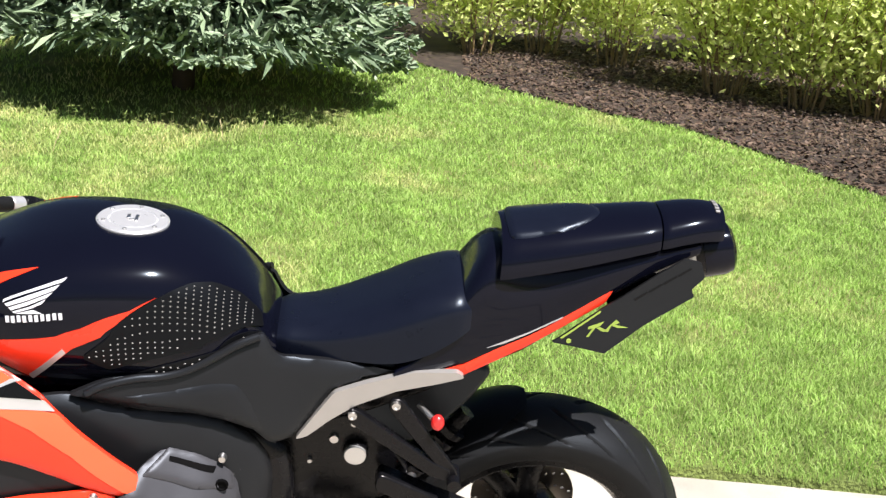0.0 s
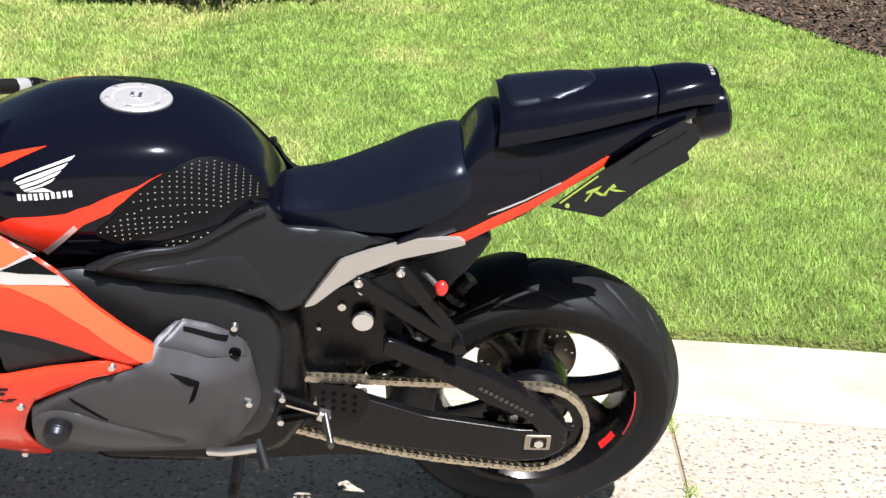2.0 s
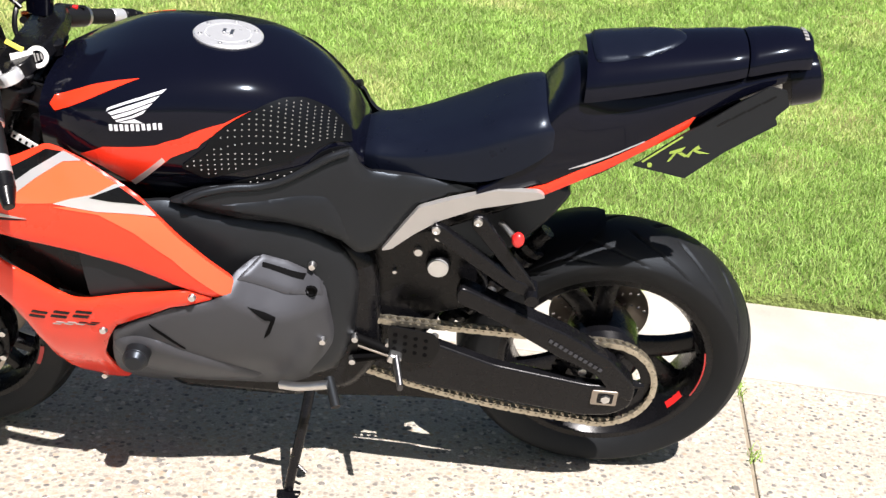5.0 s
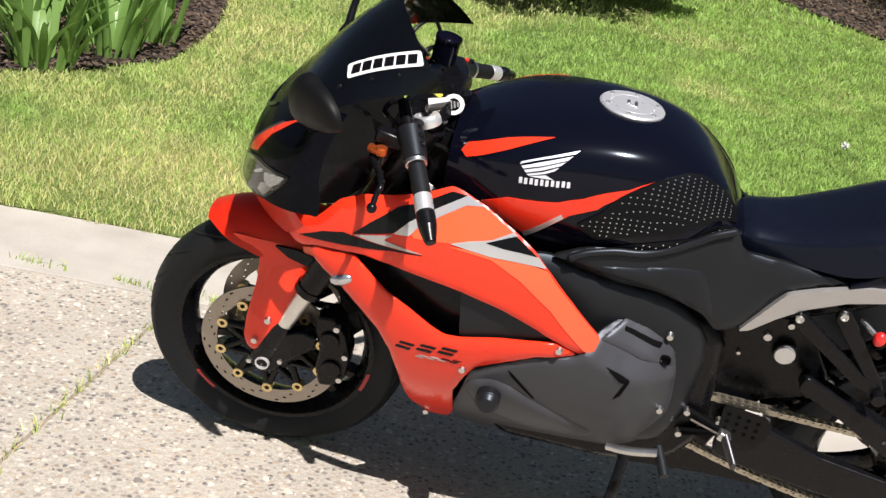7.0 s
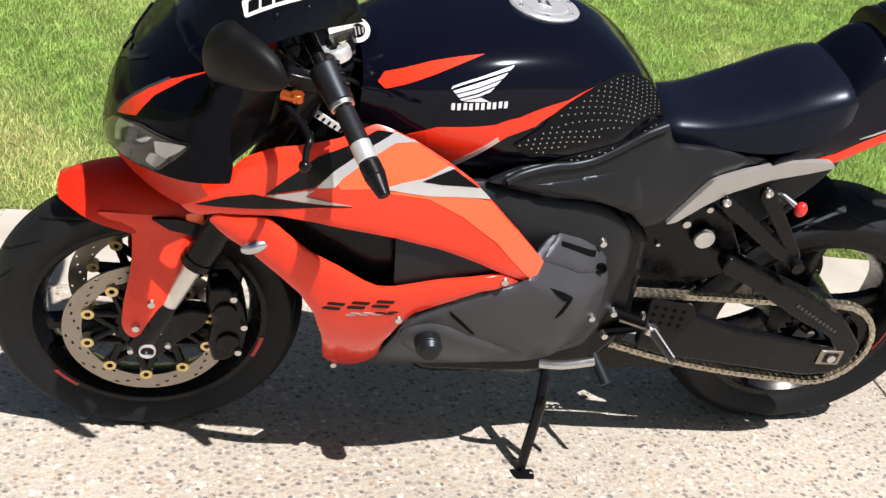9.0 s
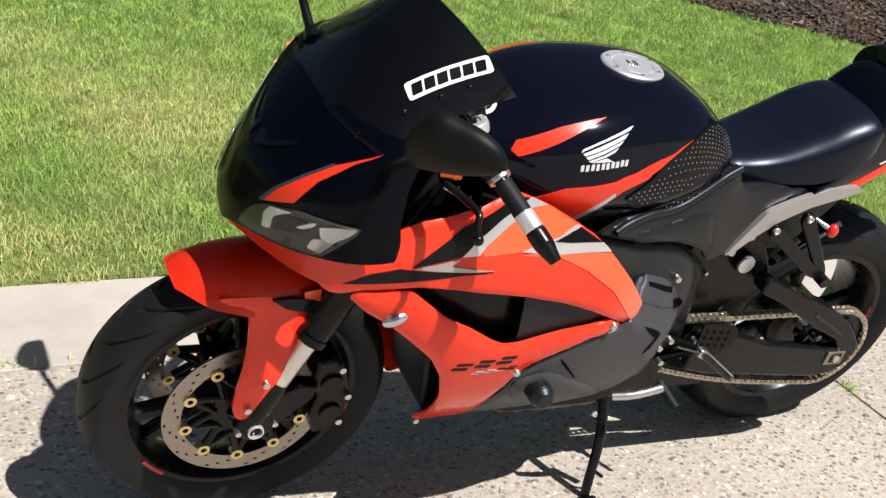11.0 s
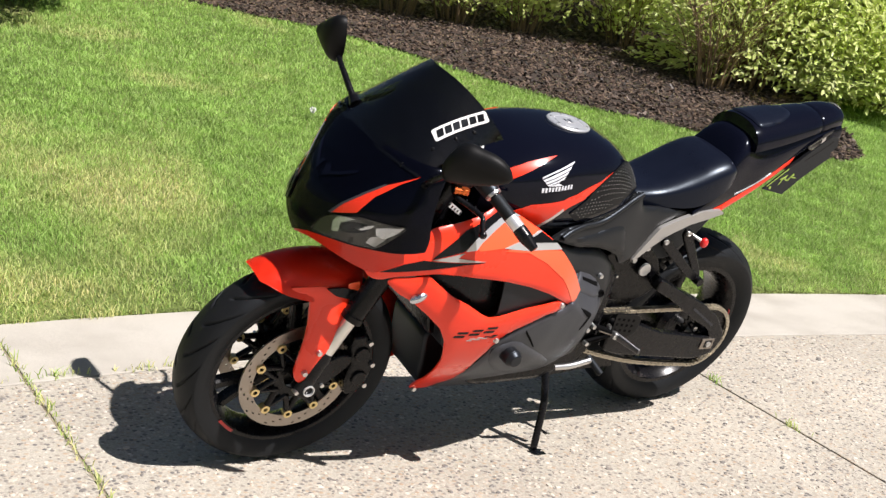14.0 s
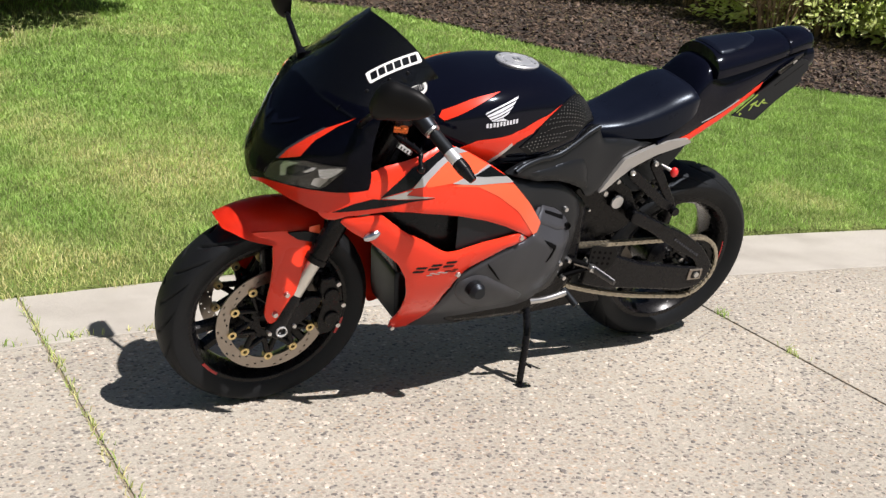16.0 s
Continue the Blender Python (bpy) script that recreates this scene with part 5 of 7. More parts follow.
for s in (-1, 1):
    a, b = Vector((-.420, s * .150, .404)), Vector((-.406, s * .232, .406))
    q = (b - a).to_track_quat("Z", "Y")
    bm = bmesh.new()
    rings = []
    for k in range(41):
        rad = (.0086 if k % 2 else .0074) * (1.18 - .25 * k / 40)
        rings.append([bm.verts.new(a + (b - a) * (k / 40) + q @ Vector((rad * .8 * math.cos(2 * math.pi * j / 12), rad * 1.2 * math.sin(2 * math.pi * j / 12), 0))) for j in range(12)])
    skin(bm, rings, True, True)
    peg = part("foot_peg", bm, M_PEG, bike, "knurled metal foot peg")
    bm = bmesh.new()
    add_box(bm, (.026, .026, .020), Matrix.Translation((-.423, s * .143, .404)) @ pose(0, 0, 0, 0, 20, 0))
    part("peg_clamp", bm, M_ALU, peg, "bare metal peg clamp", bevel=.004)
    # arms that carry the peg
    for z0 in (.429, .371):
        bm = bmesh.new()
        add_rod(bm, (-.504, s * .122, z0), (-.425, s * .132, .405), .0085, .010, 14)
        part("peg_arm", bm, M_GAP, bike, "black footrest arm")
bm = bmesh.new()
add_tube(bm, bend([(-.64, -.175, .335), (-.60, -.19, .348), (-.545, -.20, .369)], 5), .009, 10)
lever = part("gear_lever", bm, M_ALU, bike, "bare metal gear lever")
bm = bmesh.new()
add_rod(bm, (-.545, -.185, .372), (-.525, -.235, .345), .010, seg=14)
part("lever_tip", bm, M_RUBBER, lever)
bm = bmesh.new()
add_rod(bm, (-.495, -.145, .426), (-.412, -.145, .398), .0022, seg=8)
part("shift_rod", bm, M_STEEL, lever)
bm = bmesh.new()
add_tube(bm, bend([(-.590, -.105, .262), (-.600, -.150, .19), (-.617, -.186, .085), (-.619, -.192, .062)], 6), .0115, 12, .0095)
stand = part("side_stand", bm, M_DARK, bike, "black steel side stand")
bm = flat_poly([(-.645, 0), (-.592, 0), (-.598, .036), (-.64, .036)], -.004, .004, .008)
part("stand_foot", placed(bm, Matrix.Translation((0, -.210, .060)) @ Matrix.Translation((-.619, 0, 0)) @ pose(0, 0, 0, 75, 0, 0) @ Matrix.Translation((.619, 0, -.018))), M_DARK, stand, "", bevel=.002)
bm = bmesh.new()
add_rod(bm, (-.612, -.172, .12), (-.585, -.185, .105), .004, seg=8)
part("stand_tang", bm, M_DARK, stand)
part("belly_shield", flat_poly([(-.61, .305), (-.46, .292), (-.312, .264), (-.288, .226), (-.40, .226), (-.58, .208)], -.066, -.058, .008), M_DARK, bike, "dark glossy shield below the engine", bevel=.002)
# rear hugger over the tyre
bm = bmesh.new()
rings = []
for i in range(25):
    a = radians(98 + 62 * i / 24)
    lip = min(1, (i + .6) / 6) ** .5
    rings.append([bm.verts.new((REAR[0] + (.336 - .03 * (t * lip) ** 2) * math.cos(a), REAR[1] + .088 * t * lip, REAR[2] + (.336 - .03 * (t * lip) ** 2) * math.sin(a))) for t in [-1 + j / 8 for j in range(17)]])
skin(bm, rings, False)
bmesh.ops.solidify(bm, geom=bm.faces[:], thickness=.004)
bmesh.ops.recalc_face_normals(bm, faces=bm.faces)
part("rear_hugger", bm, M_PLASTIC, bike, "black rear hugger over the tyre")
# rear caliper side, shock, engine mass
bm = bmesh.new()
for k in range(9):
    add_rod(bm, (-.31 + .016 * k, 0, .42 + .022 * k), (-.302 + .016 * k, 0, .431 + .022 * k), .032, seg=20)
add_rod(bm, (-.33, 0, .39), (-.15, 0, .64), .016)
part("shock_absorber", bm, M_DARK, bike, "black rear shock with coil spring")


def block(name, outline, half, material, label, bevel=.02):
    part(name, flat_poly(outline, -half, half, .03), material, bike, label, bevel=bevel)


block("engine", [(-.96, .60), (-.94, .70), (-.60, .70), (-.47, .60), (-.45, .36), (-.50, .28), (-.62, .24), (-.86, .24), (-.93, .34)], .115, M_DARK, "dark engine between the fairings")
block("belly_pan", [(-.97, .235), (-.94, .225), (-.62, .225), (-.58, .24), (-.58, .29), (-.97, .29)], .07, M_GREY, "", .01)
block("under_seat_frame", [(-.50, .80), (-.20, .79), (-.22, .74), (-.36, .67), (-.50, .64)], .085, M_DARK, "black subframe and battery box")
block("radiator", [(-1.13, .68), (-1.09, .69), (-1.02, .44), (-1.06, .43)], .12, M_DARK, "black radiator", .006)
block("inner_cowl", [(-1.075, .58), (-1.0, .60), (-.95, .42), (-.99, .40), (-1.04, .42)], .165, M_PLASTIC, "black inner cowl behind the front wheel", .01)
block("inner_cowl", [(-1.04, .42), (-.96, .42), (-.95, .25), (-.99, .225), (-1.01, .26)], .085, M_PLASTIC, "black inner cowl below the radiator", .01)
block("inner_mudguard", [(-.37, .73), (-.20, .785), (-.115, .775), (-.155, .70), (-.24, .60), (-.37, .60)], .055, M_PLASTIC, "black inner mudguard under the tail")
block("air_box", [(-1.06, .92), (-1.0, .93), (-.60, .84), (-.55, .78), (-.62, .66), (-1.0, .68)], .11, M_DARK, "")
block("head_stock", [(-1.18, .90), (-1.08, .93), (-1.03, .80), (-1.13, .66), (-1.20, .68)], .075, M_DARK, "black headstock", .012)

# nose cowl, headlamps, screen
bm = bmesh.new()
rings = []
for i in range(29):
    t = i / 28
    rings.append([bm.verts.new(nose(a, nose_low(abs(a)) * (1 - t) + .963 * t)) for a in [-93 + 186 * j / 72 for j in range(73)]])
skin(bm, rings, False)
bmesh.ops.solidify(bm, geom=bm.faces[:], thickness=.004)
bmesh.ops.recalc_face_normals(bm, faces=bm.faces)
nose_ob = part("nose_cowl", bm, M_BLACK, bike, "glossy black nose cowl", sharp=50)


def chin(a, k):
    """Orange underside of the nose, tucked in below its lower edge."""
    p = nose(a, nose_low(abs(a)))
    s = abs(math.sin(radians(a))) ** 1.5
    deep = s * (1 - max(0, (abs(a) - 58) / 30))
    return (p[0] + .003 + (.004 + .042 * deep) * k, p[1] * (.975 - .18 * deep * k), p[2] - (.006 + .098 * deep) * k)


bm = bmesh.new()
rings = []
for i in range(11):
    rings.append([bm.verts.new(chin(-78 + 156 * j / 60, i / 10)) for j in range(61)])
skin(bm, rings, False)
bmesh.ops.solidify(bm, geom=bm.faces[:], thickness=.004)
bmesh.ops.recalc_face_normals(bm, faces=bm.faces)
part("chin_cowl", bm, M_ORANGE, bike, "orange chin below the headlamps", sharp=50)
NS = (290, 1)
LENS = [(18, .733), (19, .757), (22, .776), (26, .789), (43, .816), (73, .829), (65, .789), (59, .761), (39, .749)]
for side in (1, -1):
    on = (lambda k: lambda a, z: nose(k * a, z))(side)
    lamp = part("headlamp", sheet(LENS, on, .012, .004, .0015, .006, False, NS), M_LAMPHOUSE, bike, "clear headlamp with dark housing")
    for q in ([(30, .757), (28, .779), (30, .795), (41, .808), (36, .794), (33, .783), (34, .763)], [(44, .788), (49, .805), (53, .813), (51, .801), (47, .790)], [(54, .807), (62, .819), (71, .826), (67, .808), (61, .789), (56, .790)]):
        part("reflector", sheet(q, on, .012, .002, .004, .003, False, NS), M_REFLECT, lamp)
    part("reflector_bowl", sheet([(33, .783), (36, .797), (49, .809), (51, .797), (45, .779), (35, .765)], on, .012, .002, .0035, .006, False, NS), M_STRIPEBLACK, lamp)
    part("reflector_fin", sheet([(52, .767), (53, .783), (63, .797), (61, .783), (58, .765)], on, .012, .002, .0038, .003, False, NS), M_SILVER, lamp)
    part("lens", sheet(LENS, on, .012, .002, .0075, .006, False, NS), M_LENS, lamp, "clear lamp lens").visible_shadow = False
    part("nose_flash", sheet([(24, .791), (29, .825), (38, .866), (47, .899), (56, .920), (66, .939), (55, .912), (44, .867), (39, .821)], on, .012, .0015, .0012, .002, False, NS), M_ORANGE, nose_ob, "orange painted flash")
    part("nose_edge", sheet([(22, .789), (27, .823), (36, .866), (45, .899), (47, .899), (38, .866), (29, .824), (24.5, .791)], on, .012, .0015, .0012, 0, False, NS), M_GREY, nose_ob, "thin grey edge line")
    part("nose_ridge", sheet([(2, .868), (4, .842), (7, .851), (15, .866), (24, .889), (23, .895), (14, .873), (7, .860), (5, .870)], on, .012, .003, .003, .003, False, NS), M_BLACK, nose_ob)


def screen(u, v):
    b = Vector(nose(75 * u, .955 - .02 * u * u))
    e = Vector((-1.202 + .15 * abs(u) ** 1.5, -.19 * math.sin(radians(90 * u)), 1.128 - .143 * u * u))
    p = b * (1 - v) + e * v
    k = .010 * math.sin(math.pi * v)
    return (p.x - .4 * k, p.y * (1 + .3 * k), p.z + k)


bm = bmesh.new()
rings = []
for i in range(33):
    v = -.03 + 1.03 * i / 32
    rings.append([bm.verts.new(screen(-.86 + 1.72 * j / 60, v if v < 1 else 1.0)) for j in range(61)])
skin(bm, rings, False)
bmesh.ops.solidify(bm, geom=bm.faces[:], thickness=.0035)
bmesh.ops.recalc_face_normals(bm, faces=bm.faces)
screen_ob = part("windscreen", bm, M_SCREEN, bike, "dark smoked double-bubble windscreen")
SS = (3.5, 4.5)
for on, right in ((screen, False),):
    st = part("screen_sticker", sheet([(.511, .42), (.588, .992), (.688, .96), (.632, .375)], on, .012, .0012, .0016, .006, right, SS), M_WHITE, screen_ob, "white rectangular sticker with dark bars")
    for k in range(6):
        t0, t1 = .06 + .15 * k, .06 + .15 * k + .12
        u = lambda t, w: (.511 + (.588 - .511) * t) * (1 - w) + (.632 + (.688 - .632) * t) * w
        w_ = lambda t, w: (.42 + (.992 - .42) * t) * (1 - w) + (.375 + (.96 - .375) * t) * w
        part("sticker_bar", sheet([(u(t0 + .02, .2), w_(t0 + .02, .2)), (u(t1 + .02, .2), w_(t1 + .02, .2)), (u(t1 - .01, .8), w_(t1 - .01, .8)), (u(t0 - .01, .8), w_(t0 - .01, .8))], on, .02, .001, .0026, .001, right, SS), M_STRIPEBLACK, st)
    for uu, vv in ((.67, .30), (.72, .75), (.70, .55)):
        p = Vector(on(uu, vv))
        bm = bmesh.new()
        bmesh.ops.create_uvsphere(bm, u_segments=10, v_segments=6, radius=.005, matrix=Matrix.Translation(p))
        part("screen_bolt", bm, M_DARK, screen_ob)
# inner side panel from the nose back to the fairing
both("cockpit_panel", [(-1.33, .73), (-1.25, .735), (-1.20, .78), (-1.19, .86), (-1.21, .93), (-1.26, .96), (-1.33, .95)], lambda x, z: (x, -.165 + (x + 1.3) * .35, z), M_STRIPEBLACK, "black inner cockpit panel", r=.006)

# mirrors
for s, head, base in ((-1, (-1.256, -.351, 1.037), (-1.290, -.215, .905)), (1, (-1.296, .330, 1.068), (-1.318, .127, .975))):
    c, p0 = Vector(head), Vector(base)
    L, U = Vector((.63, -.75, .10) if s < 0 else (.25, .95, -.14)).normalized(), Vector((-.12, s * .06, .98)).normalized()
    N = Vector((.74, .66, .06) if s < 0 else (.95, -.25, .06)).normalized()
    p3 = c - L * .045 - U * .030 - N * .012
    bm = bmesh.new()
    add_tube(bm, bend([p0, p0 + (p3 - p0) * .3 + Vector((-.004, 0, .004)), p0 + (p3 - p0) * .7 + Vector((-.004, 0, .004)), p3], 5), .0085, 12, .0065)
    add_rod(bm, p0 - (p3 - p0).normalized() * .012, p0 + (p3 - p0).normalized() * .016, .016, .011, 16)
    mir = part("mirror", bm, M_DARK, bike, "black mirror on a slim stalk")
    bm = bmesh.new()
    rings = []
    half = .076 if s < 0 else .078
    hi = spline((-1, -.8, -.45, 0, .6, .9, 1), (-.012, .022, .043, .039, .026, .006, -.010))
    lo = spline((-1, -.9, -.4, 0, .6, .95, 1), (-.044, -.054, -.053, -.048, -.034, -.019, -.014))
    for i in range(21):
        t = -1 + 2 * i / 20
        wid = max(.02, (1 - abs(t) ** (3.0 if s < 0 else 3.6))) ** .5
        if s < 0:
            wid = (hi(t) - lo(t)) / .096
        ring = []
        for j in range(28):
            a = 2 * math.pi * j / 28
            up = (hi(t) + lo(t)) / 2 + math.sin(a) * (hi(t) - lo(t)) / 2 if s < 0 else math.sin(a) * wid * .039 * (1.15 - .92 * t)
            deep = max(0, math.cos(a)) ** .8 * (.034 if s < 0 else .044) * wid + .004
            ring.append(bm.verts.new(c + L * (half * t) + U * up - N * (deep if math.cos(a) > 0 else 0)))
        rings.append(ring)
    skin(bm, rings, True, True)
    bmesh.ops.recalc_face_normals(bm, faces=bm.faces)
    shell = part("mirror_shell", bm, M_SHELL, mir, "satin black mirror shell", sharp=60)
    bm = bmesh.new()
    ring = []
    for j in range(32):
        a = 2 * math.pi * j / 32
        t = math.cos(a) * .9
        ring.append(bm.verts.new(c + L * (half * t) + U * ((hi(t) + lo(t)) / 2 + math.copysign(abs(math.sin(a)) ** .5, math.sin(a)) * .4 * (hi(t) - lo(t)) if s < 0 else math.sin(a) * .031 * (1.15 - .92 * t)) + N * .0015))
    bm.faces.new(ring)
    e = bmesh.ops.extrude_face_region(bm, geom=bm.faces[:])
    bmesh.ops.translate(bm, verts=[v for v in e["geom"] if isinstance(v, bmesh.types.BMVert)], vec=N * -.003)
    bmesh.ops.recalc_face_normals(bm, faces=bm.faces)
    part("mirror_glass", bm, M_CHROME, shell, "mirror glass")

# handlebars and cockpit
for s in (-1, 1):
    root, tip = (Vector((-1.150, -.146, .962)), Vector((-1.045, -.364, .837))) if s < 0 else (Vector((-1.140, .160, .932)), Vector((-1.000, .348, .856)))
    at = lambda t: root + (tip - root) * t
    bm = bmesh.new()
    add_rod(bm, at(-.05), at(.98), .0115, seg=16)
    bar = part("handlebar", bm, M_DARK, bike, "black clip-on handlebar")
    bm = bmesh.new()
    add_rod(bm, at(.47), at(.90), .0158, .0158, 24)
    part("grip", bm, M_RUBBER, bar, "ribbed black rubber grip")
    for t0, t1, r, m, nm in ((.41, .455, .0195, M_ALU, "grip_collar"), (.68, .80, .0163, M_GAUGE, "grip_band"), (.81, .90, .0168, M_DARK, "bar_end"), (.90, 1.02, .0165, M_DARK, "bar_end")):
        bm = bmesh.new()
        add_rod(bm, at(t0), at(t1), r, .0095 if t0 == .90 else r, 24)
        part(nm, bm, m, bar, "", bevel=.0015)
    bm = bmesh.new()
    add_rod(bm, at(.18), at(.43), .025, .021, 20)
    sw = part("switch_housing", bm, M_PLASTIC, bar, "black switch housing", bevel=.003)
    for k in range(3):
        bm = bmesh.new()
        add_box(bm, (.010, .010, .006), Matrix.Translation(at(.22 + .07 * k) + Vector((.012, 0, .020))))
        part("switch", bm, M_RED if (s > 0 and k == 1) else M_DARK, sw, "", bevel=.001)
    bm = bmesh.new()
    add_rod(bm, (fork_x(.885), s * .107, .885), (fork_x(.925), s * .107, .925), .036, seg=24)
    part("bar_clamp", bm, M_DARK, bar, "", bevel=.003)
    # lever with its perch
    bm = bmesh.new()
    add_box(bm, (.05, .034, .026), Matrix.Translation(at(.20) + Vector((-.034, 0, -.018))) @ pose(0, 0, 0, 0, 10, 0))
    perch = part("lever_perch", bm, M_DARK, bar, "", bevel=.005)
    lv = bend([Vector((x, s * y, z)) for x, y, z in ((-1.180, .185, .905), (-1.184, .215, .888), (-1.165, .25, .880), (-1.152, .287, .874), (-1.156, .300, .862), (-1.158, .316, .844))], 5)
    bm = bmesh.new()
    add_tube(bm, lv, .0078, 10, .0050)
    part("lever", bm, M_DARK, bar, "black short control lever")
    part("lever_ball", bmesh_ball(lv[-1], .0095), M_DARK, bar)
    for k in (8, 11, 14):
        part("lever_hole", bmesh_ball(lv[k] + Vector((.004, s * .002, .006)), .0030), M_STRIPEBLACK, bar)
    bm = bmesh.new()
    add_rod(bm, (-1.192, s * .212, .902), (-1.166, s * .228, .904), .0085, .0075, 14)
    add_rod(bm, (-1.170, s * .222, .898), (-1.170, s * .222, .912), .0105, seg=16)
    part("lever_adjuster", bm, M_COPPER, bar, "orange anodised lever adjuster", bevel=.001)
part("top_clamp", flat_poly([(-.13, -.045), (.13, -.045), (.13, .02), (.05, .045), (-.05, .045), (-.13, .02)], -.012, .012, .02), M_DARK, bike, "black top yoke", bevel=.003).matrix_local = Matrix.Translation((fork_x(.93) + .01, 0, .918)) @ pose(0, 0, 0, 0, -23, 0) @ pose(0, 0, 0, 90, 0, 90)
bm = bmesh.new()
add_rod(bm, (-1.075, 0, .935), (-1.070, 0, .958), .024, .022, 24)
part("ignition_switch", bm, M_DARK, bike, "black ignition barrel", bevel=.002)
KEY = Matrix.Translation((-1.072, -.078, .958)) @ pose(0, 0, 0, 62, -14, 6)
ring = part("key_tag", placed(turned([(.012, -.0015), (.019, -.002), (.020, 0), (.019, .002), (.012, .0015), (.0115, 0), (.012, -.0015)], 32), KEY), M_WHITE, bike, "white key tag with a yellow strip")
bm = bmesh.new()
add_box(bm, (.040, .036, .003), KEY @ pose(-.026, -.004, 0))
part("tag_body", bm, M_WHITE, ring, "", bevel=.001)
bm = bmesh.new()
add_box(bm, (.034, .009, .003), KEY @ pose(-.034, .026, .001, 0, 0, -38))
part("tag_strip", bm, M_YELLOW, ring, "yellow strip", bevel=.0008)
for k in range(3):
    bm = bmesh.new()
    add_box(bm, (.003, .016 - .003 * k, .002), KEY @ pose(-.004 + .006 * k, 0, .001))
    part("tag_bar", bm, M_SILVER, ring)
for s in (-1, 1):
    m = Matrix.Translation((-1.112, -.127 if s < 0 else .100, .944)) @ pose(0, 0, 0, 0, -20, 0)
    ring = part("fork_top", placed(turned([(0, .003), (.012, .003), (.013, .006), (.021, .006), (.024, .003), (.026, -.004), (.026, -.014), (0, -.014)], 36), m), M_GAUGE, bike, "bright silver fork top cap")
    part("adjuster_screw", placed(turned([(0, .008), (.006, .008), (.007, .003), (0, .003)], 6), m), M_DARK, ring)
bm = bmesh.new()
add_box(bm, (.10, .19, .07), pose(-1.235, 0, .985, 0, -35, 0))
part("instrument_panel", bm, M_PLASTIC, bike, "black instrument cluster behind the screen", bevel=.015)
bm = bmesh.new()
add_rod(bm, (-1.125, .125, .955), (-1.120, .125, 1.003), .024, .025, 28)
add_rod(bm, (-1.120, .125, 1.001), (-1.119, .125, 1.010), .0265, seg=28)
part("brake_reservoir", bm, M_BLACK, bike, "black brake fluid reservoir", bevel=.002)
for pts, r in (([(-1.135, .13, .985), (-1.16, .11, .97), (-1.15, .06, .93), (-1.10, .07, .88)], .005), ([(-1.15, -.13, .91), (-1.19, -.11, .93), (-1.17, -.04, .92), (-1.10, -.06, .84)], .005), ([(-1.10, -.13, .90), (-1.06, -.12, .88), (-1.02, -.11, .82), (-1.03, -.10, .75)], .004), ([(-1.09, -.10, .92), (-1.05, -.09, .90), (-1.02, -.10, .84)], .0035), ([(-1.15, .10, .97), (-1.19, .12, 1.0), (-1.16, .17, 1.02), (-1.13, .16, .98)], .004)):
    bm = bmesh.new()
    add_tube(bm, bend(pts, 6), r, 8)
    part("cable", bm, M_DARK, bike, "black control cable")
part("cable_tag", flat_poly([(-1.128, .812), (-1.078, .782), (-1.075, .794), (-1.125, .826)], -.112, -.109, .002), M_WHITE, bike, "small white printed tag with dark bars")
bm = bmesh.new()
for k in range(5):
    add_box(bm, (.004, .001, .006), pose(-1.120 + .010 * k, -.1125, .8135 - .006 * k, 0, 31, 0))
part("tag_bars", bm, M_STRIPEBLACK, bike)

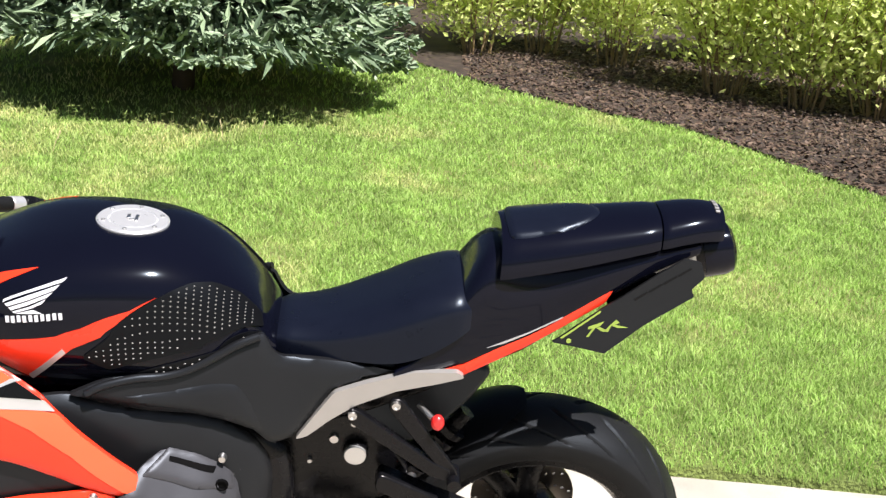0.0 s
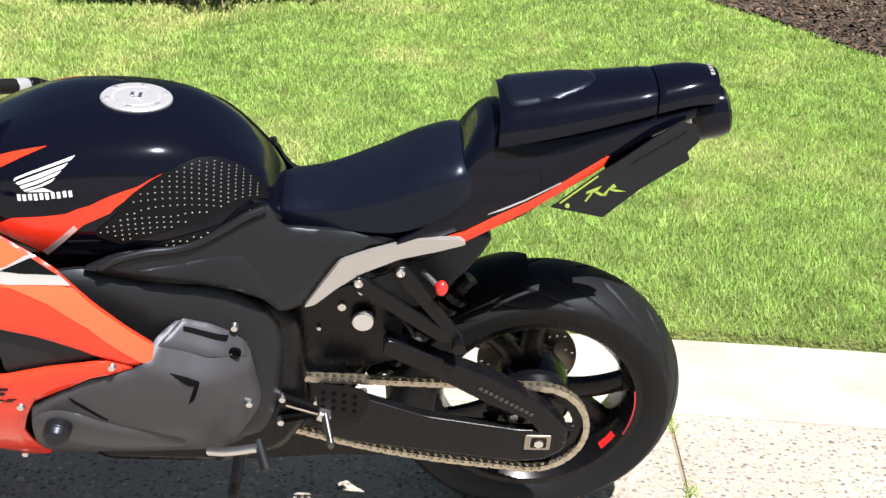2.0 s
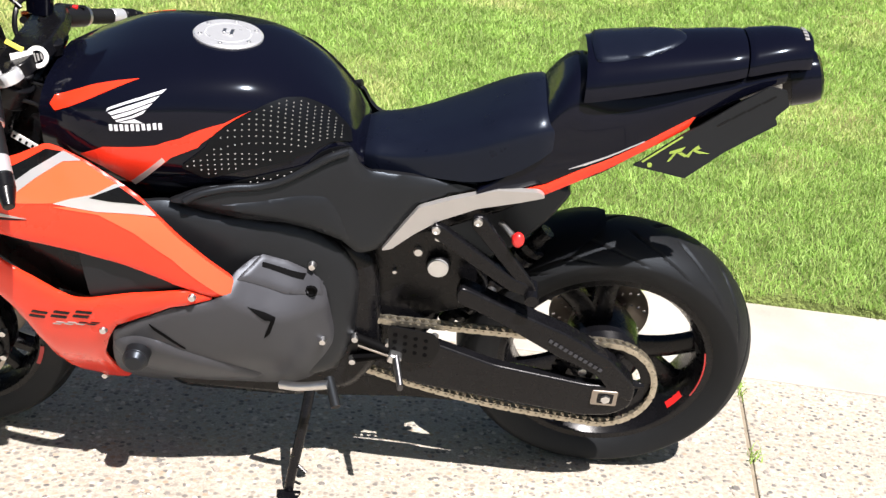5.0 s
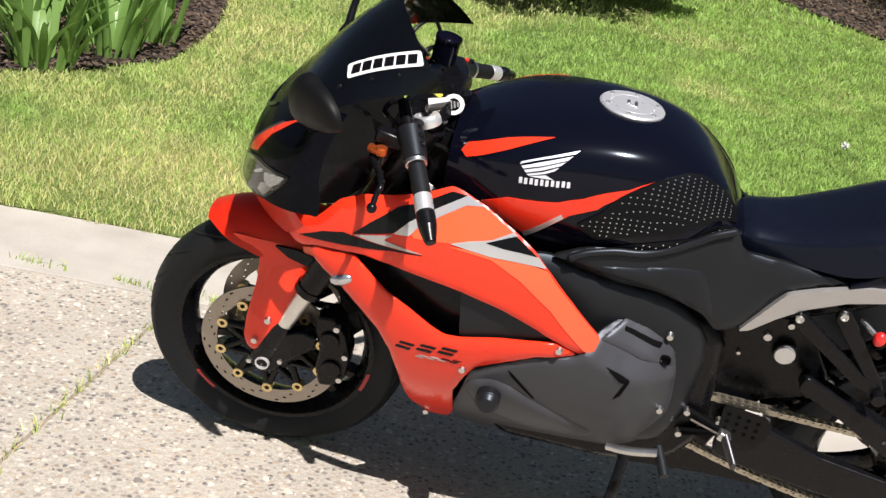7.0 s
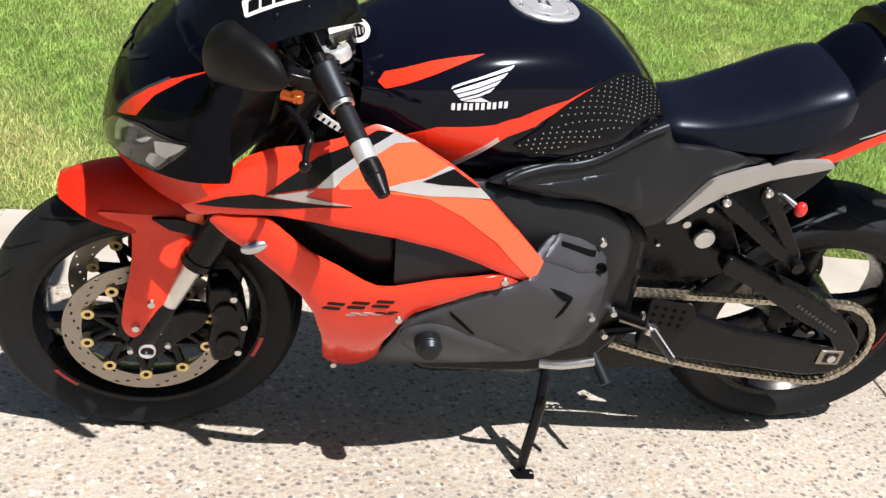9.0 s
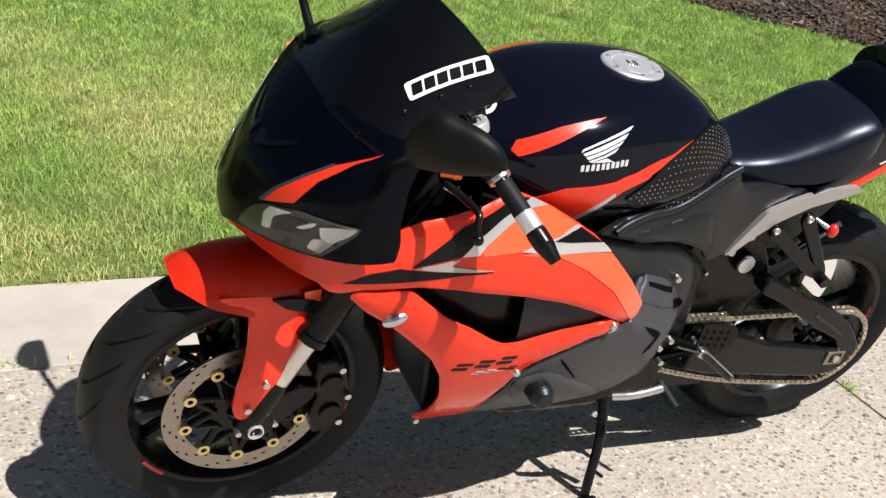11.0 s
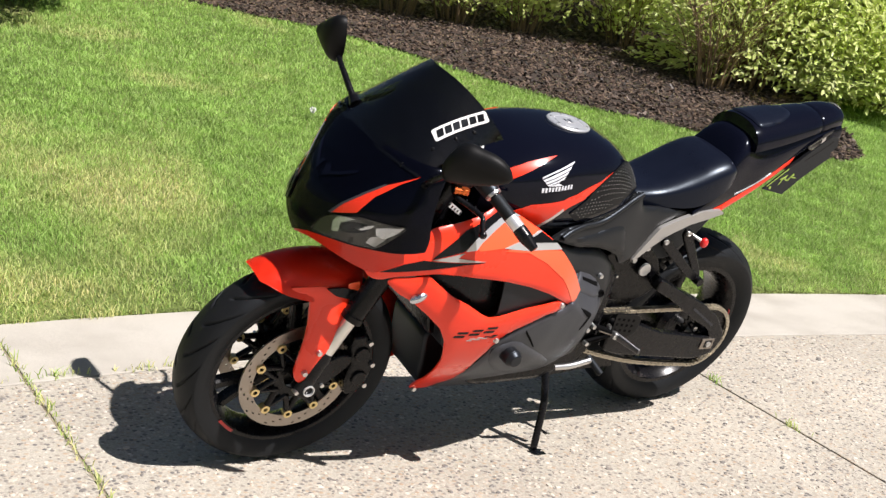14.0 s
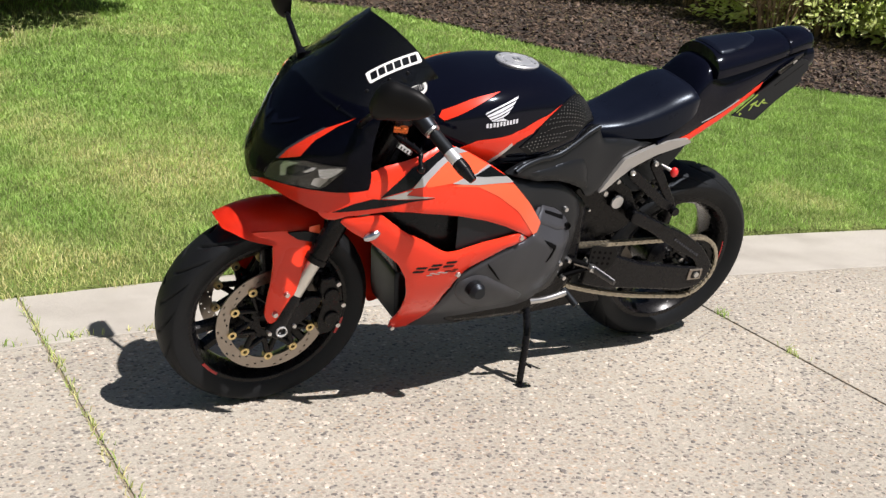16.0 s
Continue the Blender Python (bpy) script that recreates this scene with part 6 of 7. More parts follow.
# ---- plants ----
def leaf_mat(name, dark, light, straw=None, gloss=0.5, through_light=0.3, patch=1.2):
    """Leaves that vary from one to the next, by patches on the ground, and let some light through."""
    m = bpy.data.materials.new(name)
    m.use_nodes = True
    n, l = m.node_tree.nodes, m.node_tree.links
    b, out = n["Principled BSDF"], n["Material Output"]
    geo = n.new("ShaderNodeNewGeometry")
    mix = n.new("ShaderNodeMix")
    mix.data_type = "RGBA"
    mix.inputs[6].default_value, mix.inputs[7].default_value = (*dark, 1), (*light, 1)
    l.new(geo.outputs["Random Per Island"], mix.inputs[0])
    col = mix.outputs[2]
    if straw:
        no = n.new("ShaderNodeTexNoise")
        no.inputs["Scale"].default_value, no.inputs["Detail"].default_value = patch, 5
        l.new(geo.outputs["Position"], no.inputs["Vector"])
        mr = n.new("ShaderNodeMapRange")
        mr.inputs["From Min"].default_value, mr.inputs["From Max"].default_value = 0.50, 0.68
        # drier towards the iris bed and along the strip
        xyz = n.new("ShaderNodeSeparateXYZ")
        l.new(geo.outputs["Position"], xyz.inputs[0])
        dry = n.new("ShaderNodeMapRange")
        dry.inputs["From Min"].default_value, dry.inputs["From Max"].default_value = -3.2, 0.6
        dry.inputs["To Min"].default_value, dry.inputs["To Max"].default_value = 0.15, -0.09
        l.new(xyz.outputs["X"], dry.inputs["Value"])
        edge = n.new("ShaderNodeMapRange")
        edge.inputs["From Min"].default_value, edge.inputs["From Max"].default_value = 1.15, 1.7
        edge.inputs["To Min"].default_value, edge.inputs["To Max"].default_value = 0.13, 0.0
        l.new(xyz.outputs["Y"], edge.inputs["Value"])
        total = no.outputs["Fac"]
        for extra in (dry, edge):
            plus = n.new("ShaderNodeMath")
            l.new(total, plus.inputs[0])
            l.new(extra.outputs[0], plus.inputs[1])
            total = plus.outputs[0]
        l.new(total, mr.inputs["Value"])
        # darker and lighter tufts
        tuft = n.new("ShaderNodeTexNoise")
        tuft.inputs["Scale"].default_value, tuft.inputs["Detail"].default_value = 7.0, 4
        l.new(geo.outputs["Position"], tuft.inputs["Vector"])
        tone = n.new("ShaderNodeMapRange")
        tone.inputs["From Min"].default_value, tone.inputs["From Max"].default_value = 0.35, 0.65
        tone.inputs["To Min"].default_value, tone.inputs["To Max"].default_value = 0.72, 1.12
        l.new(tuft.outputs["Fac"], tone.inputs["Value"])
        shade = n.new("ShaderNodeVectorMath")
        shade.operation = "SCALE"
        l.new(col, shade.inputs[0])
        l.new(tone.outputs[0], shade.inputs["Scale"])
        col = shade.outputs[0]
        mul = n.new("ShaderNodeMath")
        mul.operation = "MULTIPLY"
        l.new(mr.outputs[0], mul.inputs[0])
        l.new(geo.outputs["Random Per Island"], mul.inputs[1])
        m2 = n.new("ShaderNodeMix")
        m2.data_type = "RGBA"
        l.new(mul.outputs[0], m2.inputs[0])
        l.new(col, m2.inputs[6])
        m2.inputs[7].default_value = (*straw, 1)
        col = m2.outputs[2]
    l.new(col, b.inputs["Base Color"])
    b.inputs["Roughness"].default_value = gloss
    tr = n.new("ShaderNodeBsdfTranslucent")
    l.new(col, tr.inputs["Color"])
    ms = n.new("ShaderNodeMixShader")
    ms.inputs[0].default_value = through_light
    l.new(b.outputs[0], ms.inputs[1])
    l.new(tr.outputs[0], ms.inputs[2])
    l.new(ms.outputs[0], out.inputs["Surface"])
    return m


M_GRASS = leaf_mat("grass_blades", (.29, .48, .10), (.47, .65, .19), (.84, .76, .38), .55, .42)
M_SHRUB = leaf_mat("shrub_leaves", (.56, .67, .19), (.85, .89, .40), None, .42, .48)
# narrow light green leaves, made paler than M_SHRUB to look sunlit
M_NARROW_SUNLIT = leaf_mat("narrow_leaves_sunlit", (.62, .73, .24), (.88, .91, .46), None, .42, .50)
M_NEEDLE = leaf_mat("spruce_needles", (.085, .14, .085), (.36, .46, .29), None, .6, .12)
M_IRIS = leaf_mat("iris_leaves", (.15, .28, .07), (.27, .42, .11), None, .38, .3)
M_CHIP = leaf_mat("bark_chips", (.008, .0055, .004), (.14, .094, .067), None, .55, 0.0)
M_BARK = mat("bark", (.06, .04, .03), .9, 0, 0, .3, 20, .05, .6, 120)
M_STEM = mat("shrub_stem", (.22, .15, .085), .6, 0, 0, .3, 30, .1, .2, 200)
M_DRY = mat("dry_stalk", (.50, .42, .24), .8, 0, 0, .2, 40)
rng = np.random.default_rng(7)


def in_poly(px, py, poly):
    hit = np.zeros(len(px), bool)
    for (x0, y0), (x1, y1) in zip(poly, poly[1:] + poly[:1]):
        if y0 == y1:
            continue
        c = ((y0 > py) != (y1 > py)) & (px < (x1 - x0) * (py - y0) / (y1 - y0) + x0)
        hit ^= c
    return hit


v_lawn = np.vectorize(ground_z)
v_edge = np.vectorize(lambda x: edge_y(min(max(x, -9), 9)))


def blades(px, py, pz, height, width):
    """Bent blades of two leaves each, as arrays of verts and triangles."""
    n = len(px)
    a = rng.uniform(0, 2 * np.pi, n)
    lean = rng.uniform(.3, 1.3, n) * height
    la = rng.uniform(0, 2 * np.pi, n)
    dx, dy = np.cos(a) * width / 2, np.sin(a) * width / 2
    bx, by = np.cos(la) * lean, np.sin(la) * lean
    v = np.empty((n, 5, 3))
    v[:, 0] = np.stack([px - dx, py - dy, pz - .004], 1)
    v[:, 1] = np.stack([px + dx, py + dy, pz - .004], 1)
    v[:, 2] = np.stack([px - dx * .8 + bx * .35, py - dy * .8 + by * .35, pz + height * .6], 1)
    v[:, 3] = np.stack([px + dx * .8 + bx * .35, py + dy * .8 + by * .35, pz + height * .6], 1)
    v[:, 4] = np.stack([px + bx, py + by, pz + height], 1)
    i = np.arange(n)[:, None] * 5
    f = np.concatenate([i + [0, 1, 3], i + [0, 3, 2], i + [2, 3, 4]], 1).reshape(-1, 3)
    return v.reshape(-1, 3), f


vs, fs, k = [], [], 0
for y0, y1, x0, x1, dens, h, w in ((0.7, 2.0, -3.4, 4.4, 14000, .024, .0034), (2.0, 3.2, -3.6, 5.6, 11500, .025, .0040), (3.2, 4.6, -3.6, 6.2, 8000, .026, .0050), (4.6, 6.4, -3.8, 7.0, 4600, .028, .0064), (6.4, 9.5, -4.5, 8.0, 2000, .032, .0090)):
    n = int((y1 - y0) * (x1 - x0) * dens)
    px, py = rng.uniform(x0, x1, n), rng.uniform(y0, y1, n)
    ragged = v_edge(px) - .012 + .02 * np.sin(px * 23) * np.sin(px * 7.3)
    ok = (py > ragged) & ~in_poly(px, py, BED) & ~in_poly(px, py, IRIS_BED)
    ok &= ~((np.hypot(px + 1.65, py - 6.35) < 1.35) & (rng.random(n) < .8))
    px, py = px[ok], py[ok]
    pz = v_lawn(px, py)
    clump = .75 + .5 * np.sin(px * 9 + 2 * np.sin(py * 5)) * np.sin(py * 8 + 1.5 * np.sin(px * 6))
    v, f = blades(px, py, pz, h * rng.uniform(.6, 1.35, len(px)) * (.7 + .4 * clump), w * rng.uniform(.7, 1.3, len(px)))
    vs.append(v)
    fs.append(f + k)
    k += len(v)
tagged(raw_mesh("grass", np.concatenate(vs), np.concatenate(fs), M_GRASS), "short mown grass blades, green with straw patches", "grass", kind="stuff")

# weeds in the joints and along the strip
px, py = [], []
for i in range(260):
    y = rng.uniform(-1.1, 1.15)
    px.append(joint_l(y) + rng.normal(0, .009))
    py.append(y)
for i in range(60):
    y = rng.choice([.45, .1, -.3]) + rng.normal(0, .03)
    px.append(joint_r(y) + rng.normal(0, .008))
    py.append(y)
for cx, cy in ((-1.95, .665), (-1.72, .672), (-1.45, .67), (-2.25, .66)):
    for i in range(34):
        px.append(cx + rng.normal(0, .045))
        py.append(cy + rng.normal(0, .010))
px, py = np.array(px), np.array(py)
v, f = blades(px, py, .002 + np.vectorize(slope)(px), .022 * rng.uniform(.4, 1.4, len(px)), .0045 * rng.uniform(.6, 1.2, len(px)))
tagged(raw_mesh("joint_weeds", v, f, M_GRASS), "small tufts of grass growing in the slab joints", "weeds", kind="stuff")

# bark chips on the beds
def chips(n, box, poly, size):
    px, py = rng.uniform(box[0], box[1], n), rng.uniform(box[2], box[3], n)
    ok = in_poly(px, py, poly)
    px, py = px[ok], py[ok]
    n = len(px)
    pz = v_lawn(px, py) + .018
    a, t = rng.uniform(0, 2 * np.pi, n), rng.normal(0, .35, (n, 2))
    L, W = size * rng.uniform(.5, 1.5, n), size * .45 * rng.uniform(.5, 1.3, n)
    u = np.stack([np.cos(a), np.sin(a), t[:, 0]], 1) * L[:, None] / 2
    w = np.stack([-np.sin(a), np.cos(a), t[:, 1]], 1) * W[:, None] / 2
    h = np.array([0, 0, 1]) * (size * .12)
    c = np.stack([px, py, pz], 1)
    v = np.stack([c - u - w * .6, c + u * .9 - w, c + u + w * .7, c - u * .8 + w, c - u * .9 - w * .5 + h, c + u * .8 - w * .9 + h, c + u * .95 + w * .6 + h, c - u * .75 + w * .9 + h], 1).reshape(-1, 3)
    i = np.arange(n)[:, None] * 8
    f = np.concatenate([i + q for q in ([4, 5, 6, 7], [0, 1, 5, 4], [1, 2, 6, 5], [2, 3, 7, 6], [3, 0, 4, 7])], 1).reshape(-1, 4)
    return v, f


v, f = chips(40000, (.5, 6.5, 2.4, 9.5), BED, .045)
tagged(raw_mesh("bark_mulch", v, f, M_CHIP), "loose dark brown bark chips on the bed", "mulch", kind="stuff")
v, f = chips(9000, (-4.2, -2.5, 1.9, 5.0), IRIS_BED, .04)
tagged(raw_mesh("bark_mulch", v, f, M_CHIP), "loose brown bark chips and dry leaves under irises", "mulch", kind="stuff")

# shrubs
def leaf_cloud(pts, dirs, size, narrow=.27):
    """Pointed leaves, folded along the middle, at points."""
    n = len(pts)
    d = dirs / np.linalg.norm(dirs, axis=1)[:, None]
    r = rng.normal(size=(n, 3)) + np.array([.25, -.8, 1.2])
    s = np.cross(d, r)
    s /= np.linalg.norm(s, axis=1)[:, None] + 1e-9
    u = np.cross(s, d)
    L = (size * rng.uniform(.6, 1.3, n))[:, None]
    v = np.stack([pts, pts + d * L * .45 + s * L * narrow + u * L * .07, pts + d * L * .5 - u * L * .03, pts + d * L * .45 - s * L * narrow + u * L * .07, pts + d * L], 1).reshape(-1, 3)
    i = np.arange(n)[:, None] * 5
    f = np.concatenate([i + q for q in ([0, 2, 1], [0, 3, 2], [1, 2, 4], [2, 3, 4])], 1).reshape(-1, 3)
    return v, f


def shrub(x, y, height, spread, stems, leaves, bare, label, leaf=.06, narrow=.27, leaves_of=None, dome=0.0):
    z = ground_z(x, y)
    bush = empty("shrub", Matrix.Translation((x, y, z)), label, "shrub", "shrubs in the bed")
    tips, ways = [], []
    for i in range(stems):
        a = 2 * math.pi * i / stems + rng.uniform(-.3, .3)
        out = spread * rng.uniform(.45, 1.0)
        hh = height * rng.uniform(.75, 1.1)
        p0 = Vector((.16 * math.cos(a) * rng.uniform(.2, 1), .16 * math.sin(a) * rng.uniform(.2, 1), -.02))
        pts = bend([p0, p0 + Vector((math.cos(a) * out * .22, math.sin(a) * out * .22, hh * .4)), p0 + Vector((math.cos(a) * out * .6, math.sin(a) * out * .6, hh * .78)), p0 + Vector((math.cos(a) * out, math.sin(a) * out, hh))], 4)
        bm = bmesh.new()
        add_tube(bm, pts, .0075, 6, .002)
        for q in range(5):
            b = pts[rng.integers(3, len(pts) - 2)]
            w = Vector(rng.normal(size=3)) * .16
            w.z = abs(w.z) + .06
            add_tube(bm, [b, b + w * .5, b + w], .004, 4, .0015)
            tips += [b + w * t for t in (.4, .7, 1.0)]
            ways += [w] * 3
        part("stem", bm, M_STEM, bush)
        for q in pts[2:]:
            if q.z > height * bare:
                tips.append(q)
                ways.append(Vector((math.cos(a), math.sin(a), .6)))
    tips, ways = np.array([tuple(t) for t in tips]), np.array([tuple(w) for w in ways])
    pick = rng.integers(0, len(tips), leaves)
    pts = tips[pick] + rng.normal(0, .125, (leaves, 3)) * [1.2, 1.2, 1.0]
    keep = pts[:, 2] > height * bare * rng.uniform(.6, 1.4, leaves)
    pts, pick = pts[keep], pick[keep]
    if dome:
        # outer leaves of a mounded shrub that arches to the ground
        k = int(leaves * dome)
        a, up = rng.uniform(0, 2 * np.pi, k), np.arcsin(rng.uniform(.02, 1, k))
        rr = rng.uniform(.72, 1.08, k) * (1 + .13 * np.sin(3 * a + 1.3) * np.cos(4 * up))
        shell = np.stack([np.cos(a) * np.cos(up) * spread * 1.1 * rr, np.sin(a) * np.cos(up) * spread * 1.1 * rr, np.sin(up) * height * 1.05 * rr + .03], 1)
        v, f = leaf_cloud(shell, shell / [spread, spread, height] + rng.normal(0, .5, (k, 3)) + [0, 0, -.25], leaf, narrow)
        raw_mesh("outer_leaves", v, f, leaves_of or M_SHRUB, bush)["kind"] = "stuff"
    v, f = leaf_cloud(pts, ways[pick] * .5 + rng.normal(0, .12, (len(pts), 3)), leaf, narrow)
    crown = raw_mesh("crown", v, f, leaves_of or M_SHRUB, bush)
    crown["kind"] = "stuff"


LIGHT = "leafy light green shrub with many thin brown stems"
for x, y, h, s, n, lv, bare in ((.62, 8.6, 1.4, .75, 14, 6500, .10), (1.25, 8.8, 1.5, .8, 16, 6500, .10), (1.85, 8.3, 1.5, .75, 16, 6500, .12), (2.5, 7.15, 1.3, .75, 22, 7000, .13), (3.0, 6.7, 1.35, .75, 22, 7000, .13), (3.5, 6.5, 1.35, .75, 22, 7000, .12), (4.1, 6.25, 1.4, .85, 20, 11000, .08), (4.3, 8.2, 1.7, .9, 14, 8000, .04), (2.9, 8.8, 1.7, .9, 14, 8000, .04), (5.0, 5.9, 1.5, .9, 18, 11000, .05), (5.9, 6.5, 1.7, 1.0, 16, 9000, .04)):
    shrub(x, y, h, s, n, lv, bare, LIGHT)
for x, y, h, s, n, lv, bare in ((4.72, 4.45, .85, .5, 34, 1500, .5), (5.25, 4.5, .95, .55, 36, 2200, .45)):
    shrub(x, y, h, s, n, lv, bare, "clump of thin upright tan stems with sparse leaves", .05, .16)
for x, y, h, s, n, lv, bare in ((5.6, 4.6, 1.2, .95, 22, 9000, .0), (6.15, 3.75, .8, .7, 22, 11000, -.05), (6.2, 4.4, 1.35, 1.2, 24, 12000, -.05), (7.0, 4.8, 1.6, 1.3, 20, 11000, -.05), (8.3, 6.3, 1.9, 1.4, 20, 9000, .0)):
    shrub(x, y, h, s, n, lv, bare, "dense arching shrub, narrow light green leaves coloured paler for sun", .075, .2, M_NARROW_SUNLIT, .55)

# far planting behind the shrubs
n = 42000
px = rng.uniform(-9, 17, n)
pts = np.stack([px, 12.6 + rng.normal(0, .9, n) + .5 * np.sin(px * 1.1), np.zeros(n)], 1)
pts[:, 2] = v_lawn(pts[:, 0], pts[:, 1]) + rng.uniform(0, 1, n) ** .8 * (2.2 + .5 * np.sin(px * 1.7))
v, f = leaf_cloud(pts, rng.normal(size=(n, 3)) + [0, -.3, .2], .14)
tagged(raw_mesh("hedge_foliage", v, f, M_SHRUB), "dense green planting far behind the shrubs", "hedge", kind="stuff")

# spruce
spruce = empty("spruce_tree", Matrix.Translation((-1.60, 6.22, ground_z(-1.60, 6.22))), "blue-green spruce with low sweeping branches on the lawn", "tree")
bm = bmesh.new()
add_tube(bm, [(0, 0, -.1), (.01, 0, 1), (0, .01, 2.5), (0, 0, 4.2)], .085, 12, .012)
part("trunk", bm, M_BARK, spruce)
fp, fd, fl, fw = [], [], [], []
for i in range(130):
    h = .36 + 1.0 * i / 70 if i < 70 else 1.4 + 2.6 * (i - 70) / 60
    a = i * 2.39996 + rng.uniform(-.25, .25)
    R = (1.82 * (1 - h / 4.3) + .05) * rng.uniform(.86, 1.05)
    d = Vector((math.cos(a), math.sin(a), 0))
    side = Vector((-d.y, d.x, 0))
    droop = .06 * R
    pts = bend([Vector((0, 0, h)), d * R * .4 + Vector((0, 0, h - droop * .2)), d * R * .75 + Vector((0, 0, h - droop)), d * R + Vector((0, 0, h - droop * .7))], 5)
    bm = bmesh.new()
    add_tube(bm, pts, .018 if h < 2 else .012, 6, .004)
    part("limb", bm, M_BARK, spruce)
    k = len(pts)
    per = 5 if h < 1.45 else 1
    for j in range(3, k):
        t = j / (k - 1)
        for s in (-1, 1):
            L = (.50 * (1 - t) + .12) * (R / 1.7) ** .5
            w = (side * s * rng.uniform(.75, 1.1) + d * rng.uniform(.5, .9) + Vector((0, 0, rng.uniform(-.30, .10)))).normalized()
            m = max(2, int(L / .075))
            for q in range(m):
                b = pts[j] + w * (L * (q + .5) / m)
                for e in range(per):
                    z = (w * rng.uniform(.5, 1) + side * rng.normal(0, .55) + d * rng.normal(.3, .45) + Vector((0, 0, rng.normal(.05, .3)))).normalized()
                    fp.append(tuple(b)); fd.append(tuple(z)); fl.append(rng.uniform(.05, .085) * (1 if per > 1 else 1.8)); fw.append(rng.uniform(.0095, .0135) * (1 if per > 1 else 1.8))
fp, fd, fl, fw = np.array(fp), np.array(fd), np.array(fl), np.array(fw)
n = len(fp)
r = np.cross(fd, rng.normal(size=(n, 3)))
r /= np.linalg.norm(r, axis=1)[:, None]
q = np.cross(fd, r)
rows = []
K = 6
for t, w in ((.05, .8), (.72, .95)):
    for j in range(K):
        a = 2 * np.pi * j / K
        spike = 1.25 if j % 2 else .35
        fwd = .16 if j % 2 else 0
        rows.append(fp + fd * (fl * (t + fwd))[:, None] + (r * np.cos(a) + q * np.sin(a)) * (fw * w * spike * rng.uniform(.8, 1.2, n))[:, None])
rows.append(fp + fd * (fl * 1.05)[:, None])
v = np.stack(rows, 1).reshape(-1, 3)
faces = []
for j in range(K):
    a, b = j, (j + 1) % K
    faces += [(a, b, b + K), (a, b + K, a + K), (K + a, K + b, 2 * K)]
faces = np.array(faces)
f = (np.arange(n)[:, None, None] * (2 * K + 1) + faces[None]).reshape(-1, 3)
crown = raw_mesh("needles", v, f, M_NEEDLE, spruce)
crown["kind"] = "stuff"
# inner sprays added to close the crown and block sun through it
n = 16000
hh = .42 + 2.6 * rng.random(n) ** 1.7
aa, rr = rng.uniform(0, 2 * np.pi, n), np.sqrt(rng.random(n)) * (1.70 * (1 - hh / 4.3)) * .93
v, f = leaf_cloud(np.stack([rr * np.cos(aa), rr * np.sin(aa), hh - .05 * rr], 1), np.stack([np.cos(aa), np.sin(aa), rng.normal(-.1, .35, n)], 1) + rng.normal(0, .35, (n, 3)), .17, .10)
raw_mesh("inner_shade_sprays", v, f, M_NEEDLE, spruce)["kind"] = "stuff"

# irises
def iris_leaf(L, w, bend_by):
    bm = bmesh.new()
    rows = []
    for i in range(8):
        t = i / 7
        ww = w * (1 - t ** 2.2) * (.7 + .6 * math.sin(math.pi * min(1, t * 1.3) * .6)) + .0008
        c = Vector((bend_by * t ** 2.2 * L, 0, L * (t - .25 * abs(bend_by) * t ** 3)))
        rows.append([bm.verts.new(c + Vector((0, -ww / 2, 0))), bm.verts.new(c + Vector((.006 * (1 - t), 0, 0))), bm.verts.new(c + Vector((0, ww / 2, 0)))])
    skin(bm, rows, False)
    me = bpy.data.meshes.new("leaf")
    for fc in bm.faces:
        fc.smooth = True
    bm.to_mesh(me)
    bm.free()
    me.materials.append(M_IRIS)
    return me


iris_kinds = [iris_leaf(L, w, b) for L, w, b in ((.46, .040, .12), (.52, .036, .25), (.38, .044, .35), (.56, .034, .08), (.30, .034, .55), (.48, .042, .45))]
for x, y, n in ((-3.02, 2.30, 30), (-2.86, 2.62, 34), (-3.22, 2.62, 30), (-2.78, 2.98, 24), (-3.10, 3.0, 28), (-3.48, 2.85, 26), (-3.02, 3.4, 22)):
    clump = empty("iris_clump", Matrix.Translation((x, y, ground_z(x, y) + .01)), "clump of upright sword-shaped iris leaves", "iris", "irises in the bed")
    for i in range(n):
        ob = new("leaf", iris_kinds[int(rng.integers(0, 6))])
        ob.parent = clump
        a = rng.uniform(0, 2 * math.pi)
        rr = .13 * math.sqrt(rng.random())
        ob.matrix_local = pose(rr * math.cos(a), rr * math.sin(a), 0, 0, rng.uniform(2, 20), math.degrees(a) + rng.uniform(-40, 40)) @ Matrix.Diagonal((1, 1, rng.uniform(.8, 1.15), 1))

# a dandelion clock and dry stalks on the lawn
for x, y in ((.49, 3.39), (-2.42, 4.05)):
    z = ground_z(x, y)
    dand = empty("dandelion", Matrix.Translation((x, y, z)), "dandelion seed head standing in the grass", "dandelion")
    bm = bmesh.new()
    add_tube(bm, [(0, 0, -.01), (.003, 0, .03), (0, 0, .06)], .0018, 5)
    part("stalk", bm, M_GRASS, dand)
    bm = bmesh.new()
    for i in range(70):
        d = Vector(rng.normal(size=3)).normalized()
        p = Vector((0, 0, .065))
        s = d.cross(Vector(rng.normal(size=3))).normalized() * .004
        a, b, c, e = (bm.verts.new(q) for q in (p + d * .004, p + d * .018 + s, p + d * .021, p + d * .018 - s))
        bm.faces.new((a, b, c, e))
    part("seed_head", bm, M_WHITE, dand)
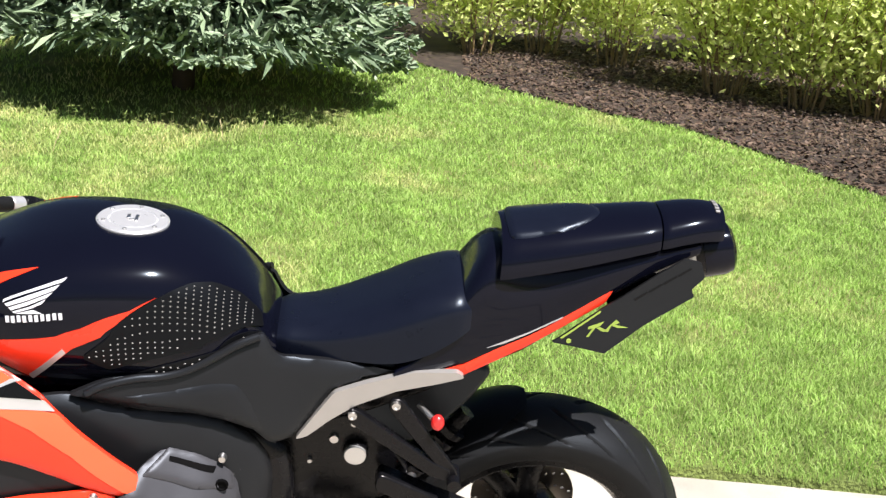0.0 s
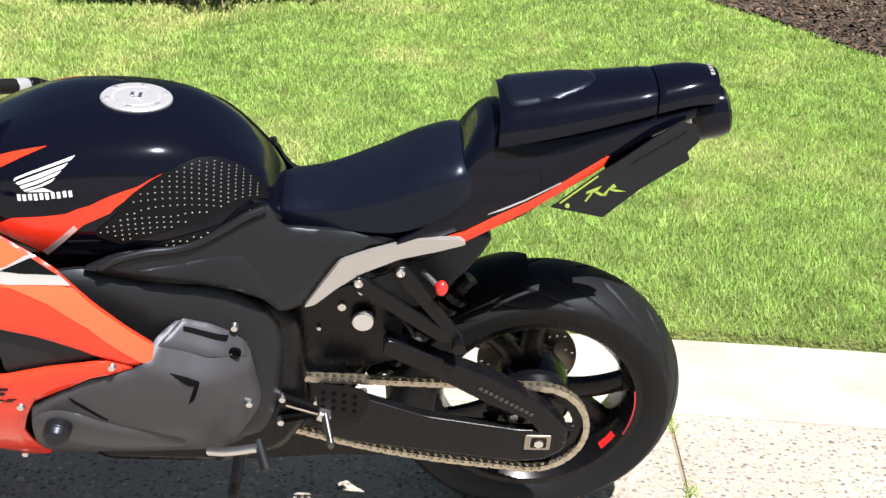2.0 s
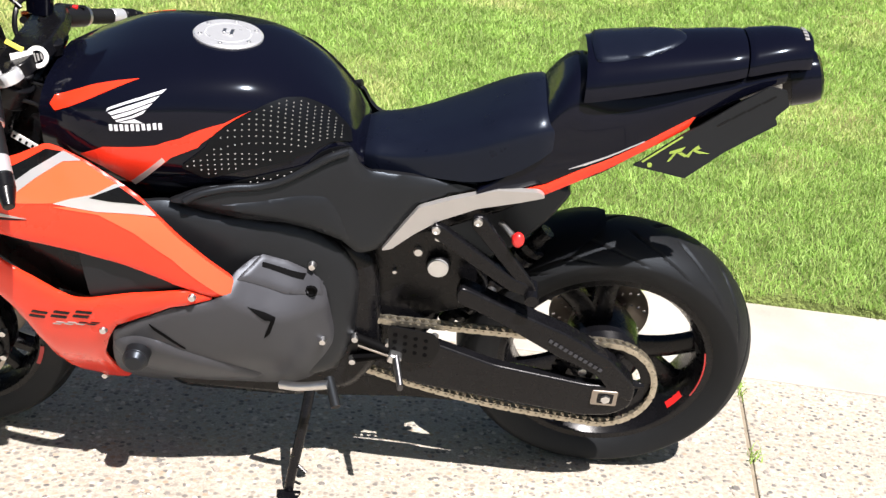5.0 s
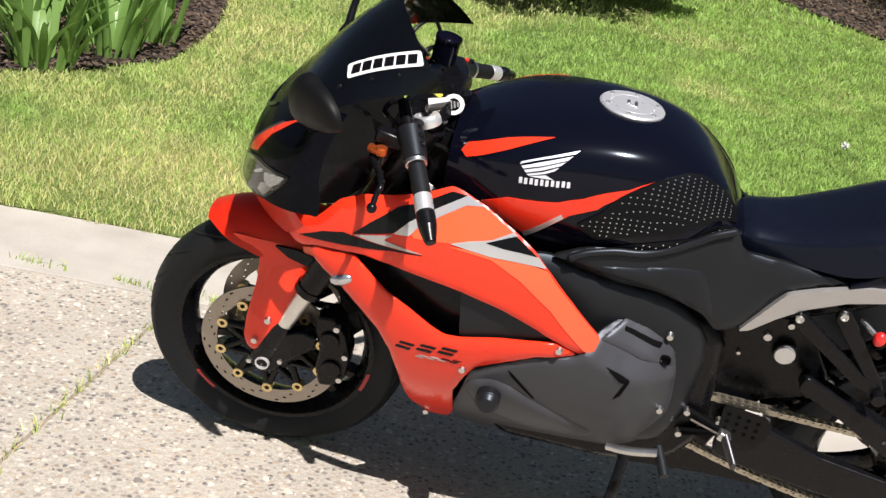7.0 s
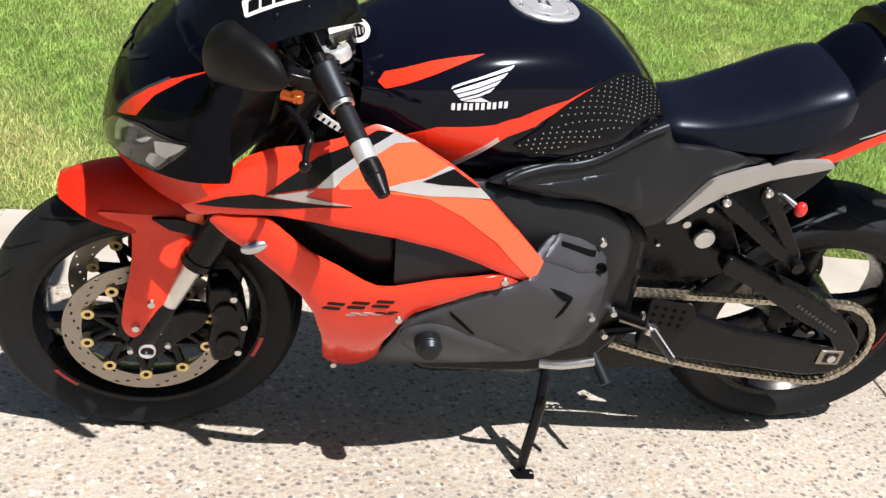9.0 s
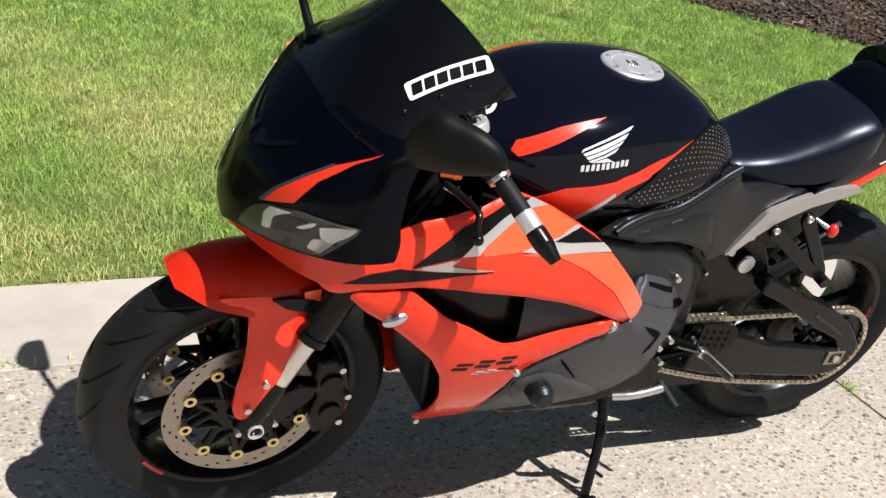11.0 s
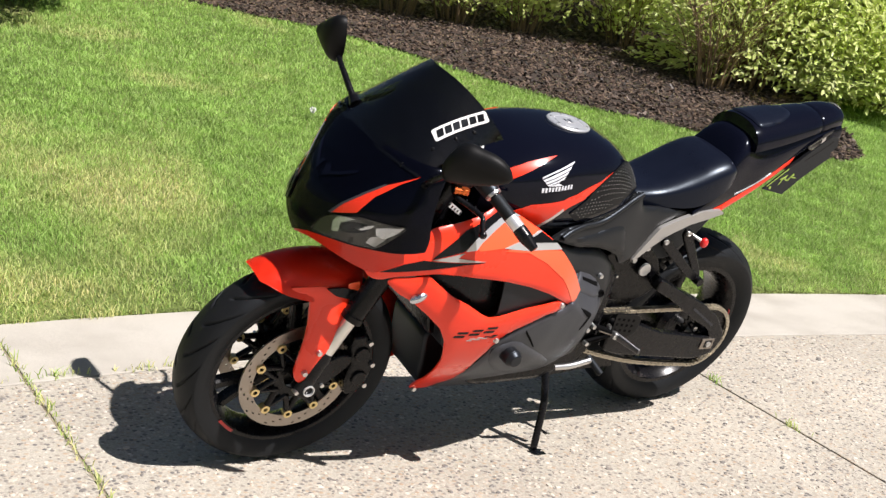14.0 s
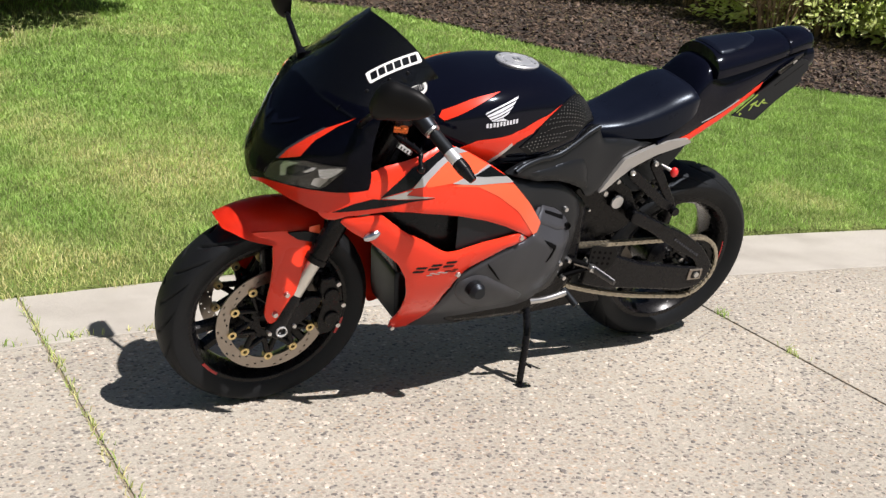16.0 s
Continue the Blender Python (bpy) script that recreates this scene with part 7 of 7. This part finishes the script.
for x, y, tilt in ((-2.0, 4.25, 18), (-1.15, 4.75, -10), (-.95, 4.8, 14)):
    bm = bmesh.new()
    add_tube(bm, bend([(0, 0, -.01), (math.sin(radians(tilt)) * .05, 0, .06), (math.sin(radians(tilt)) * .14, 0, .12)], 4), .002, 5, .0012)
    for i in range(8):
        add_box(bm, (.004, .003, .010), Matrix.Translation((math.sin(radians(tilt)) * (.09 + .006 * i), 0, .085 + .005 * i)) @ pose(0, 0, 0, 0, 20 * (-1) ** i, 40 * i))
    ob = part("dry_stalk", bm, M_DRY)
    ob.location = (x, y, ground_z(x, y))
    tagged(ob, "thin dry grass stalk standing in the lawn", "stalk")

# single pebbles proud of the worn driveway
n = 15000
px, py = rng.uniform(-2.7, 1.3, n), rng.uniform(-1.7, .66, n)
ok = (py < np.vectorize(strip_in)(px) - .02) & (np.abs(px - np.vectorize(joint_l)(py)) > .02) & (np.abs(px - np.vectorize(joint_r)(py)) > .02)
px, py = px[ok], py[ok]
n = len(px)
size = np.exp(rng.normal(math.log(.0052), .35, n))
asp, ang = rng.uniform(.55, 1, n), rng.uniform(0, 2 * np.pi, n)
rows = []
for k, (rr, h) in enumerate(((1.0, -.1), (.72, .26))):
    for j in range(6):
        a = 2 * np.pi * j / 6
        jit = rng.uniform(.8, 1.2, n)
        ux, uy = np.cos(a) * rr * size * jit, np.sin(a) * rr * size * jit * asp
        rows.append(np.stack([px + ux * np.cos(ang) - uy * np.sin(ang), py + ux * np.sin(ang) + uy * np.cos(ang), np.vectorize(slope)(px) + h * size], 1))
v = np.stack(rows, 1).reshape(-1, 3)
face = [(j, (j + 1) % 6, 6 + (j + 1) % 6, 6 + j) for j in range(6)] + [(6, 7, 8, 9), (6, 9, 10, 11)]
f = (np.arange(n)[:, None, None] * 12 + np.array(face)[None]).reshape(-1, 4)
M_PEBBLE = leaf_mat("pebbles", (.16, .15, .14), (.62, .55, .46), None, .6, 0.0)
tagged(raw_mesh("pebbles", v, f, M_PEBBLE), "small grey and tan pebbles showing in the driveway surface", "pebbles", kind="stuff")

# ---- end ----
